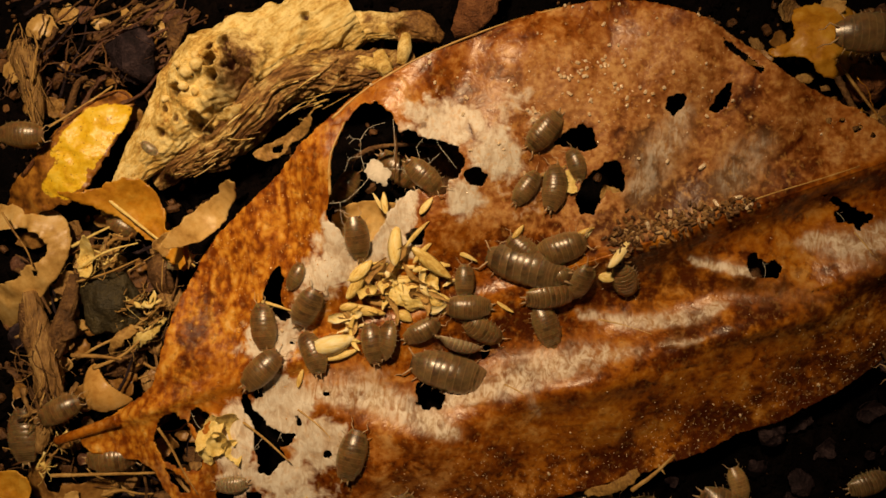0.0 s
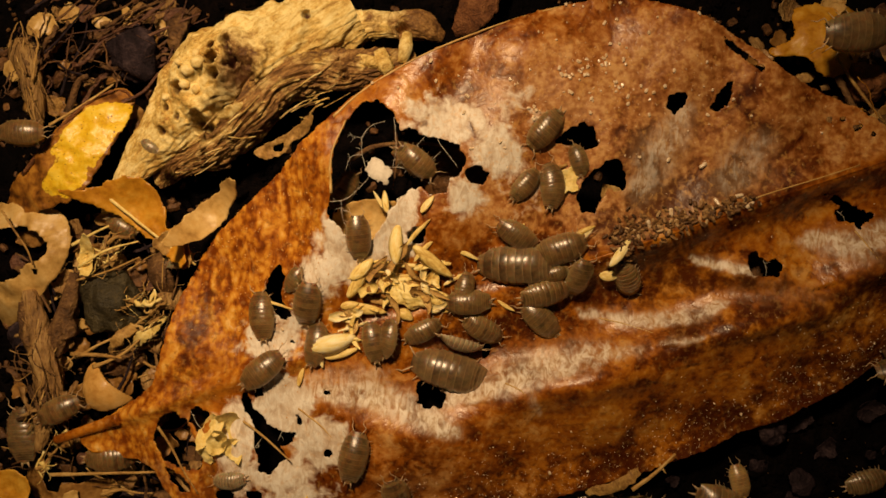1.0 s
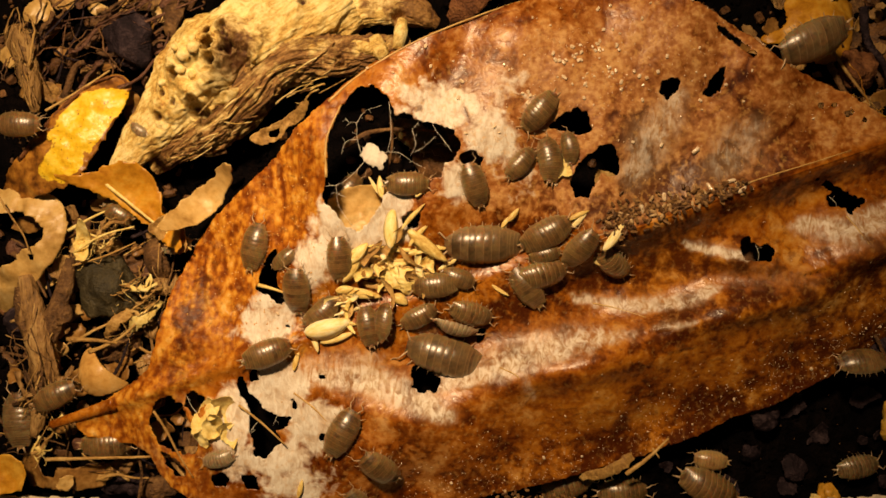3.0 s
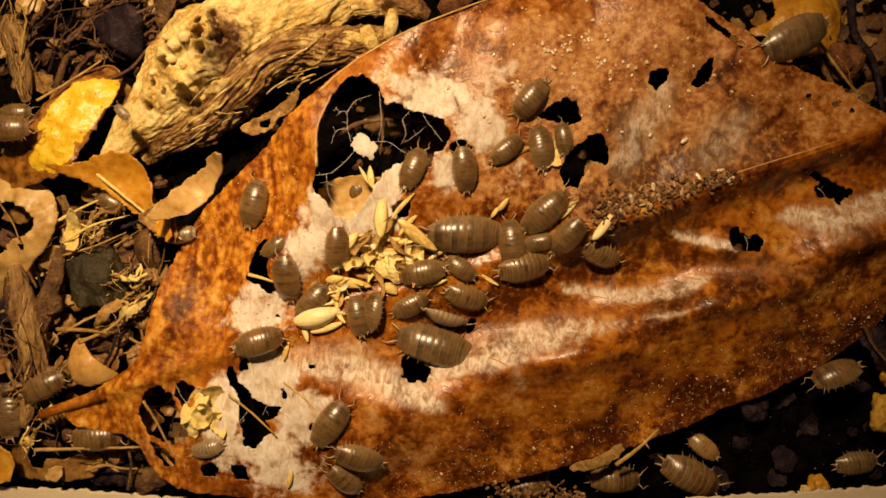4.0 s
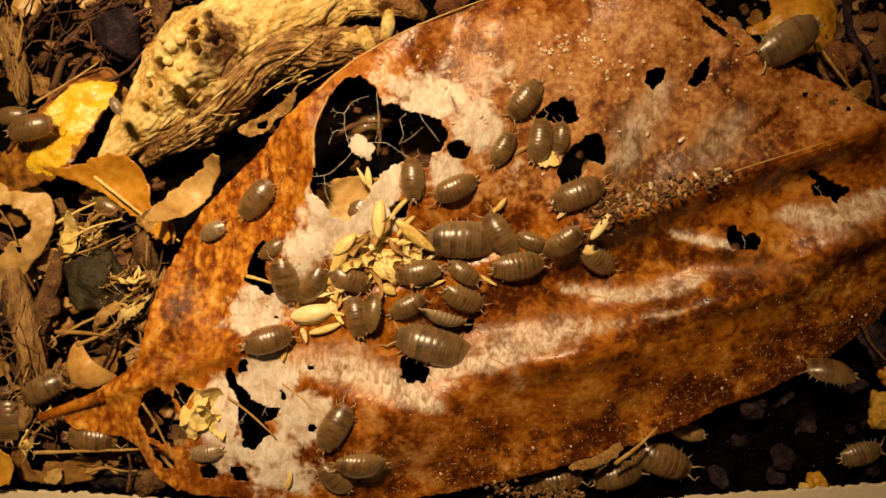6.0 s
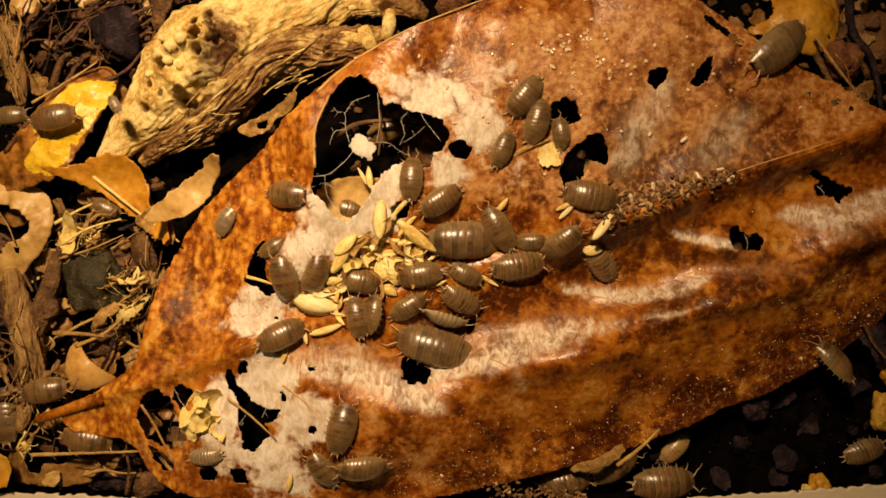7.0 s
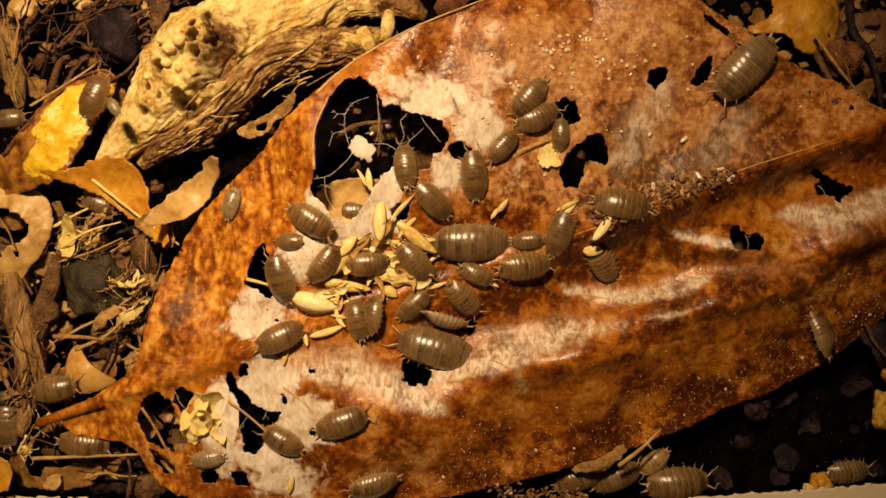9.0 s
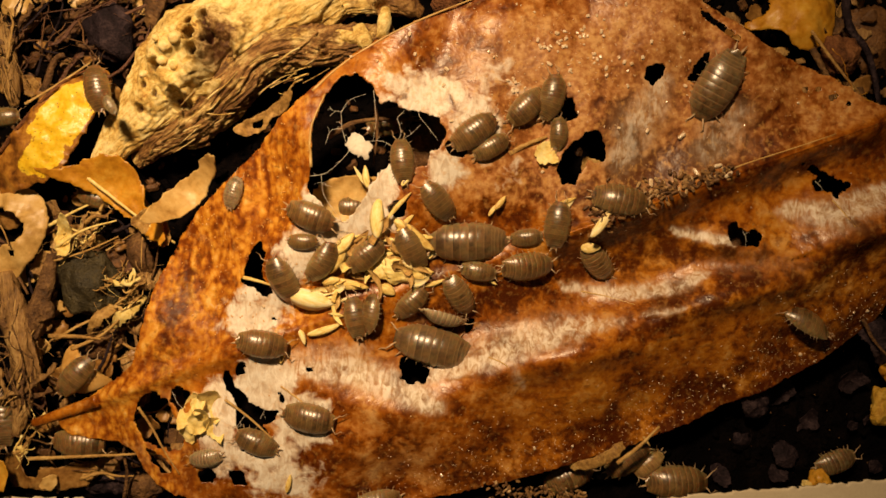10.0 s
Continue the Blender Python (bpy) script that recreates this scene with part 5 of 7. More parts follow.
M_BARK2 = mottled("split_bark", [(0.08, 0.036, 0.011), (0.30, 0.165, 0.052), (0.60, 0.40, 0.155)], 3.5, 0.6, (0.5, 0.8), 0.25, stretch=((1.0, 0.3, 1.0),))
M_DRIFT2 = mottled("fibre_stick", [(0.10, 0.045, 0.012), (0.28, 0.155, 0.045), (0.46, 0.29, 0.10)], 2.5, 0.5, (0.5, 0.8), 0.25, stretch=((1.0, 0.25, 1.0),))
build_twigs()
build_dark_litter()


# ---- food: husks and flakes on the leaf ----
def husk_mesh(length, width, thick, open_side, seed):
    """A grain's husk: a pointed boat-shaped shell, ribbed along, with a groove."""
    rng, verts, faces, rows, cols = random.Random(seed), [], [], 16, 12
    for i in range(rows + 1):
        u = i / rows
        w = width * 0.5 * math.sin(math.pi * min(1, 0.04 + 0.94 * u ** 0.85)) ** 0.7
        for j in range(cols):
            a = 2 * math.pi * j / cols
            rib = 1 + 0.13 * math.cos(5 * a + seed) - open_side * max(0, math.sin(a)) ** 6
            verts.append(((u - 0.5) * length, w * math.cos(a) * rib + 0.07 * length * math.sin(2.4 * u + seed) * 0.6, thick * 0.5 * (w / (width * 0.5)) * math.sin(a) * rib + 0.05 * math.sin(4 * u + seed)))
    for i in range(rows):
        for j in range(cols):
            b = (j + 1) % cols
            faces.append((i * cols + j, i * cols + b, (i + 1) * cols + b, (i + 1) * cols + j))
    faces.append(tuple(reversed(range(cols))))
    faces.append(tuple(range(rows * cols, rows * cols + cols)))
    return mesh_of("husk", verts, faces, M_HUSK)


def build_food():
    husk, flake = "yellow grain husk lying on the leaf", "curled yellow flake of food"
    first = [
        (-10.61, 5.17, 7.6, 2.3, 85), (-12.99, 12.4, 4.0, 1.3, 100), (-14.4, 12.7, 3.6, 0.7, 125), (-17.89, -1.71, 6.5, 2.0, 62), (-16.99, 0.55, 5.2, 2.1, 40),
        (-16.7, -6.59, 8.0, 1.9, -14), (-9.42, -7.74, 3.0, 1.9, -35), (-5.78, 3.97, 6.0, 0.9, 50), (9.17, 6.25, 2.6, 0.8, 60), (10.33, 7.41, 3.0, 1.1, 55),
        (27.48, 3.82, 6.2, 1.6, 52), (21.62, 6.42, 4.2, 0.9, 40), (-24.63, -15.77, 3.2, 1.0, -75), (-6.92, 6.84, 6.0, 0.8, 48),
    ]
    others = [
        (-5.46, 11.68, 3.6, 1.3, 58), (-4.52, 1.93, 8.6, 2.4, -34), (-20.6, -14.4, 6.4, 1.3, 18), (26.45, -0.43, 3.4, 1.9, -5), (21.56, 7.3, 4.2, 0.9, 20),
        (1.41, 2.93, 4.4, 0.8, -25), (-28.02, -18.86, 3.6, 1.0, 80), (-19.2, -5.92, 3.2, 1.6, 15), (-1.18, -6.42, 4.0, 0.8, 20), (8.45, -5.93, 3.6, 0.7, -35),
        (-8.32, 1.06, 8.0, 0.8, -8), (-3.87, 0.08, 7.0, 0.7, -30), (-11.19, -1.42, 7.5, 1.2, 12), (-27.37, -42.09, 3.4, 1.0, 82),
    ]
    rows = first + others
    for k, (x, y, length, width, turn) in enumerate(rows):
        ob = thing("grain_husk", husk, "husk", husk_mesh(length, width, 0.6 * width, 0.25 * (k % 3), k), "grain husks on the leaf")
        z, up = float(leaf_height(x, y)), 0.4 * width
        if (x, y) in ((rows[1][0], rows[1][1]), (rows[2][0], rows[2][1])):
            z = -1.4
        ob.matrix_world = pose(x * MM, y * MM, (z + up + (0.5 if k % 4 == 1 else 0)) * MM, 8 * math.sin(3 * k), 6 * math.cos(5 * k), turn)
    rng = random.Random(44)
    for k in range(26):
        a, r = rng.uniform(0, 6.28), rng.random() ** 0.6
        cx, cy = -9.16, -1.79
        x, y = cx + 9.5 * r * math.cos(a), cy + 4.6 * r * math.sin(a)
        if k > 19:
            cx, cy = -19.17, -9.94
            x, y = cx + 1.6 * r * math.cos(a), cy + 3.4 * r * math.sin(a)
        z0, long, turn = float(leaf_height(x, y)) + rng.uniform(0.4, 1.3), rng.uniform(2.5, 6.5), rng.gauss(0.0, 0.6)
        c, s = math.cos(turn), math.sin(turn)
        wide, lift = rng.uniform(0.22, 0.65), rng.uniform(0.2, 0.8)
        outline = [(x + c * u * long - s * v * wide, y + s * u * long + c * v * wide) for u, v in ((-0.5, 0.2), (-0.2, 0.9), (0.15, 0.7), (0.5, 0.3), (0.45, -0.5), (0.1, -1.0), (-0.3, -0.7))]
        me = sheet("flake", outline, [], lambda p, q: z0 + lift * 0.35 * ((p - x) * c + (q - y) * s) ** 2 / long - 0.5 * ((q - y) * c - (p - x) * s) ** 2 / wide + 0.25 * waves(p, q, 2.0, k, 2), (M_HUSK, M_BLOOM, M_HUSK, M_STRAW)[k % 4], 0.2, 0.1, 0.25, 0, k)
        thing("food_flake", flake, "food flake", me, "food flakes on the leaf")


def build_meal():
    """The heap that the woodlice feed on: a crumpled, ribbed lump in the middle, with curled ribbons round it."""
    meal = thing("dried_food", "crumpled yellow dried food with curled papery ribbons", "food")
    x0, y0 = -7.4, -4.1
    z0 = float(leaf_height(x0, y0))
    bm = bmesh.new()
    bmesh.ops.create_icosphere(bm, subdivisions=5, radius=1.0)
    for v in bm.verts:
        p = v.co.copy()
        rib = 0.10 * math.sin(13 * p.x + 2.0 * p.y) + 0.16 * noise.noise(p * 2.4) + 0.10 * noise.noise(p * 6.0)
        p *= 1 + rib
        v.co = Vector((x0 + 5.6 * p.x - 0.3 * p.y, y0 + 2.3 * p.y * (1 - 0.3 * p.x) - 0.6 * p.x, z0 + 0.5 + 1.3 * p.z)) * MM
    me = bpy.data.meshes.new("lump")
    bm.to_mesh(me)
    bm.free()
    me.materials.append(M_BLOOM)
    me.polygons.foreach_set("use_smooth", [True] * len(me.polygons))
    part("lump", me, meal)
    rng = random.Random(91)
    for k in range(26):
        near = k % 3 == 0
        cx, cy = (x0 - 6.0 + rng.gauss(0, 1.0), y0 + 2.0 + rng.gauss(0, 1.0)) if near else (x0 - 1.0 + rng.gauss(0, 5.2), y0 + 0.6 + rng.gauss(0, 2.4))
        if k % 7 == 3:
            cx, cy = -18.4 + rng.gauss(0, 0.9), -9.4 + rng.gauss(0, 1.6)
        turn, long, wide, bow = rng.uniform(0, 6.28) if near else rng.gauss(-0.2, 0.7), rng.uniform(3.0, 7.0), rng.uniform(0.35, 0.95), rng.uniform(-1.8, 1.8)
        ground, lift, twist = float(leaf_height(cx, cy)) + rng.uniform(0.5, 1.9), rng.uniform(0.2, 1.2), rng.uniform(-1.2, 1.2)
        verts, faces, steps, across = [], [], 14, 5
        for i in range(steps + 1):
            u = i / steps - 0.5
            a = turn + bow * u
            px, py = cx + long * u * math.cos(turn + 0.5 * bow * u), cy + long * u * math.sin(turn + 0.5 * bow * u)
            w = wide * (0.25 + 0.75 * math.sin(math.pi * min(1, 0.1 + 0.9 * (u + 0.5))) ** 0.6) * (1 + 0.25 * math.sin(9 * u + k))
            roll = twist * 2 * u + 0.4 * math.sin(5 * u + k)
            for layer in (0.0, -0.08):
                for j in range(across + 1):
                    q = 2 * j / across - 1
                    side, up = w * q, 0.45 * w * q * q + layer
                    side, up = side * math.cos(roll) - up * math.sin(roll), side * math.sin(roll) + up * math.cos(roll)
                    verts.append((px - side * math.sin(a), py + side * math.cos(a), ground + up + lift * (2 * u) ** 2))
        row = 2 * (across + 1)
        for i in range(steps):
            for j in range(across):
                b = i * row + j
                faces.append((b, b + row, b + row + 1, b + 1))
                c = b + across + 1
                faces.append((c, c + 1, c + row + 1, c + row))
            for j in (0, across):
                b = i * row + j
                faces.append((b, b + across + 1, b + across + 1 + row, b + row))
        part("ribbon", mesh_of("ribbon", verts, faces, M_DULL if near and k % 2 else (M_BLOOM, M_STRAW, M_HUSK)[k % 3]), meal)
    return meal


def build_seed():
    """A plump husked seed that the woodlice drag about."""
    seed = thing("plump_seed", "plump yellow seed dragged by the woodlice", "seed", husk_mesh(8.4, 3.5, 2.8, 0.0, 3))
    return seed


build_food()
build_meal()
SEED = build_seed()
SEED_PATH = [(0, -22.3, -12.4, 18), (2.5, -22.3, -12.5, 18), (4.5, -22.5, -12.4, 20), (5.5, -22.9, -12.2, 22), (7, -22.2, -9.9, -8), (8, -22.5, -9.3, -10), (9, -22.8, -9.2, -12), (10, -22.9, -8.9, -12)]


# ---- veins left standing in the eaten hole ----
def build_veins():
    rng = random.Random(7)
    paths = [[(-22.57, 11.99), (-19.55, 12.39), (-17.03, 14.42), (-14.51, 17.24), (-11.69, 18.05)], [(-16.03, 17.75), (-16.74, 20.28), (-16.84, 22.8), (-18.15, 23.11), (-18.76, 23.81)], [(-16.84, 22.8), (-15.33, 24.93), (-12.51, 25.74)], [(-16.74, 20.07), (-18.55, 19.67), (-19.35, 17.44)],
             [(-11.69, 18.05), (-9.47, 17.85), (-7.25, 16.44), (-4.93, 15.23)], [(-7.25, 21.8), (-6.64, 19.27), (-7.25, 18.06), (-5.43, 18.77), (-3.21, 20.79)], [(-4.23, 23.82), (-3.22, 21.8), (-1.6, 19.78), (-0.39, 18.06)], [(-11.19, 26.35), (-10.89, 21.29), (-11.49, 18.05)],
             [(-20.15, 12.19), (-19.94, 8.96), (-18.53, 6.64), (-17.11, 4.53)], [(-7.25, 21.8), (-5.64, 23.72)], [(-18.53, 10.17), (-20.15, 10.68)], [(67.46, 11.22), (68.26, 10.01), (68.46, 9)], [(53.88, 2.33), (54.08, 0.92), (53.87, -0.39)],
             [(-34.93, -29.85), (-36.53, -32.05), (-35.32, -31.25)], [(-48.2, -25.03), (-47.38, -27.64), (-45.57, -29.54), (-45.35, -32.85), (-46.05, -35.05)], [(-31.52, -28.85), (-32.32, -30.55)]]
    for k, line in enumerate(paths):
        pts = curve_through([(x, y, float(leaf_height(x, y)) - 0.5 + 0.3 * math.sin(3 * j + k)) for j, (x, y) in enumerate(line)], 5)
        verts, faces = tube(pts, [0.042 - 0.016 * j / len(pts) for j in range(len(pts))], 5, 0.2, k)
        for j in range(2, len(pts) - 2, 4 if k < 5 else 7):
            p, a = pts[j], rng.uniform(0, 6.28)
            q = p + np.array((math.cos(a), math.sin(a), 0)) * rng.uniform(0.5, 1.3)
            tube([tuple(p), tuple(0.5 * (p + q) + np.array((0.1, 0.1, 0.05))), tuple(q)], [0.028, 0.024, 0.016], 4, 0, 0, 1.0, verts, faces)
        part("vein", mesh_of("vein", verts, faces, M_VEIN), LEAF, "thin pale bare leaf vein")


build_veins()


# ---- droppings, specks and crumbs ----
def scatter(name, label, category, spots, material, seed):
    """Many small crumbs as one object: spots are (x, y, z, long, wide)."""
    rng, verts, faces = random.Random(seed), [], []
    for x, y, z, long, wide in spots:
        a, tilt = rng.uniform(0, 6.28), rng.uniform(-0.3, 0.3)
        c, s = math.cos(a), math.sin(a)
        base = len(verts)
        for u in (-0.5, -0.3, 0.3, 0.5):
            w = wide * (0.62 if abs(u) > 0.4 else 1.0)
            for k in range(6):
                b = 1.047 * k + 0.3
                p, q = u * long, 0.5 * w * math.cos(b) * rng.uniform(0.8, 1.2)
                verts.append((x + c * p - s * q, y + s * p + c * q, z + 0.5 * w * math.sin(b) + tilt * p))
        for i in range(3):
            for k in range(6):
                j = (k + 1) % 6
                faces.append((base + 6 * i + k, base + 6 * i + j, base + 6 * i + 6 + j, base + 6 * i + 6 + k))
        faces.append(tuple(base + 5 - k for k in range(6)))
        faces.append(tuple(base + 18 + k for k in range(6)))
    return thing(name, label, category, mesh_of(name, verts, faces, material, False), kind="stuff")


def on_leaf(spots, margin=0.0):
    """Which of the spots lie on the large leaf."""
    x, y = np.array([p[0] for p in spots]), np.array([p[1] for p in spots])
    fits = from_edge(x, y, LEAF_EDGE) > -margin
    for hole in LEAF_HOLES:
        fits &= from_edge(x, y, hole) < -0.2
    return fits


def build_scatter():
    rng = random.Random(3)
    ax, ay = 26.33, 5.51
    bx, by = 49.68, 12.77
    spots = []
    for k in range(300):
        u = rng.random() ** 1.3
        x, y = ax + (bx - ax) * u + rng.gauss(0, 1.2), ay + (by - ay) * u + rng.gauss(0, 1.0) * (2.0 - 1.5 * u)
        spots.append((x, y, float(leaf_height(x, y)) + rng.uniform(0.1, 0.7), rng.uniform(0.7, 1.25), rng.uniform(0.4, 0.62)))
    scatter("droppings", "heap of tiny brown droppings along the midrib", "droppings", spots, M_GRAIN, 1)
    spots = []
    clusters = [(17.4, 33.8), (21.0, 34.4), (24.8, 35.8), (28.6, 36.4), (22.6, 30.4), (18.2, 31.0), (26.4, 31.6), (12.6, 27.2), (32.2, 29.4)]
    for k in range(1700):
        z = rng.random()
        if z < 0.33:
            x, y = rng.gauss(22, 22), rng.gauss(33, 8)
        elif z < 0.85:
            k0 = rng.randint(28, 34)
            (ax, ay), (bx, by), u = LEAF_EDGE[k0], LEAF_EDGE[k0 + 1], rng.random()
            inward, far = Vector((by - ay, ax - bx)).normalized(), 0.4 + abs(rng.gauss(0, 6.0))
            x, y = ax + (bx - ax) * u + inward.x * far, ay + (by - ay) * u + inward.y * far
        else:
            x, y = rng.uniform(-52, 75), rng.uniform(-38, 35)
        if rng.random() < 0.5:
            x, y = x + 1.5 * math.sin(9 * x), y + 1.5 * math.cos(7 * y)
        big = rng.random() > (0.84 if z < 0.33 else 0.985)
        if z < 0.05:
            x, y = clusters[k % len(clusters)]
            x, y, big = x + rng.gauss(0, 0.8), y + rng.gauss(0, 0.7), rng.random() < 0.6
        size = rng.uniform(0.25, 0.62) if big else rng.uniform(0.06, 0.17)
        spots.append((x, y, float(leaf_height(x, y)) + 0.2 * size, size * rng.uniform(1.0, 1.5), size))
    spots += [(x, y, float(leaf_height(x, y)) + 0.35, 1.5, 0.7) for x, y in ((41.8, 18.7), (47.9, 13.5), (49.6, 11.9), (32.5, 8.5), (44.0, 12.4), (36.4, 10.6))]
    scatter("specks", "scattered tiny pale specks on the leaf", "specks", [p for p, fits in zip(spots, on_leaf(spots)) if fits], M_SPECK, 2)
    spots = []
    for k in range(330):
        x, y = rng.gauss(-33, 7), rng.gauss(1, 11)
        size = rng.uniform(0.08, 0.26)
        spots.append((x, y, float(leaf_height(x, y)) + 0.15 * size, size * rng.uniform(1.0, 1.4), size))
    scatter("droplets", "tiny glistening droplets on the amber leaf lobe", "droplets", [p for p, fits in zip(spots, on_leaf(spots)) if fits and p[0] < -20], M_DROP, 7)
    spots = []
    for k in range(4200):
        x, y = rng.uniform(-90, 92), rng.uniform(-46, 52)
        size = rng.uniform(0.4, 1.0) if rng.random() < 0.8 else rng.uniform(1.0, 2.2)
        spots.append((x, y, float(soil_height(x, y)) + 0.3 * size, size * rng.uniform(1, 1.8), size))
    spots = [p for p, hidden in zip(spots, on_leaf(spots)) if not hidden]
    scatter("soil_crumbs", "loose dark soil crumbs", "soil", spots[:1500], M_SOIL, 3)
    scatter("bark_crumbs", "loose brown bark crumbs on the soil", "litter", [p for p in spots[1500:2300] if p[0] < 30 or p[1] > 10], M_BROWN, 4)
    scatter("straw_crumbs", "loose straw crumbs on the soil", "litter", [p for p in spots[2300:] if p[0] < 0], M_BARK, 5)
    spots = []
    for k in range(90):
        x, y = rng.uniform(38, 90), rng.uniform(-46, -8)
        size = rng.uniform(0.10, 0.26)
        spots.append((x, y, float(soil_height(x, y)) + 0.8, size * rng.uniform(1, 2.2), size))
    scatter("flecks", "tiny pale flecks on the dark soil", "specks", [p for p, hidden in zip(spots, on_leaf(spots)) if not hidden], M_GRAIN, 8)
    spots = []
    for k in range(150):
        u = rng.random()
        ax, ay = 9.12, -44.87
        bx, by = 25.93, -46.11
        spots.append((ax + (bx - ax) * u + rng.gauss(0, 1), ay + (by - ay) * u - 0.5 + rng.gauss(0, 0.9), -7.4 + rng.uniform(-0.4, 0.5), rng.uniform(0.5, 1.2), rng.uniform(0.3, 0.55)))
    scatter("droppings", "tiny brown droppings below the leaf edge", "droppings", spots, M_GRAIN, 6)


build_scatter()

# ---- woodlice ----
def shell_ring(x0, x1, w0, w1, h0, h1, lift, bend, skirt=0.0, rows=7, cols=20):
    """One back plate from x0 (rear) to x1 (front): an arched strip whose rear edge stands proud and whose flanks end in blunt points."""
    verts, faces, pale, mark, seam = [], [], [], [], []
    for i in range(rows + 1):
        u = i / rows
        w, h = w0 + (w1 - w0) * u, h0 + (h1 - h0) * u
        swell = 1 + lift * (1.5 * math.sin(math.pi * min(1.0, 0.20 + 0.80 * u)) + 0.7 * (1 - u) - 1.0)
        for j in range(cols + 1):
            a = math.pi * (j / cols - 0.5)
            flank = abs(math.sin(a))
            v = u + (0.42 - u) * (0.34 * flank ** 7 if skirt else 0.0)
            x = x0 + (x1 - x0) * v
            y, z = w * math.sin(a) * swell, h * max(0.0, math.cos(a)) ** 0.8 * swell
            back = -skirt * flank ** 3 * (1 - 0.5 * u)
            verts.append(bent(x + back, y * (1 + (0.10 if skirt else 0.05) * flank ** 6), z + 0.25, bend))
            pale.append(min(1.0, 0.8 * max(0.0, 1 - 4.0 * u) ** 2 + 0.9 * flank ** 7))
            mark.append(math.exp(-((abs(a) - 0.62) / 0.26) ** 2 - ((u - 0.42) / 0.30) ** 2) + 0.7 * math.exp(-((abs(a) - 0.16) / 0.10) ** 2 - ((u - 0.45) / 0.25) ** 2))
            seam.append(max(0.0, (u - 0.70) / 0.30) * (1 - 0.6 * flank ** 4))
    for i in range(rows):
        for j in range(cols):
            a = i * (cols + 1) + j
            faces.append((a, a + cols + 1, a + cols + 2, a + 1))
    top = len(verts)
    verts += [(x, y, z - 0.07) for x, y, z in verts]
    faces += [tuple(reversed([q + top for q in f])) for f in faces]
    fields = [pale * 2, mark * 2, seam * 2]
    rim = [(i * (cols + 1) + j, (i + 1) * (cols + 1) + j) for i in range(rows) for j in (0, cols)]
    rim += [(i * (cols + 1) + j, i * (cols + 1) + j + 1) for i in (0, rows) for j in range(cols)]
    for a, b in rim:
        k = len(verts)
        verts += [verts[a], verts[b], verts[b + top], verts[a + top]]
        faces.append((k, k + 1, k + 2, k + 3))
        for field in fields:
            field += [field[a], field[b], field[b], field[a]]
    return verts, faces, fields


def bent(x, y, z, bend):
    """Bends the body sideways: bend is the whole turn, in radians, over 10 mm."""
    if not bend:
        return (x, y, z)
    r = 10.0 / bend
    a = x / r
    return ((r - y) * math.sin(a), r - (r - y) * math.cos(a), z)


def outline_half(x):
    """Half the body's width at x, from the tail (-5) to the brow (5), for a body 10 mm long."""
    u = (x + 5) / 10
    return 2.4 * max(0.0, math.sin(math.pi * min(1, 0.07 + 0.93 * u)) ** 0.6 if u < 0.5 else (math.sin(math.pi * (0.09 + 0.91 * (1 - u) * 1.0 if u > 0.5 else 0.5))) ** 0.5)


def plate(name, ring, material, parent):
    verts, faces, fields = ring
    me = mesh_of(name, verts, faces, material)
    for key, values in zip(("edge", "mark", "seam"), fields):
        me.attributes.new(key, "FLOAT", "POINT").data.foreach_set("value", np.array(values, np.float32))
    return part(name, me, parent)


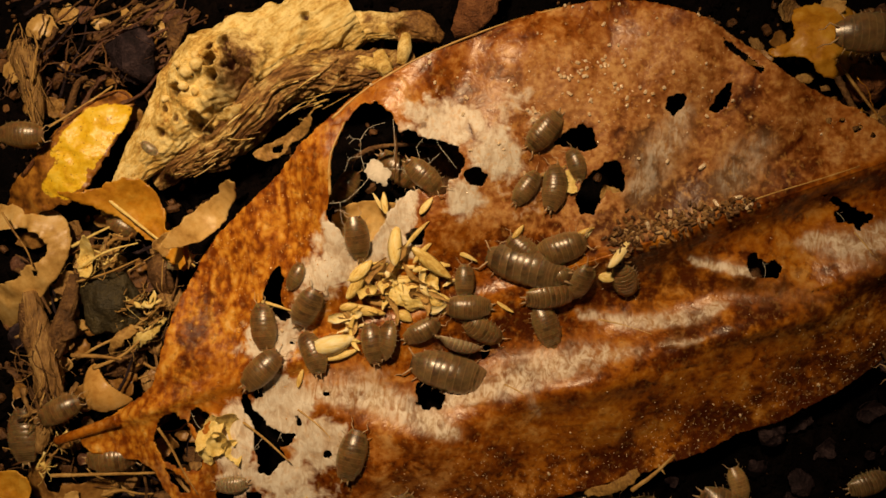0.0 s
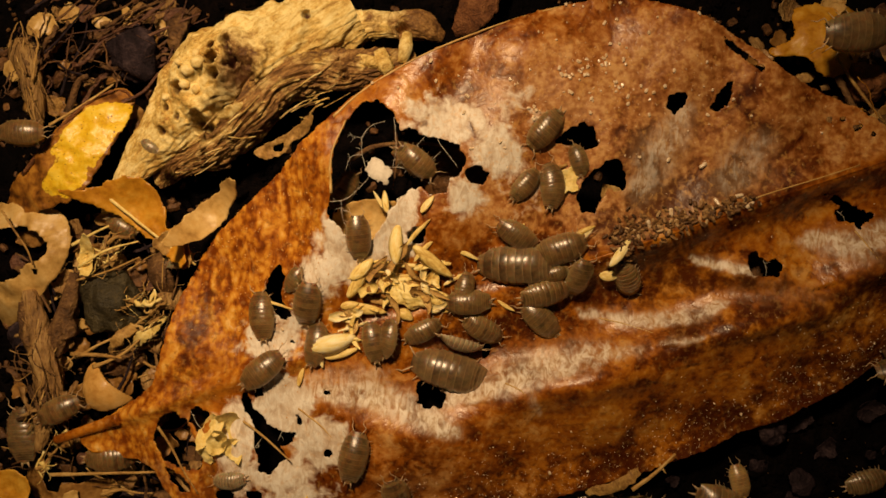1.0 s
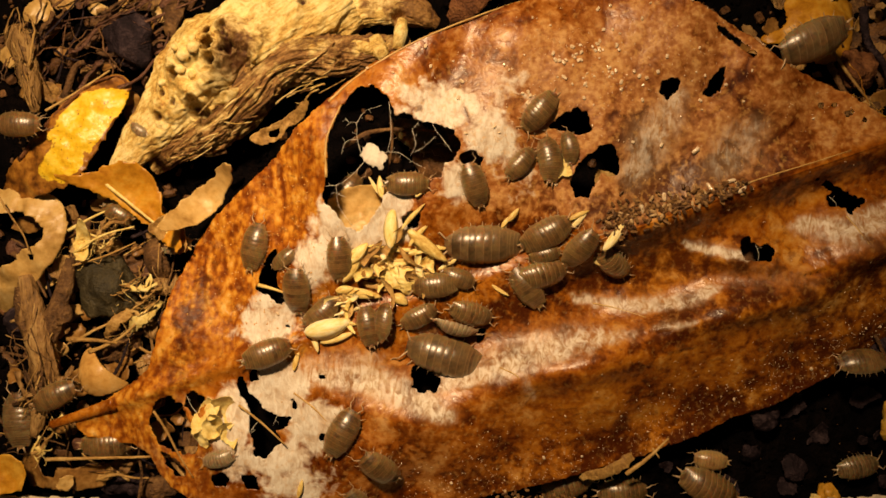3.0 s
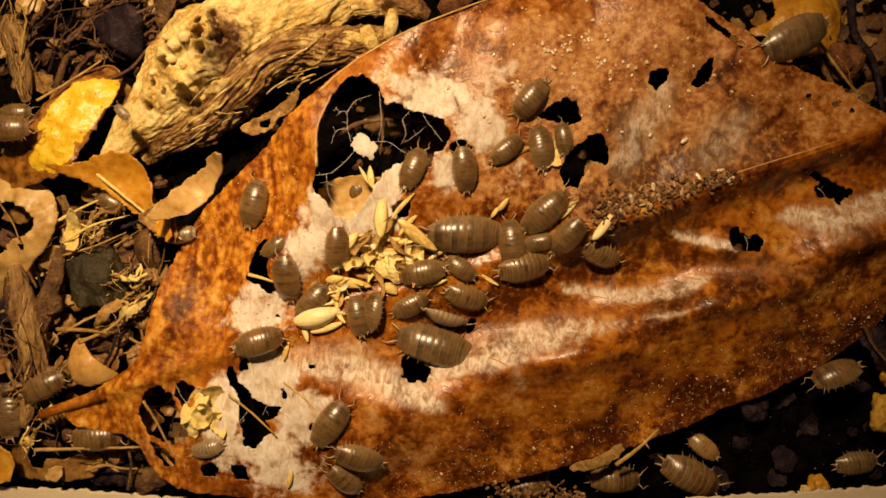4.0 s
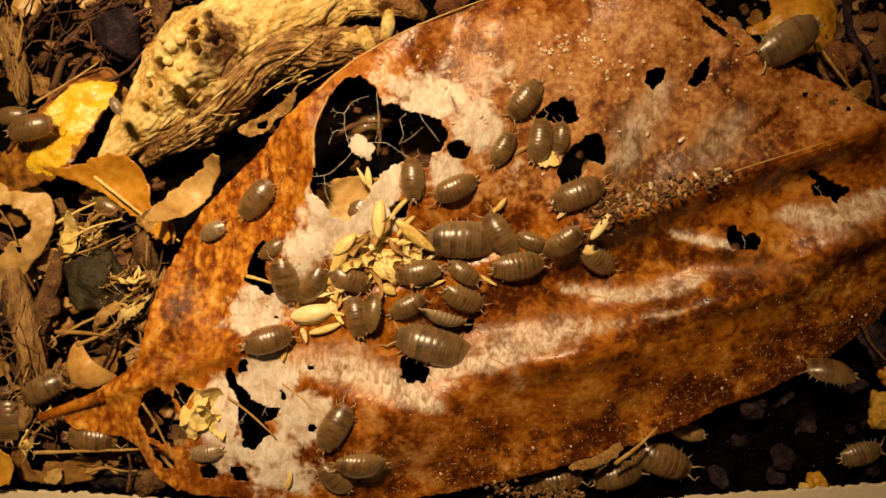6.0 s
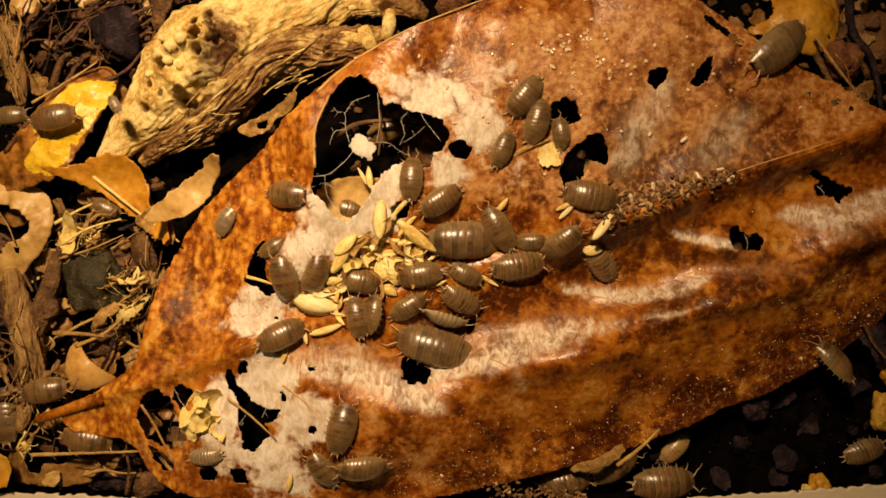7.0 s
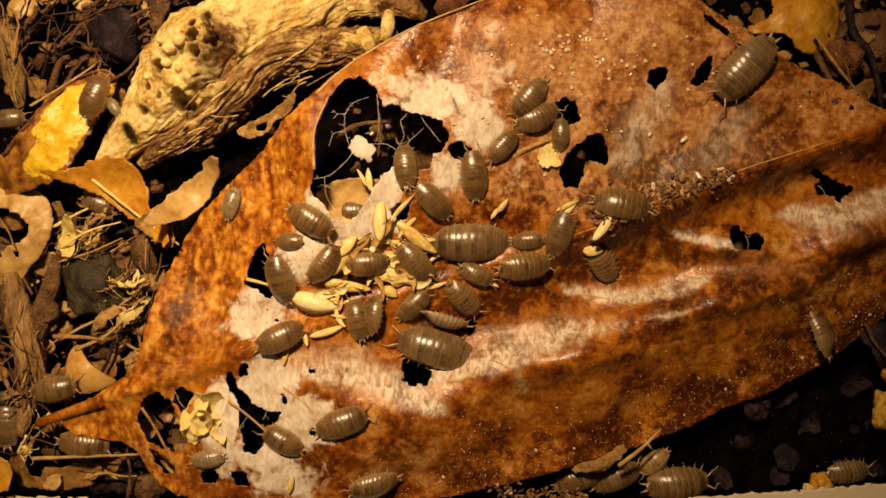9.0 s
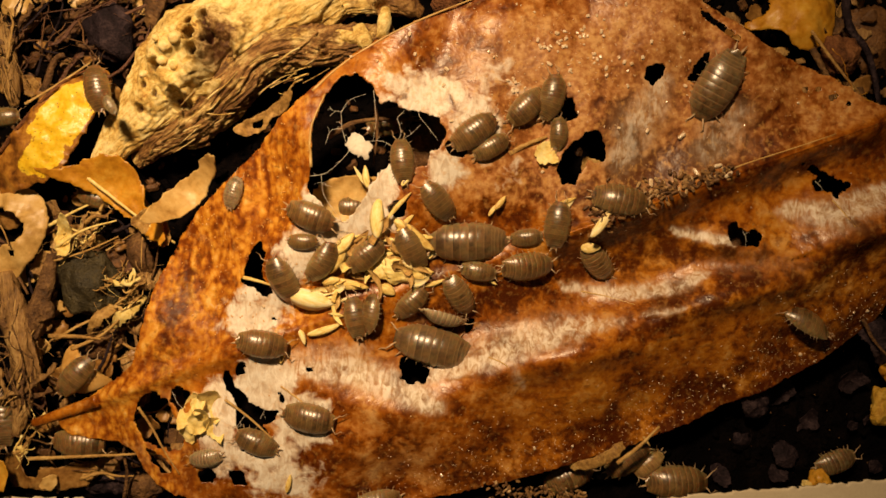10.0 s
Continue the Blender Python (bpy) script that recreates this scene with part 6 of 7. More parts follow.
def make_woodlouse(label, shell, bend=0.0, ridge=0.030, height=1.0, width=0.97):
    """A woodlouse 10 mm long, its head towards +x, built from head, seven plates, tail, feelers and legs."""
    body = thing("woodlouse", label, "woodlouse", group="woodlice on the leaf")
    cuts = [-2.5, -1.55, -0.6, 0.35, 1.3, 2.2, 3.05, 3.85]
    arch = lambda x: height * (2.15 - 0.050 * (x - 0.3) ** 2 - 0.0016 * (x - 0.3) ** 4)
    half = lambda x: width * outline_half(x)
    for k in range(7):
        a, b = cuts[k] - 0.16, cuts[k + 1] + 0.10
        plate("back_plate", shell_ring(a, b, half(a), half(b), arch(a), arch(b), ridge, bend, 0.28), shell, body)
    for k in range(4):
        a, b = -4.35 + 0.46 * k - 0.1, -4.35 + 0.46 * (k + 1) + 0.08
        plate("tail_plate", shell_ring(a, b, 0.93 * half(a), 0.95 * half(b), 0.92 * arch(a), 0.96 * arch(b), ridge, bend, 0.3, 3, 12), shell, body)
    plate("tail_tip", shell_ring(-4.95, -4.2, 0.35 * width, 0.95 * half(-4.2), 0.5 * height, 0.88 * arch(-4.2), 0.0, bend, 0, 3, 10), shell, body)
    plate("head", shell_ring(3.75, 4.75, 0.92 * half(3.75), 0.62 * half(3.9), 0.93 * arch(3.75), 0.55 * height, 0.0, bend, 0, 5, 12), shell, body)
    verts, faces = tube([bent(-4.6 + 0.9 * k, 0, 0.45, bend) for k in range(11)], [0.25] + [0.62 * half(-4.6 + 0.9 * k) for k in range(1, 10)] + [0.5], 10, 0, 0, 0.28)
    part("belly", mesh_of("belly", verts, faces, M_LIMB), body)
    for side in (-1, 1):
        line = [bent(*p, bend) for p in ((4.3, 0.55 * side, 0.7), (4.9, 1.0 * side, 1.0), (5.5, 1.5 * side, 0.9), (6.1, (1.25 + 0.3 * side) * side, 0.5), (6.8, (1.5 + 0.5 * side) * side, 0.2))]
        verts, faces = tube(line, [0.12, 0.11, 0.09, 0.07, 0.03], 6)
        feeler = part("feeler", mesh_of("feeler", verts, faces, M_LIMB), body)
        feeler["root"] = [line[0][0], line[0][1], side * 1.0]
        line = [bent(*p, bend) for p in ((-4.5, 0.4 * side, 0.4), (-5.2, 0.55 * side, 0.35), (-5.9, 0.72 * side, 0.2))]
        verts, faces = tube(line, [0.2, 0.17, 0.03], 6)
        part("tail_prong", mesh_of("tail_prong", verts, faces, M_LIMB), body)
        for k in range(7):
            x, reach = 3.3 - 0.95 * k, half(3.3 - 0.95 * k)
            sweep = 0.55 - 0.2 * k + 0.18 * math.sin(5.3 * k + side)
            line = [bent(*p, bend) for p in ((x, 0.45 * reach * side, 0.4), (x + 0.25 * sweep, 0.85 * reach * side, 0.65), (x + 0.8 * sweep, (reach + 0.26) * side, 0.3), (x + 1.3 * sweep, (reach + 0.78) * side, -0.12))]
            verts, faces = tube(line, [0.12, 0.10, 0.072, 0.025], 5)
            leg = part("leg", mesh_of("leg", verts, faces, M_LIMB), body)
            leg["hip"] = [line[0][0], line[0][1], side * 1.0, float(k)]
    return body


BREEDS = {
    "mid": make_woodlouse("glossy grey-brown woodlouse crawling over the dead leaf", M_SHELL),
    "curl": make_woodlouse("brown woodlouse with its body bent sideways", M_SHELL, bend=0.75),
    "ridged": make_woodlouse("dark brown woodlouse with ribbed back plates", M_SHELL, ridge=0.042, width=0.96),
    "big": make_woodlouse("large grey-brown woodlouse with broad banded plates", M_SHELL_BIG, ridge=0.038, height=0.88, width=0.86),
    "broad": make_woodlouse("large broad grey-brown woodlouse crossing the leaf edge", M_SHELL_BIG, ridge=0.034, height=0.85, width=0.94),
    "pale": make_woodlouse("small pale tan woodlouse with feathery legs", M_SHELL_PALE, bend=-0.3, ridge=0.05),
    "amber": make_woodlouse("small pale orange woodlouse on the dark soil", M_SHELL_AMBER),
    "gray": make_woodlouse("dull grey woodlouse resting in the litter", M_SHELL_BIG, ridge=0.05, height=0.85),
}

# breed, length, height of the ground under it (None: the leaf's face), sideways lean, and (seconds, x, y, heading)
CRAWLS = [
    ("big", 14.8, None, 0, [(0, 11.86, 1.49, 166), (1, 10.32, 1.32, 180), (1.5, 7.35, 2.5, 187), (2.5, 6.06, 2.38, 182), (3.8, 3.93, 2.28, 178), (4.5, 3.77, 2.34, 180), (5.5, 3.94, 1.36, 178), (7, 3.99, 1.39, 180), (8, 4.61, 1.35, 180), (10, 4.8, 0.74, 180)]),
    ("big", 15.0, None, 0, [(0, -1.57, -17.99, 165), (7, -1.57, -17.99, 165), (10, -1.57, -17.99, 165)]),
    ("mid", 8.5, None, 0, [(0, 14.43, 24.45, 230), (2.5, 14.4, 24.77, 230), (4.5, 14.71, 25.45, 230), (5.5, 14.46, 25.15, 232), (7, 13.8, 25.75, 232), (8, 13.71, 26.05, 232), (9, 14.66, 25.51, 230), (10, 14.78, 23.59, 222)]),
    ("curl", 8.3, None, 0, [(0, 16.52, 15, 85), (1.5, 15.81, 15.36, 98), (2.5, 16.3, 16.78, 100), (3.8, 16.77, 17.1, 100), (4.5, 17.02, 17.86, 95), (5.5, 17.3, 17.54, 82), (7, 16.18, 21.55, 75), (8, 15.96, 22.21, 32), (9, 16.22, 22.31, 22), (10, 19.18, 25.13, 75)]),
    ("mid", 6.9, None, 0, [(0, 11.58, 14.91, 55), (1.5, 11.04, 15.22, 50), (2.5, 11.53, 15.57, 55), (3.8, 10.76, 16.84, 40), (4.5, 10.63, 16.52, 42), (5.5, 10.59, 16.9, 55), (7, 10.17, 16.8, 70), (8, 10.05, 16.84, 60), (9, 10.2, 17.42, 50), (10, 8.72, 16.8, 30)]),
    ("curl", 5.9, None, 0, [(0, 20.2, 19.05, 110), (1.5, 20.47, 19.52, 105), (2.5, 19.84, 19.09, 100), (3.8, 20.6, 18.92, 100), (4.5, 20.87, 18.61, 85), (5.5, 20.86, 18.65, 80), (7, 20.38, 19.62, 95), (8, 20.27, 19.63, 85), (10, 20.47, 19.16, 85)]),
    ("mid", 10.1, None, 0, [(0, 17.84, 4.52, 20), (1.5, 17.19, 4.07, 20), (2.5, 16.11, 4.03, 25), (3.8, 17.28, 5.43, 40), (4.5, 19.3, 8.14, 45), (5.5, 22.53, 9.24, 35), (7, 25.49, 8.93, -10), (8, 28.02, 8.43, -25), (9, 30.79, 7.44, -10), (10, 30.8, 7.66, -12)]),
    ("mid", 8.4, None, 0, [(0, 11.8, 3.99, 140), (1, 10.05, 6.67, 145), (1.5, 8.23, 8.6, 150), (2.5, 3.37, 11.53, 125), (3.8, 3.75, 13.49, 95), (4.5, 2.52, 13.13, 118), (5.5, 3.06, 11.48, 182), (7, -0.61, 8, 210), (8, -1.15, 7.58, 205), (9, -1.75, 8.21, 135), (10, -0.53, 7.76, 130)]),
    ("mid", 9.1, None, 0, [(0, 15.84, -9.27, 112), (1.5, 14.28, -8.21, 140), (2.5, 13.96, -7.44, 140), (3.8, 12.07, -0.36, 95), (4.5, 12.3, 2.01, 105), (5.5, 10.98, 2.07, 125), (7, 9.77, 3.29, 120), (8, 9.13, 5.87, 125), (9, 5.34, 12.69, 95), (10, 5.74, 19.29, 35)]),
    ("mid", 8.7, None, 0, [(0, 21.42, -1.31, 80), (1.5, 20.86, -0.09, 80), (2.5, 22.23, 1.39, 60), (3.8, 21.86, 1.99, 55), (4.5, 21.73, 2.05, 50), (5.5, 21.61, 0.97, 45), (7, 20.83, 1, 45), (8, 20.6, 1.99, 60), (9, 20.34, 2.61, 70), (10, 20.34, 3.56, 80)]),
    ("mid", 8.7, None, 0, [(0, 29.56, -0.86, 290), (1.5, 29.93, -0.85, 292), (2.5, 28.95, -0.92, 300), (3.8, 28.23, -1.04, 318), (4.5, 28.11, -1.38, 320), (5.5, 27.89, -1.73, 318), (7, 28.59, -2.88, 302), (8, 28.38, -3.01, 300), (9, 28.7, -2.8, 300), (10, 28.08, -2.93, 304)]),
    ("ridged", 9.9, None, 0, [(0, 16.38, -3.62, 5), (1.5, 15.15, -3.26, 15), (2.5, 15.65, -2.88, 15), (3.8, 14.75, -3.46, 10), (4.5, 13.58, -3.81, 8), (5.5, 13.72, -3.36, 8), (7, 13.3, -3.29, 8), (8, 13.49, -2.96, 5), (9, 14.35, -3.13, 5), (10, 15.16, -3.63, 0)]),
    ("mid", 6.1, None, 0, [(0, 17.31, -0.46, 20), (2.5, 15.9, 0.25, 20), (4.5, 17.17, 0.93, 10), (5.5, 16.26, 0.97, -20), (7, 15.54, 1, 5), (8, 14.96, 1.32, 8), (10, 15.1, 1.35, 8)]),
    ("mid", 8.7, None, 0, [(0, 1.76, -5.94, 180), (1.5, 1.2, -5.26, 182), (2.5, -2.2, -5.26, 182), (3.8, -3.73, -4.69, 190), (4.5, -3.9, -4.64, 190), (5.5, -4.19, -4.49, 190), (7, -4.08, -4.81, 188), (8, -3.49, -4.02, 158), (9, -4.91, -2.25, 130), (10, -5.12, -0.4, 115)]),
    ("mid", 7.5, None, 0, [(0, -6.31, -10.23, 30), (2.5, -6.19, -10.76, 30), (4.5, -5.78, -10.5, 30), (7, -6.19, -10.63, 35), (8, -5.41, -10.22, 45), (10, -5.24, -9.94, 45)]),
    ("mid", 7.7, None, 0, [(0, -15.03, -12.42, 100), (4.5, -15.03, -12.42, 100), (10, -15.03, -12.42, 100)]),
    ("curl", 7.3, None, -50, [(0, -12.16, -11.81, 80), (4.5, -12.16, -11.81, 80), (10, -12.16, -11.81, 80)]),
    ("mid", 8.5, None, 0, [(0, 4.49, -10.15, -35), (1.5, 3.96, -10.28, -33), (2.5, 2.84, -10.68, -25), (3.8, 4.03, -8.96, -20), (4.5, 4.27, -9.31, -25), (5.5, 4.17, -9.22, -27), (7, 3.21, -9.41, -35), (8, 3.39, -9.44, -50), (9, 3.53, -8.88, -50), (10, 3.13, -8.51, -60)]),
    ("pale", 8.7, None, 55, [(0, 0.47, -12.06, -22), (4.5, 0.47, -12.06, -22), (10, 0.47, -12.06, -22)]),
    ("mid", 6.7, None, 0, [(0, 1.14, -1.36, 90), (1.5, 0.69, -3.57, 60), (2.5, 0.09, -3.76, 0), (3.8, 2.78, -3.84, -30), (4.5, 3.42, -3.88, -35), (5.5, 3.95, -4.48, -35), (7, 4, -4.8, -25), (8, 4.59, -5.24, -30), (9, 5.84, -4.59, -25), (10, 6.64, -4.55, -10)]),
    ("mid", 9.4, None, 0, [(0, -26.45, -6.01, 65), (1.5, -26.69, -5.43, 85), (2.5, -27.65, -6.18, 88), (3.8, -27.61, -5.62, 90), (4.5, -27.62, -5.99, 95), (7, -27.71, -5.61, 98), (8, -27.75, -5.12, 108), (9, -28.4, -5.2, 100), (10, -27.49, -5.54, 108)]),
    ("curl", 5.5, None, 0, [(0, -28.23, -0.62, 60), (1.5, -29, -1.56, 50), (2.5, -29.62, -1.1, 40), (3.8, -30.02, -0.28, 30), (4.5, -29.87, -0.64, 30), (7.5, -30.15, 0.05, 25), (8, -29.64, 0.59, 20), (9, -26.55, 1.27, 0), (10, -23.67, 0.87, 0)]),
    ("mid", 9.1, None, 0, [(0, -34.54, -9.73, 95), (1.5, -35.31, -6.45, 95), (2.5, -36.09, -1.31, 80), (3.8, -34, 6.32, 75), (4.5, -33.76, 8.96, 75), (5.5, -34.02, 8.21, 65), (7, -27.07, 9.12, 0), (8, -23.9, 6.16, -30), (9, -22.62, 4.9, -30), (10, -22.06, 5.27, -20)]),
    ("pale", 6.1, None, 0, [(0, -51.18, 1.8, 10), (2.5, -51.4, 1.7, 10), (4.5, -46.34, 1.87, 10), (5.5, -43.09, 2.25, 12), (6.8, -39.11, 4.25, 50), (8.3, -38.02, 7.01, 68), (10, -36.37, 9.73, 70)]),
    ("mid", 9.3, None, 0, [(0, -34.46, -17.17, 45), (1.5, -34.31, -17.45, 35), (2.5, -33.11, -17.32, 25), (3.8, -32.69, -17.18, 17), (4.5, -32.09, -16.86, 18), (5.5, -31.73, -16.87, 12), (7, -28.56, -15.56, 25), (8, -28.39, -16.06, 20), (9, -28.83, -15.54, 25), (10, -31.37, -16.92, -10)]),
    ("curl", 8.3, None, 0, [(0, -25.57, -14.22, 115), (1.5, -24.83, -12.25, 65), (2.5, -23.9, -10.53, 42), (3.8, -23.21, -10.31, 50), (4.5, -23.3, -8.72, 50), (5.5, -23.2, -8.05, 52), (7, -22.26, -4.8, 75), (8, -22.43, -4.73, 70), (9, -20.62, -2.56, 55), (10, -20.52, -2.54, 60)]),
    ("mid", 8.4, None, 0, [(0, -17.4, 6.29, 100), (1.5, -17.33, 5.71, 95), (2.5, -20.35, -0.32, 95), (3.8, -18.86, -0.21, 95), (4.5, -18.36, -2.04, 60), (5.5, -17.36, -5.32, -20), (7, -14.51, -6.05, -10), (8, -14.28, -4, 15), (9, -13.38, -2.62, 5), (10, -13.07, -1.53, 40)]),
    ("mid", 7.9, None, 0, [(0, -5.93, 16.91, -40), (1, -7.26, 18.96, -40), (2.5, -9.34, 12.07, -20), (3.8, -5.28, 13.43, 50), (4.5, -5.34, 12.21, 95), (5.5, -4.82, 11.62, 95), (7, -5.42, 11.57, 85), (8, -4.98, 11.66, 90), (9, -6.34, 13.97, 95), (10, -6.43, 14.46, 95)]),
    ("mid", 9.4, -9, 0, [(0, -11.24, 19.08, -40), (1.5, -7.54, 21.17, -35), (2.5, -6.9, 22.04, -40), (3.8, -9.95, 23.39, -10), (4.5, -13.04, 22.64, 0), (5.5, -14.81, 23.29, 40), (7, -10, 22.67, 30), (10, -9.29, 23.46, 20)]),
    ("mid", 8.3, -8, 0, [(0, -21.15, 15.27, 60), (2.5, -21.82, 12.97, 60), (3.8, -15.93, 10.89, 30), (4.5, -15.29, 11.85, 75), (5.5, -14.67, 7.19, 80), (7, -17.69, 7.09, -15), (8, -17.01, 6.81, 0), (10, -16.67, 7.39, 0)]),
    ("mid", 9.9, None, 0, [(0, -18.54, -32.08, 75), (1, -18.34, -32.57, 78), (2, -18.2, -32.2, 75), (2.7, -19.28, -31.22, 65), (4.5, -19.75, -31.67, 55), (5.5, -19.44, -31.98, 55), (7, -17.71, -31.74, 75), (8.5, -17.62, -31.41, 55), (9, -17.79, -30.48, 20), (10, -23.18, -29.94, -10)]),
    ("mid", 9.7, None, 0, [(0, -9.26, -44.6, 110), (1, -11.25, -40.61, 110), (2, -12.14, -38.47, 112), (2.7, -12.7, -37.88, 125), (4.5, -15.33, -37.74, 160), (5.5, -14.73, -38.83, 165), (7, -14.46, -39.36, 172), (8.5, -13.35, -41.17, 180), (10, -12.25, -47.07, 182)]),
    ("mid", 8.1, None, 0, [(0, -15.38, -46.64, 120), (2.5, -16.91, -46.24, 120), (4.5, -17.83, -41.75, 133), (5.5, -18.4, -42.16, 133), (7, -21.43, -39.73, 120), (7.5, -22.31, -36.82, 125), (8.5, -27.39, -34.6, 150), (9, -28.55, -34.07, 150), (10, -32.7, -34.34, 155)]),
    ("pale", 6.1, None, 0, [(0, -40.11, -37.97, 185), (1, -40.52, -37.42, 185), (2, -41.39, -36.52, 190), (4.5, -41.74, -36.41, 195), (7, -41.85, -37.12, 186), (10, -41.53, -37.05, 188)]),
    ("mid", 8.9, -4, 0, [(0, -72.72, -25.61, 25), (2, -72.71, -25.9, 25), (4.5, -72.86, -26.02, 28), (5.5, -72.74, -25.94, 28), (7, -71.99, -26.02, 10), (7.5, -71.2, -25.37, 6), (8.5, -70.49, -25.66, 5), (9, -70.36, -25.19, 10), (10, -65.84, -22.85, 48)]),
    ("gray", 11.0, -8, 0, [(0, -81.57, -31.32, 95), (4.5, -81.57, -31.32, 95), (10, -81.57, -31.32, 95)]),
    ("ridged", 10.0, -6, 0, [(0, -64.06, -35, 5), (2, -64.26, -34.94, 5), (4.5, -63.87, -35.87, 2), (7, -65.22, -35.35, -8), (8.5, -65.81, -35.61, -5), (10, -66.22, -35.38, -5)]),
    ("mid", 8.6, 0.5, 0, [(0, -77.29, 24.21, 0), (2.5, -77.36, 23.74, 0), (4.5, -77.45, 19.76, 5), (5.5, -75.11, 20.1, 15), (6.8, -69.22, 22.66, 12), (7.5, -66.53, 23.02, 12), (8.3, -62.19, 25.14, 42), (9, -61.13, 26.93, 65), (10, -59.79, 27.93, 100)]),
    ("mid", 6.6, -5, 0, [(0, -79.22, 24.02, 5), (7.5, -79.22, 24.02, 5), (10, -79.22, 24.02, 5)]),
    ("mid", 6.7, -6, 0, [(0, -62.09, 8.2, -30), (2.5, -62.24, 7.39, -30), (4.5, -61.67, 7.85, -28), (6.8, -62.08, 6.99, -25), (8.3, -63.28, 7.94, -20), (10, -63.27, 9.34, -20)]),
    ("broad", 13.4, None, 0, [(0, 69.69, 41.46, 182), (1, 67.42, 41.33, 182), (2.5, 62.5, 38.55, 200), (4.5, 60.13, 36.4, 205), (5.5, 60.4, 36.24, 208), (7, 57.42, 34.38, 215), (7.5, 56.28, 33.46, 222), (8, 54.37, 31.83, 228), (9, 51.4, 30.4, 228), (10, 47.6, 27.2, 240)]),
    ("ridged", 10.5, -14, 0, [(0, 25.42, -44.80, 20), (2.5, 24.27, -44.19, 20), (4.5, 14.93, -47.22, 18), (5.5, 20.64, -45.98, 10), (7, 23.73, -45.37, 10), (8.5, 26.79, -44.21, 20), (10, 24.61, -44.72, 25)]),
    ("mid", 10.1, -14, 0, [(0, 35.24, -46.35, 10), (2.5, 33.14, -46.08, 5), (4.5, 34.04, -44.88, 0), (5.5, 34.63, -45.29, 5), (7, 33.47, -42.19, 35), (8.5, 33.03, -44.90, 20), (10, 36.02, -41.35, 35)]),
    ("mid", 12.4, -14, 0, [(0, 52.66, -45.62, -25), (2.5, 50.43, -44.82, -25), (4.5, 46.66, -43.12, -25), (5.5, 43.22, -39.98, -28), (7, 42.90, -45.57, 5), (8.5, 45.06, -45.63, 8), (10, 45.39, -45.90, 0)]),
    ("amber", 7.1, -14, 0, [(0, 54.73, -41.00, 110), (1, 54.75, -40.61, 105), (2.5, 50.34, -39.76, 180), (4.5, 51.14, -37.50, 135), (5.5, 49.50, -35.24, 140), (7, 45.18, -39.01, 225), (8.5, 41.57, -41.17, 220), (10, 40.13, -42.37, 220)]),
    ("mid", 9.5, -5, 40, [(0, 81.71, -17.65, 182), (2.5, 75.99, -17.85, 182), (4.5, 71.17, -23.79, 205), (5.5, 70.99, -23.31, 185), (7, 71.26, -20.77, 135), (7.5, 69.91, -18.89, 110), (8.5, 69.62, -16.21, 80), (9, 68.5, -15.65, 110), (10, 66.3, -14.46, 150)]),
    ("gray", 8.5, -14, 0, [(0, 79.63, -40.76, 20), (2.5, 78.54, -40.38, 15), (4.5, 81.34, -41.65, 10), (7, 82.01, -39.43, 20), (8.5, 79.68, -43.87, 5), (10, 76.39, -42.39, 20)]),
    ("pale", 3.5, 4, 0, [(0, -53.16, 21.38, 145), (2.5, -53.87, 21.34, 145), (4.5, -56.01, 23.24, 130), (7.5, -56.33, 24.32, 120), (10, -56.16, 24.37, 120)]),
]


def footing(x, y, level):
    """The height and slope under a woodlouse at (x, y)."""
    if level is not None:
        return level, Vector((0, 0, 1))
    z = lambda a, b: float(leaf_height(a, b))
    cx, cy = -9.17, -2.09
    heap = 1.3 * math.exp(-((x - cx) / 8.5) ** 2 - ((y - cy) / 4.5) ** 2)
    top = heap + max(z(x, y), 0.25 * (z(x - 3, y) + z(x + 3, y) + z(x, y - 3) + z(x, y + 3)))
    return top, Vector((z(x - 3, y) - z(x + 3, y), z(x, y - 3) - z(x, y + 3), 6.0)).normalized()


def crawl_pose(x, y, heading, level, lift, roll=0):
    z, up = footing(x, y, level)
    ahead = Vector((math.cos(radians(heading)), math.sin(radians(heading)), 0))
    side = up.cross(ahead).normalized()
    ahead = side.cross(up)
    turn = Matrix((ahead, side, up)).transposed().to_4x4()
    return Matrix.Translation(Vector((x, y, z + lift)) * MM) @ turn @ pose(0, 0, 0, roll, 0, 0)


WOODLICE = []
seen = set()
for breed, length, level, roll, rows in CRAWLS:
    first = BREEDS[breed]
    louse = first if breed not in seen else copy_thing(first, Matrix())
    seen.add(breed)
    WOODLICE.append((louse, length / 10.0, level, roll, rows))
for louse, size, level, roll, rows in WOODLICE:
    louse.scale = (size, size, size)

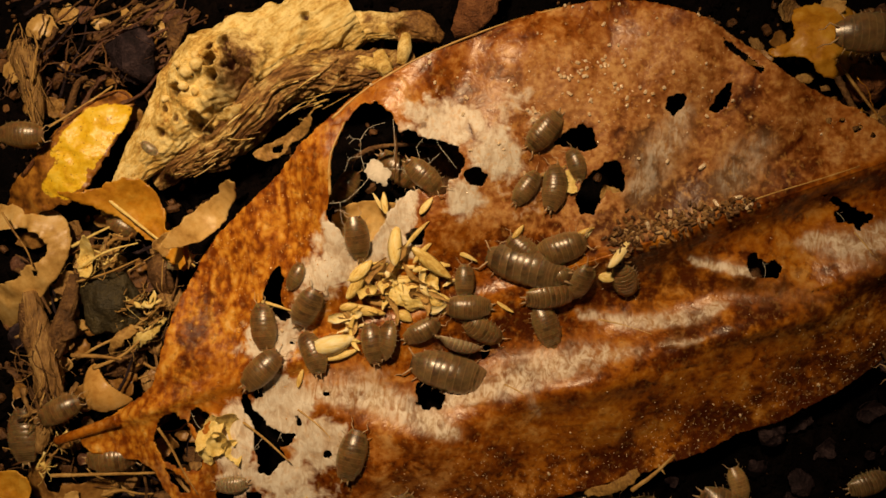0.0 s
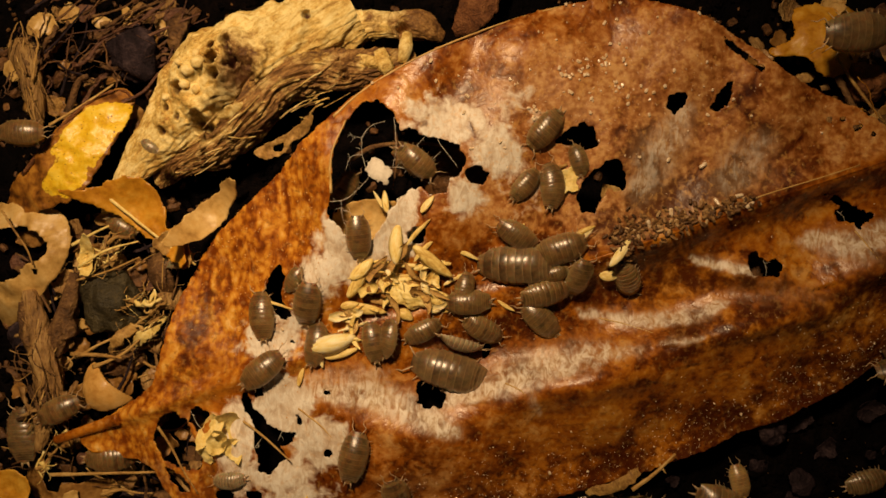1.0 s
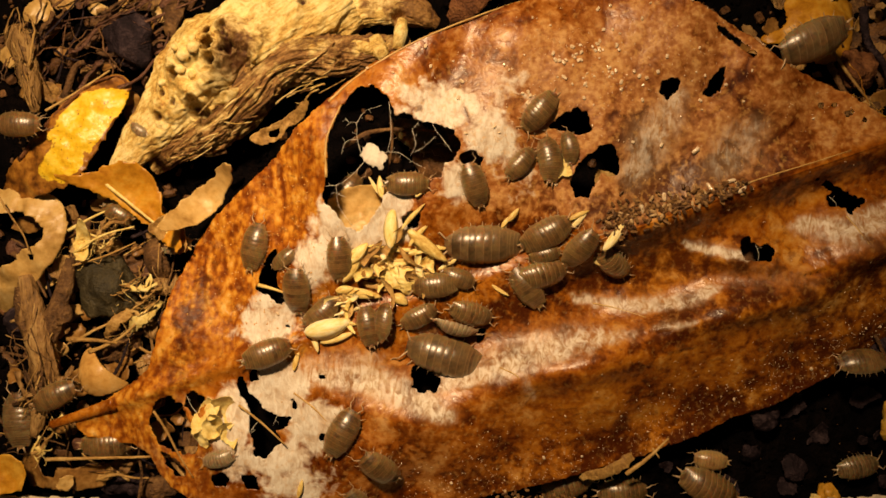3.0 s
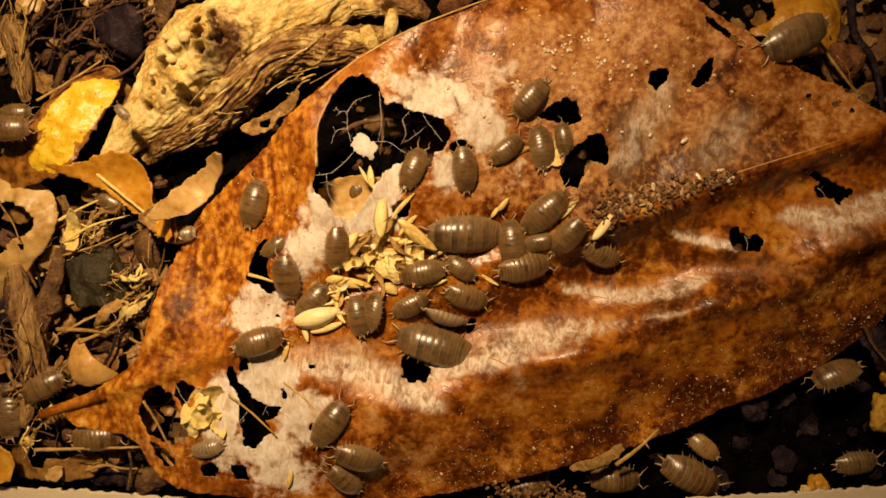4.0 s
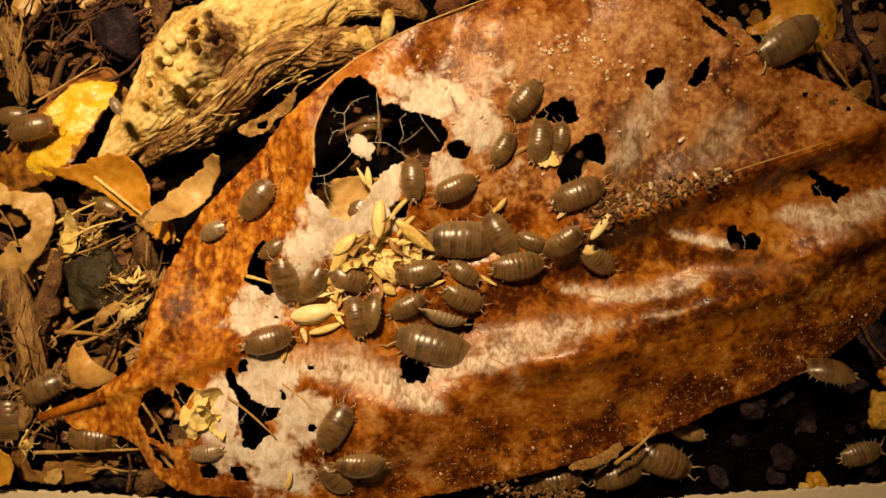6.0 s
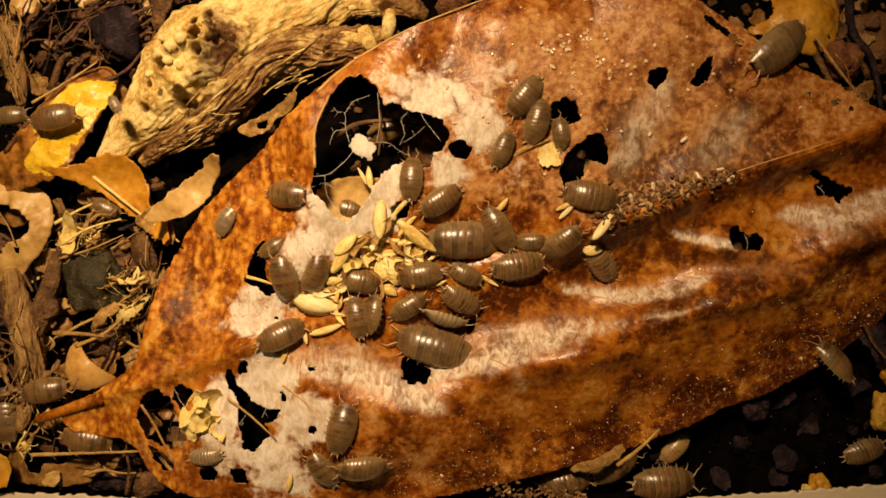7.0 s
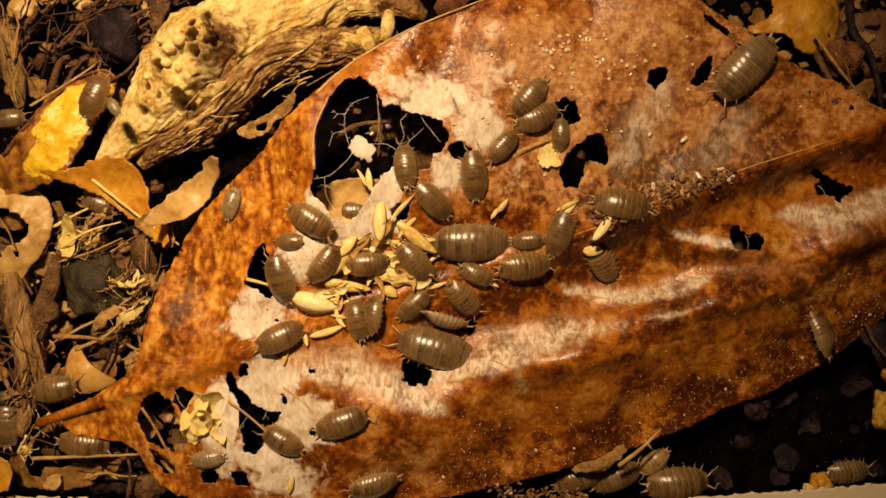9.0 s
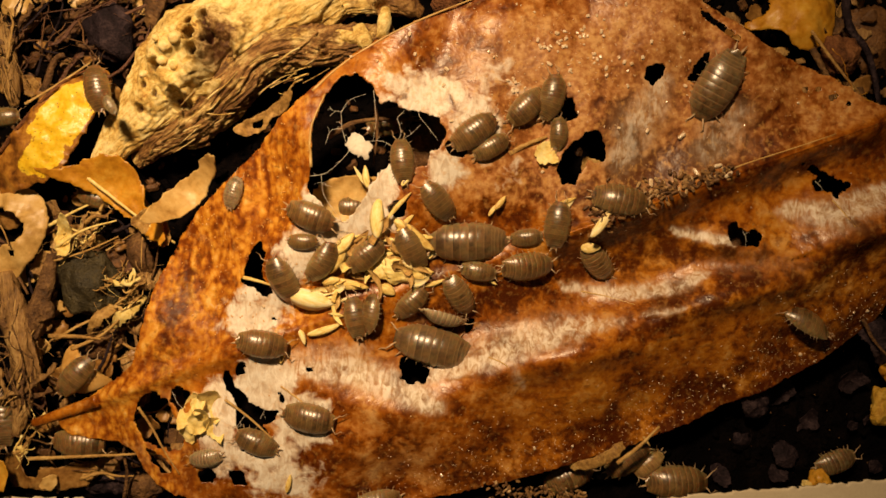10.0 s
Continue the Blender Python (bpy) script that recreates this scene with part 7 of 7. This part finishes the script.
# ---- movement ----
def crawl_lift(k):
    return 0.15 + 0.08 * (k % 4)


def climb(k, t, x, y):
    """How far a woodlouse climbs where it crosses the back of the first, large one."""
    rows = WOODLICE[0][4]
    far = math.hypot(x - np.interp(t, [r[0] for r in rows], [r[1] for r in rows]), y - np.interp(t, [r[0] for r in rows], [r[2] for r in rows]))
    return 1.9 * max(0.0, 1 - (far / 9) ** 2) if k == MOUNTING else 0.0


MOUNTING = 8


def motions():
    walk(SEED, [(t, pose(x * MM, y * MM, (float(leaf_height(x, y)) + 1.3) * MM, 0, 0, turn)) for t, x, y, turn in SEED_PATH])
    for k, (louse, size, level, roll, rows) in enumerate(WOODLICE):
        walk(louse, [(t, crawl_pose(x, y, heading, level, crawl_lift(k) + climb(k, t, x, y) + 0.02 * abs(roll), roll)) for t, x, y, heading in rows])

        move_limbs(louse, size, rows, k)


def swing(x, y, degrees):
    """A turn about a limb's root (x, y), in the space of its woodlouse."""
    return Matrix.Translation((x * MM, y * MM, 0)) @ pose(0, 0, 0, 0, 0, degrees) @ Matrix.Translation((-x * MM, -y * MM, 0))


def move_limbs(louse, size, rows, k):
    """Feelers sway on every woodlouse; the legs of those that walk step to and fro."""
    times = [r[0] for r in rows]
    path = lambda t: (np.interp(t, times, [r[1] for r in rows]), np.interp(t, times, [r[2] for r in rows]))
    gone = sum(math.dist(a[1:3], b[1:3]) for a, b in zip(rows, rows[1:]))
    for limb in louse.children:
        if "root" in limb:
            x, y, side = limb["root"]
            walk(limb, [(0.5 * j, swing(x, y, 14 * math.sin(1.9 * j + k + 1.3 * side))) for j in range(21)])
        elif "hip" in limb and gone > 9:
            x, y, side, leg = limb["hip"]
            stride, turns = 0.0, []
            for j in range(41):
                (ax, ay), (bx, by) = path(0.25 * j - 0.25), path(0.25 * j)
                stride += math.hypot(bx - ax, by - ay) / size * 2.2
                turns.append((0.25 * j, swing(x, y, 16 * side * math.sin(stride + 1.1 * leg + (1.6 if side > 0 else 0)))))
            walk(limb, turns)


motions()
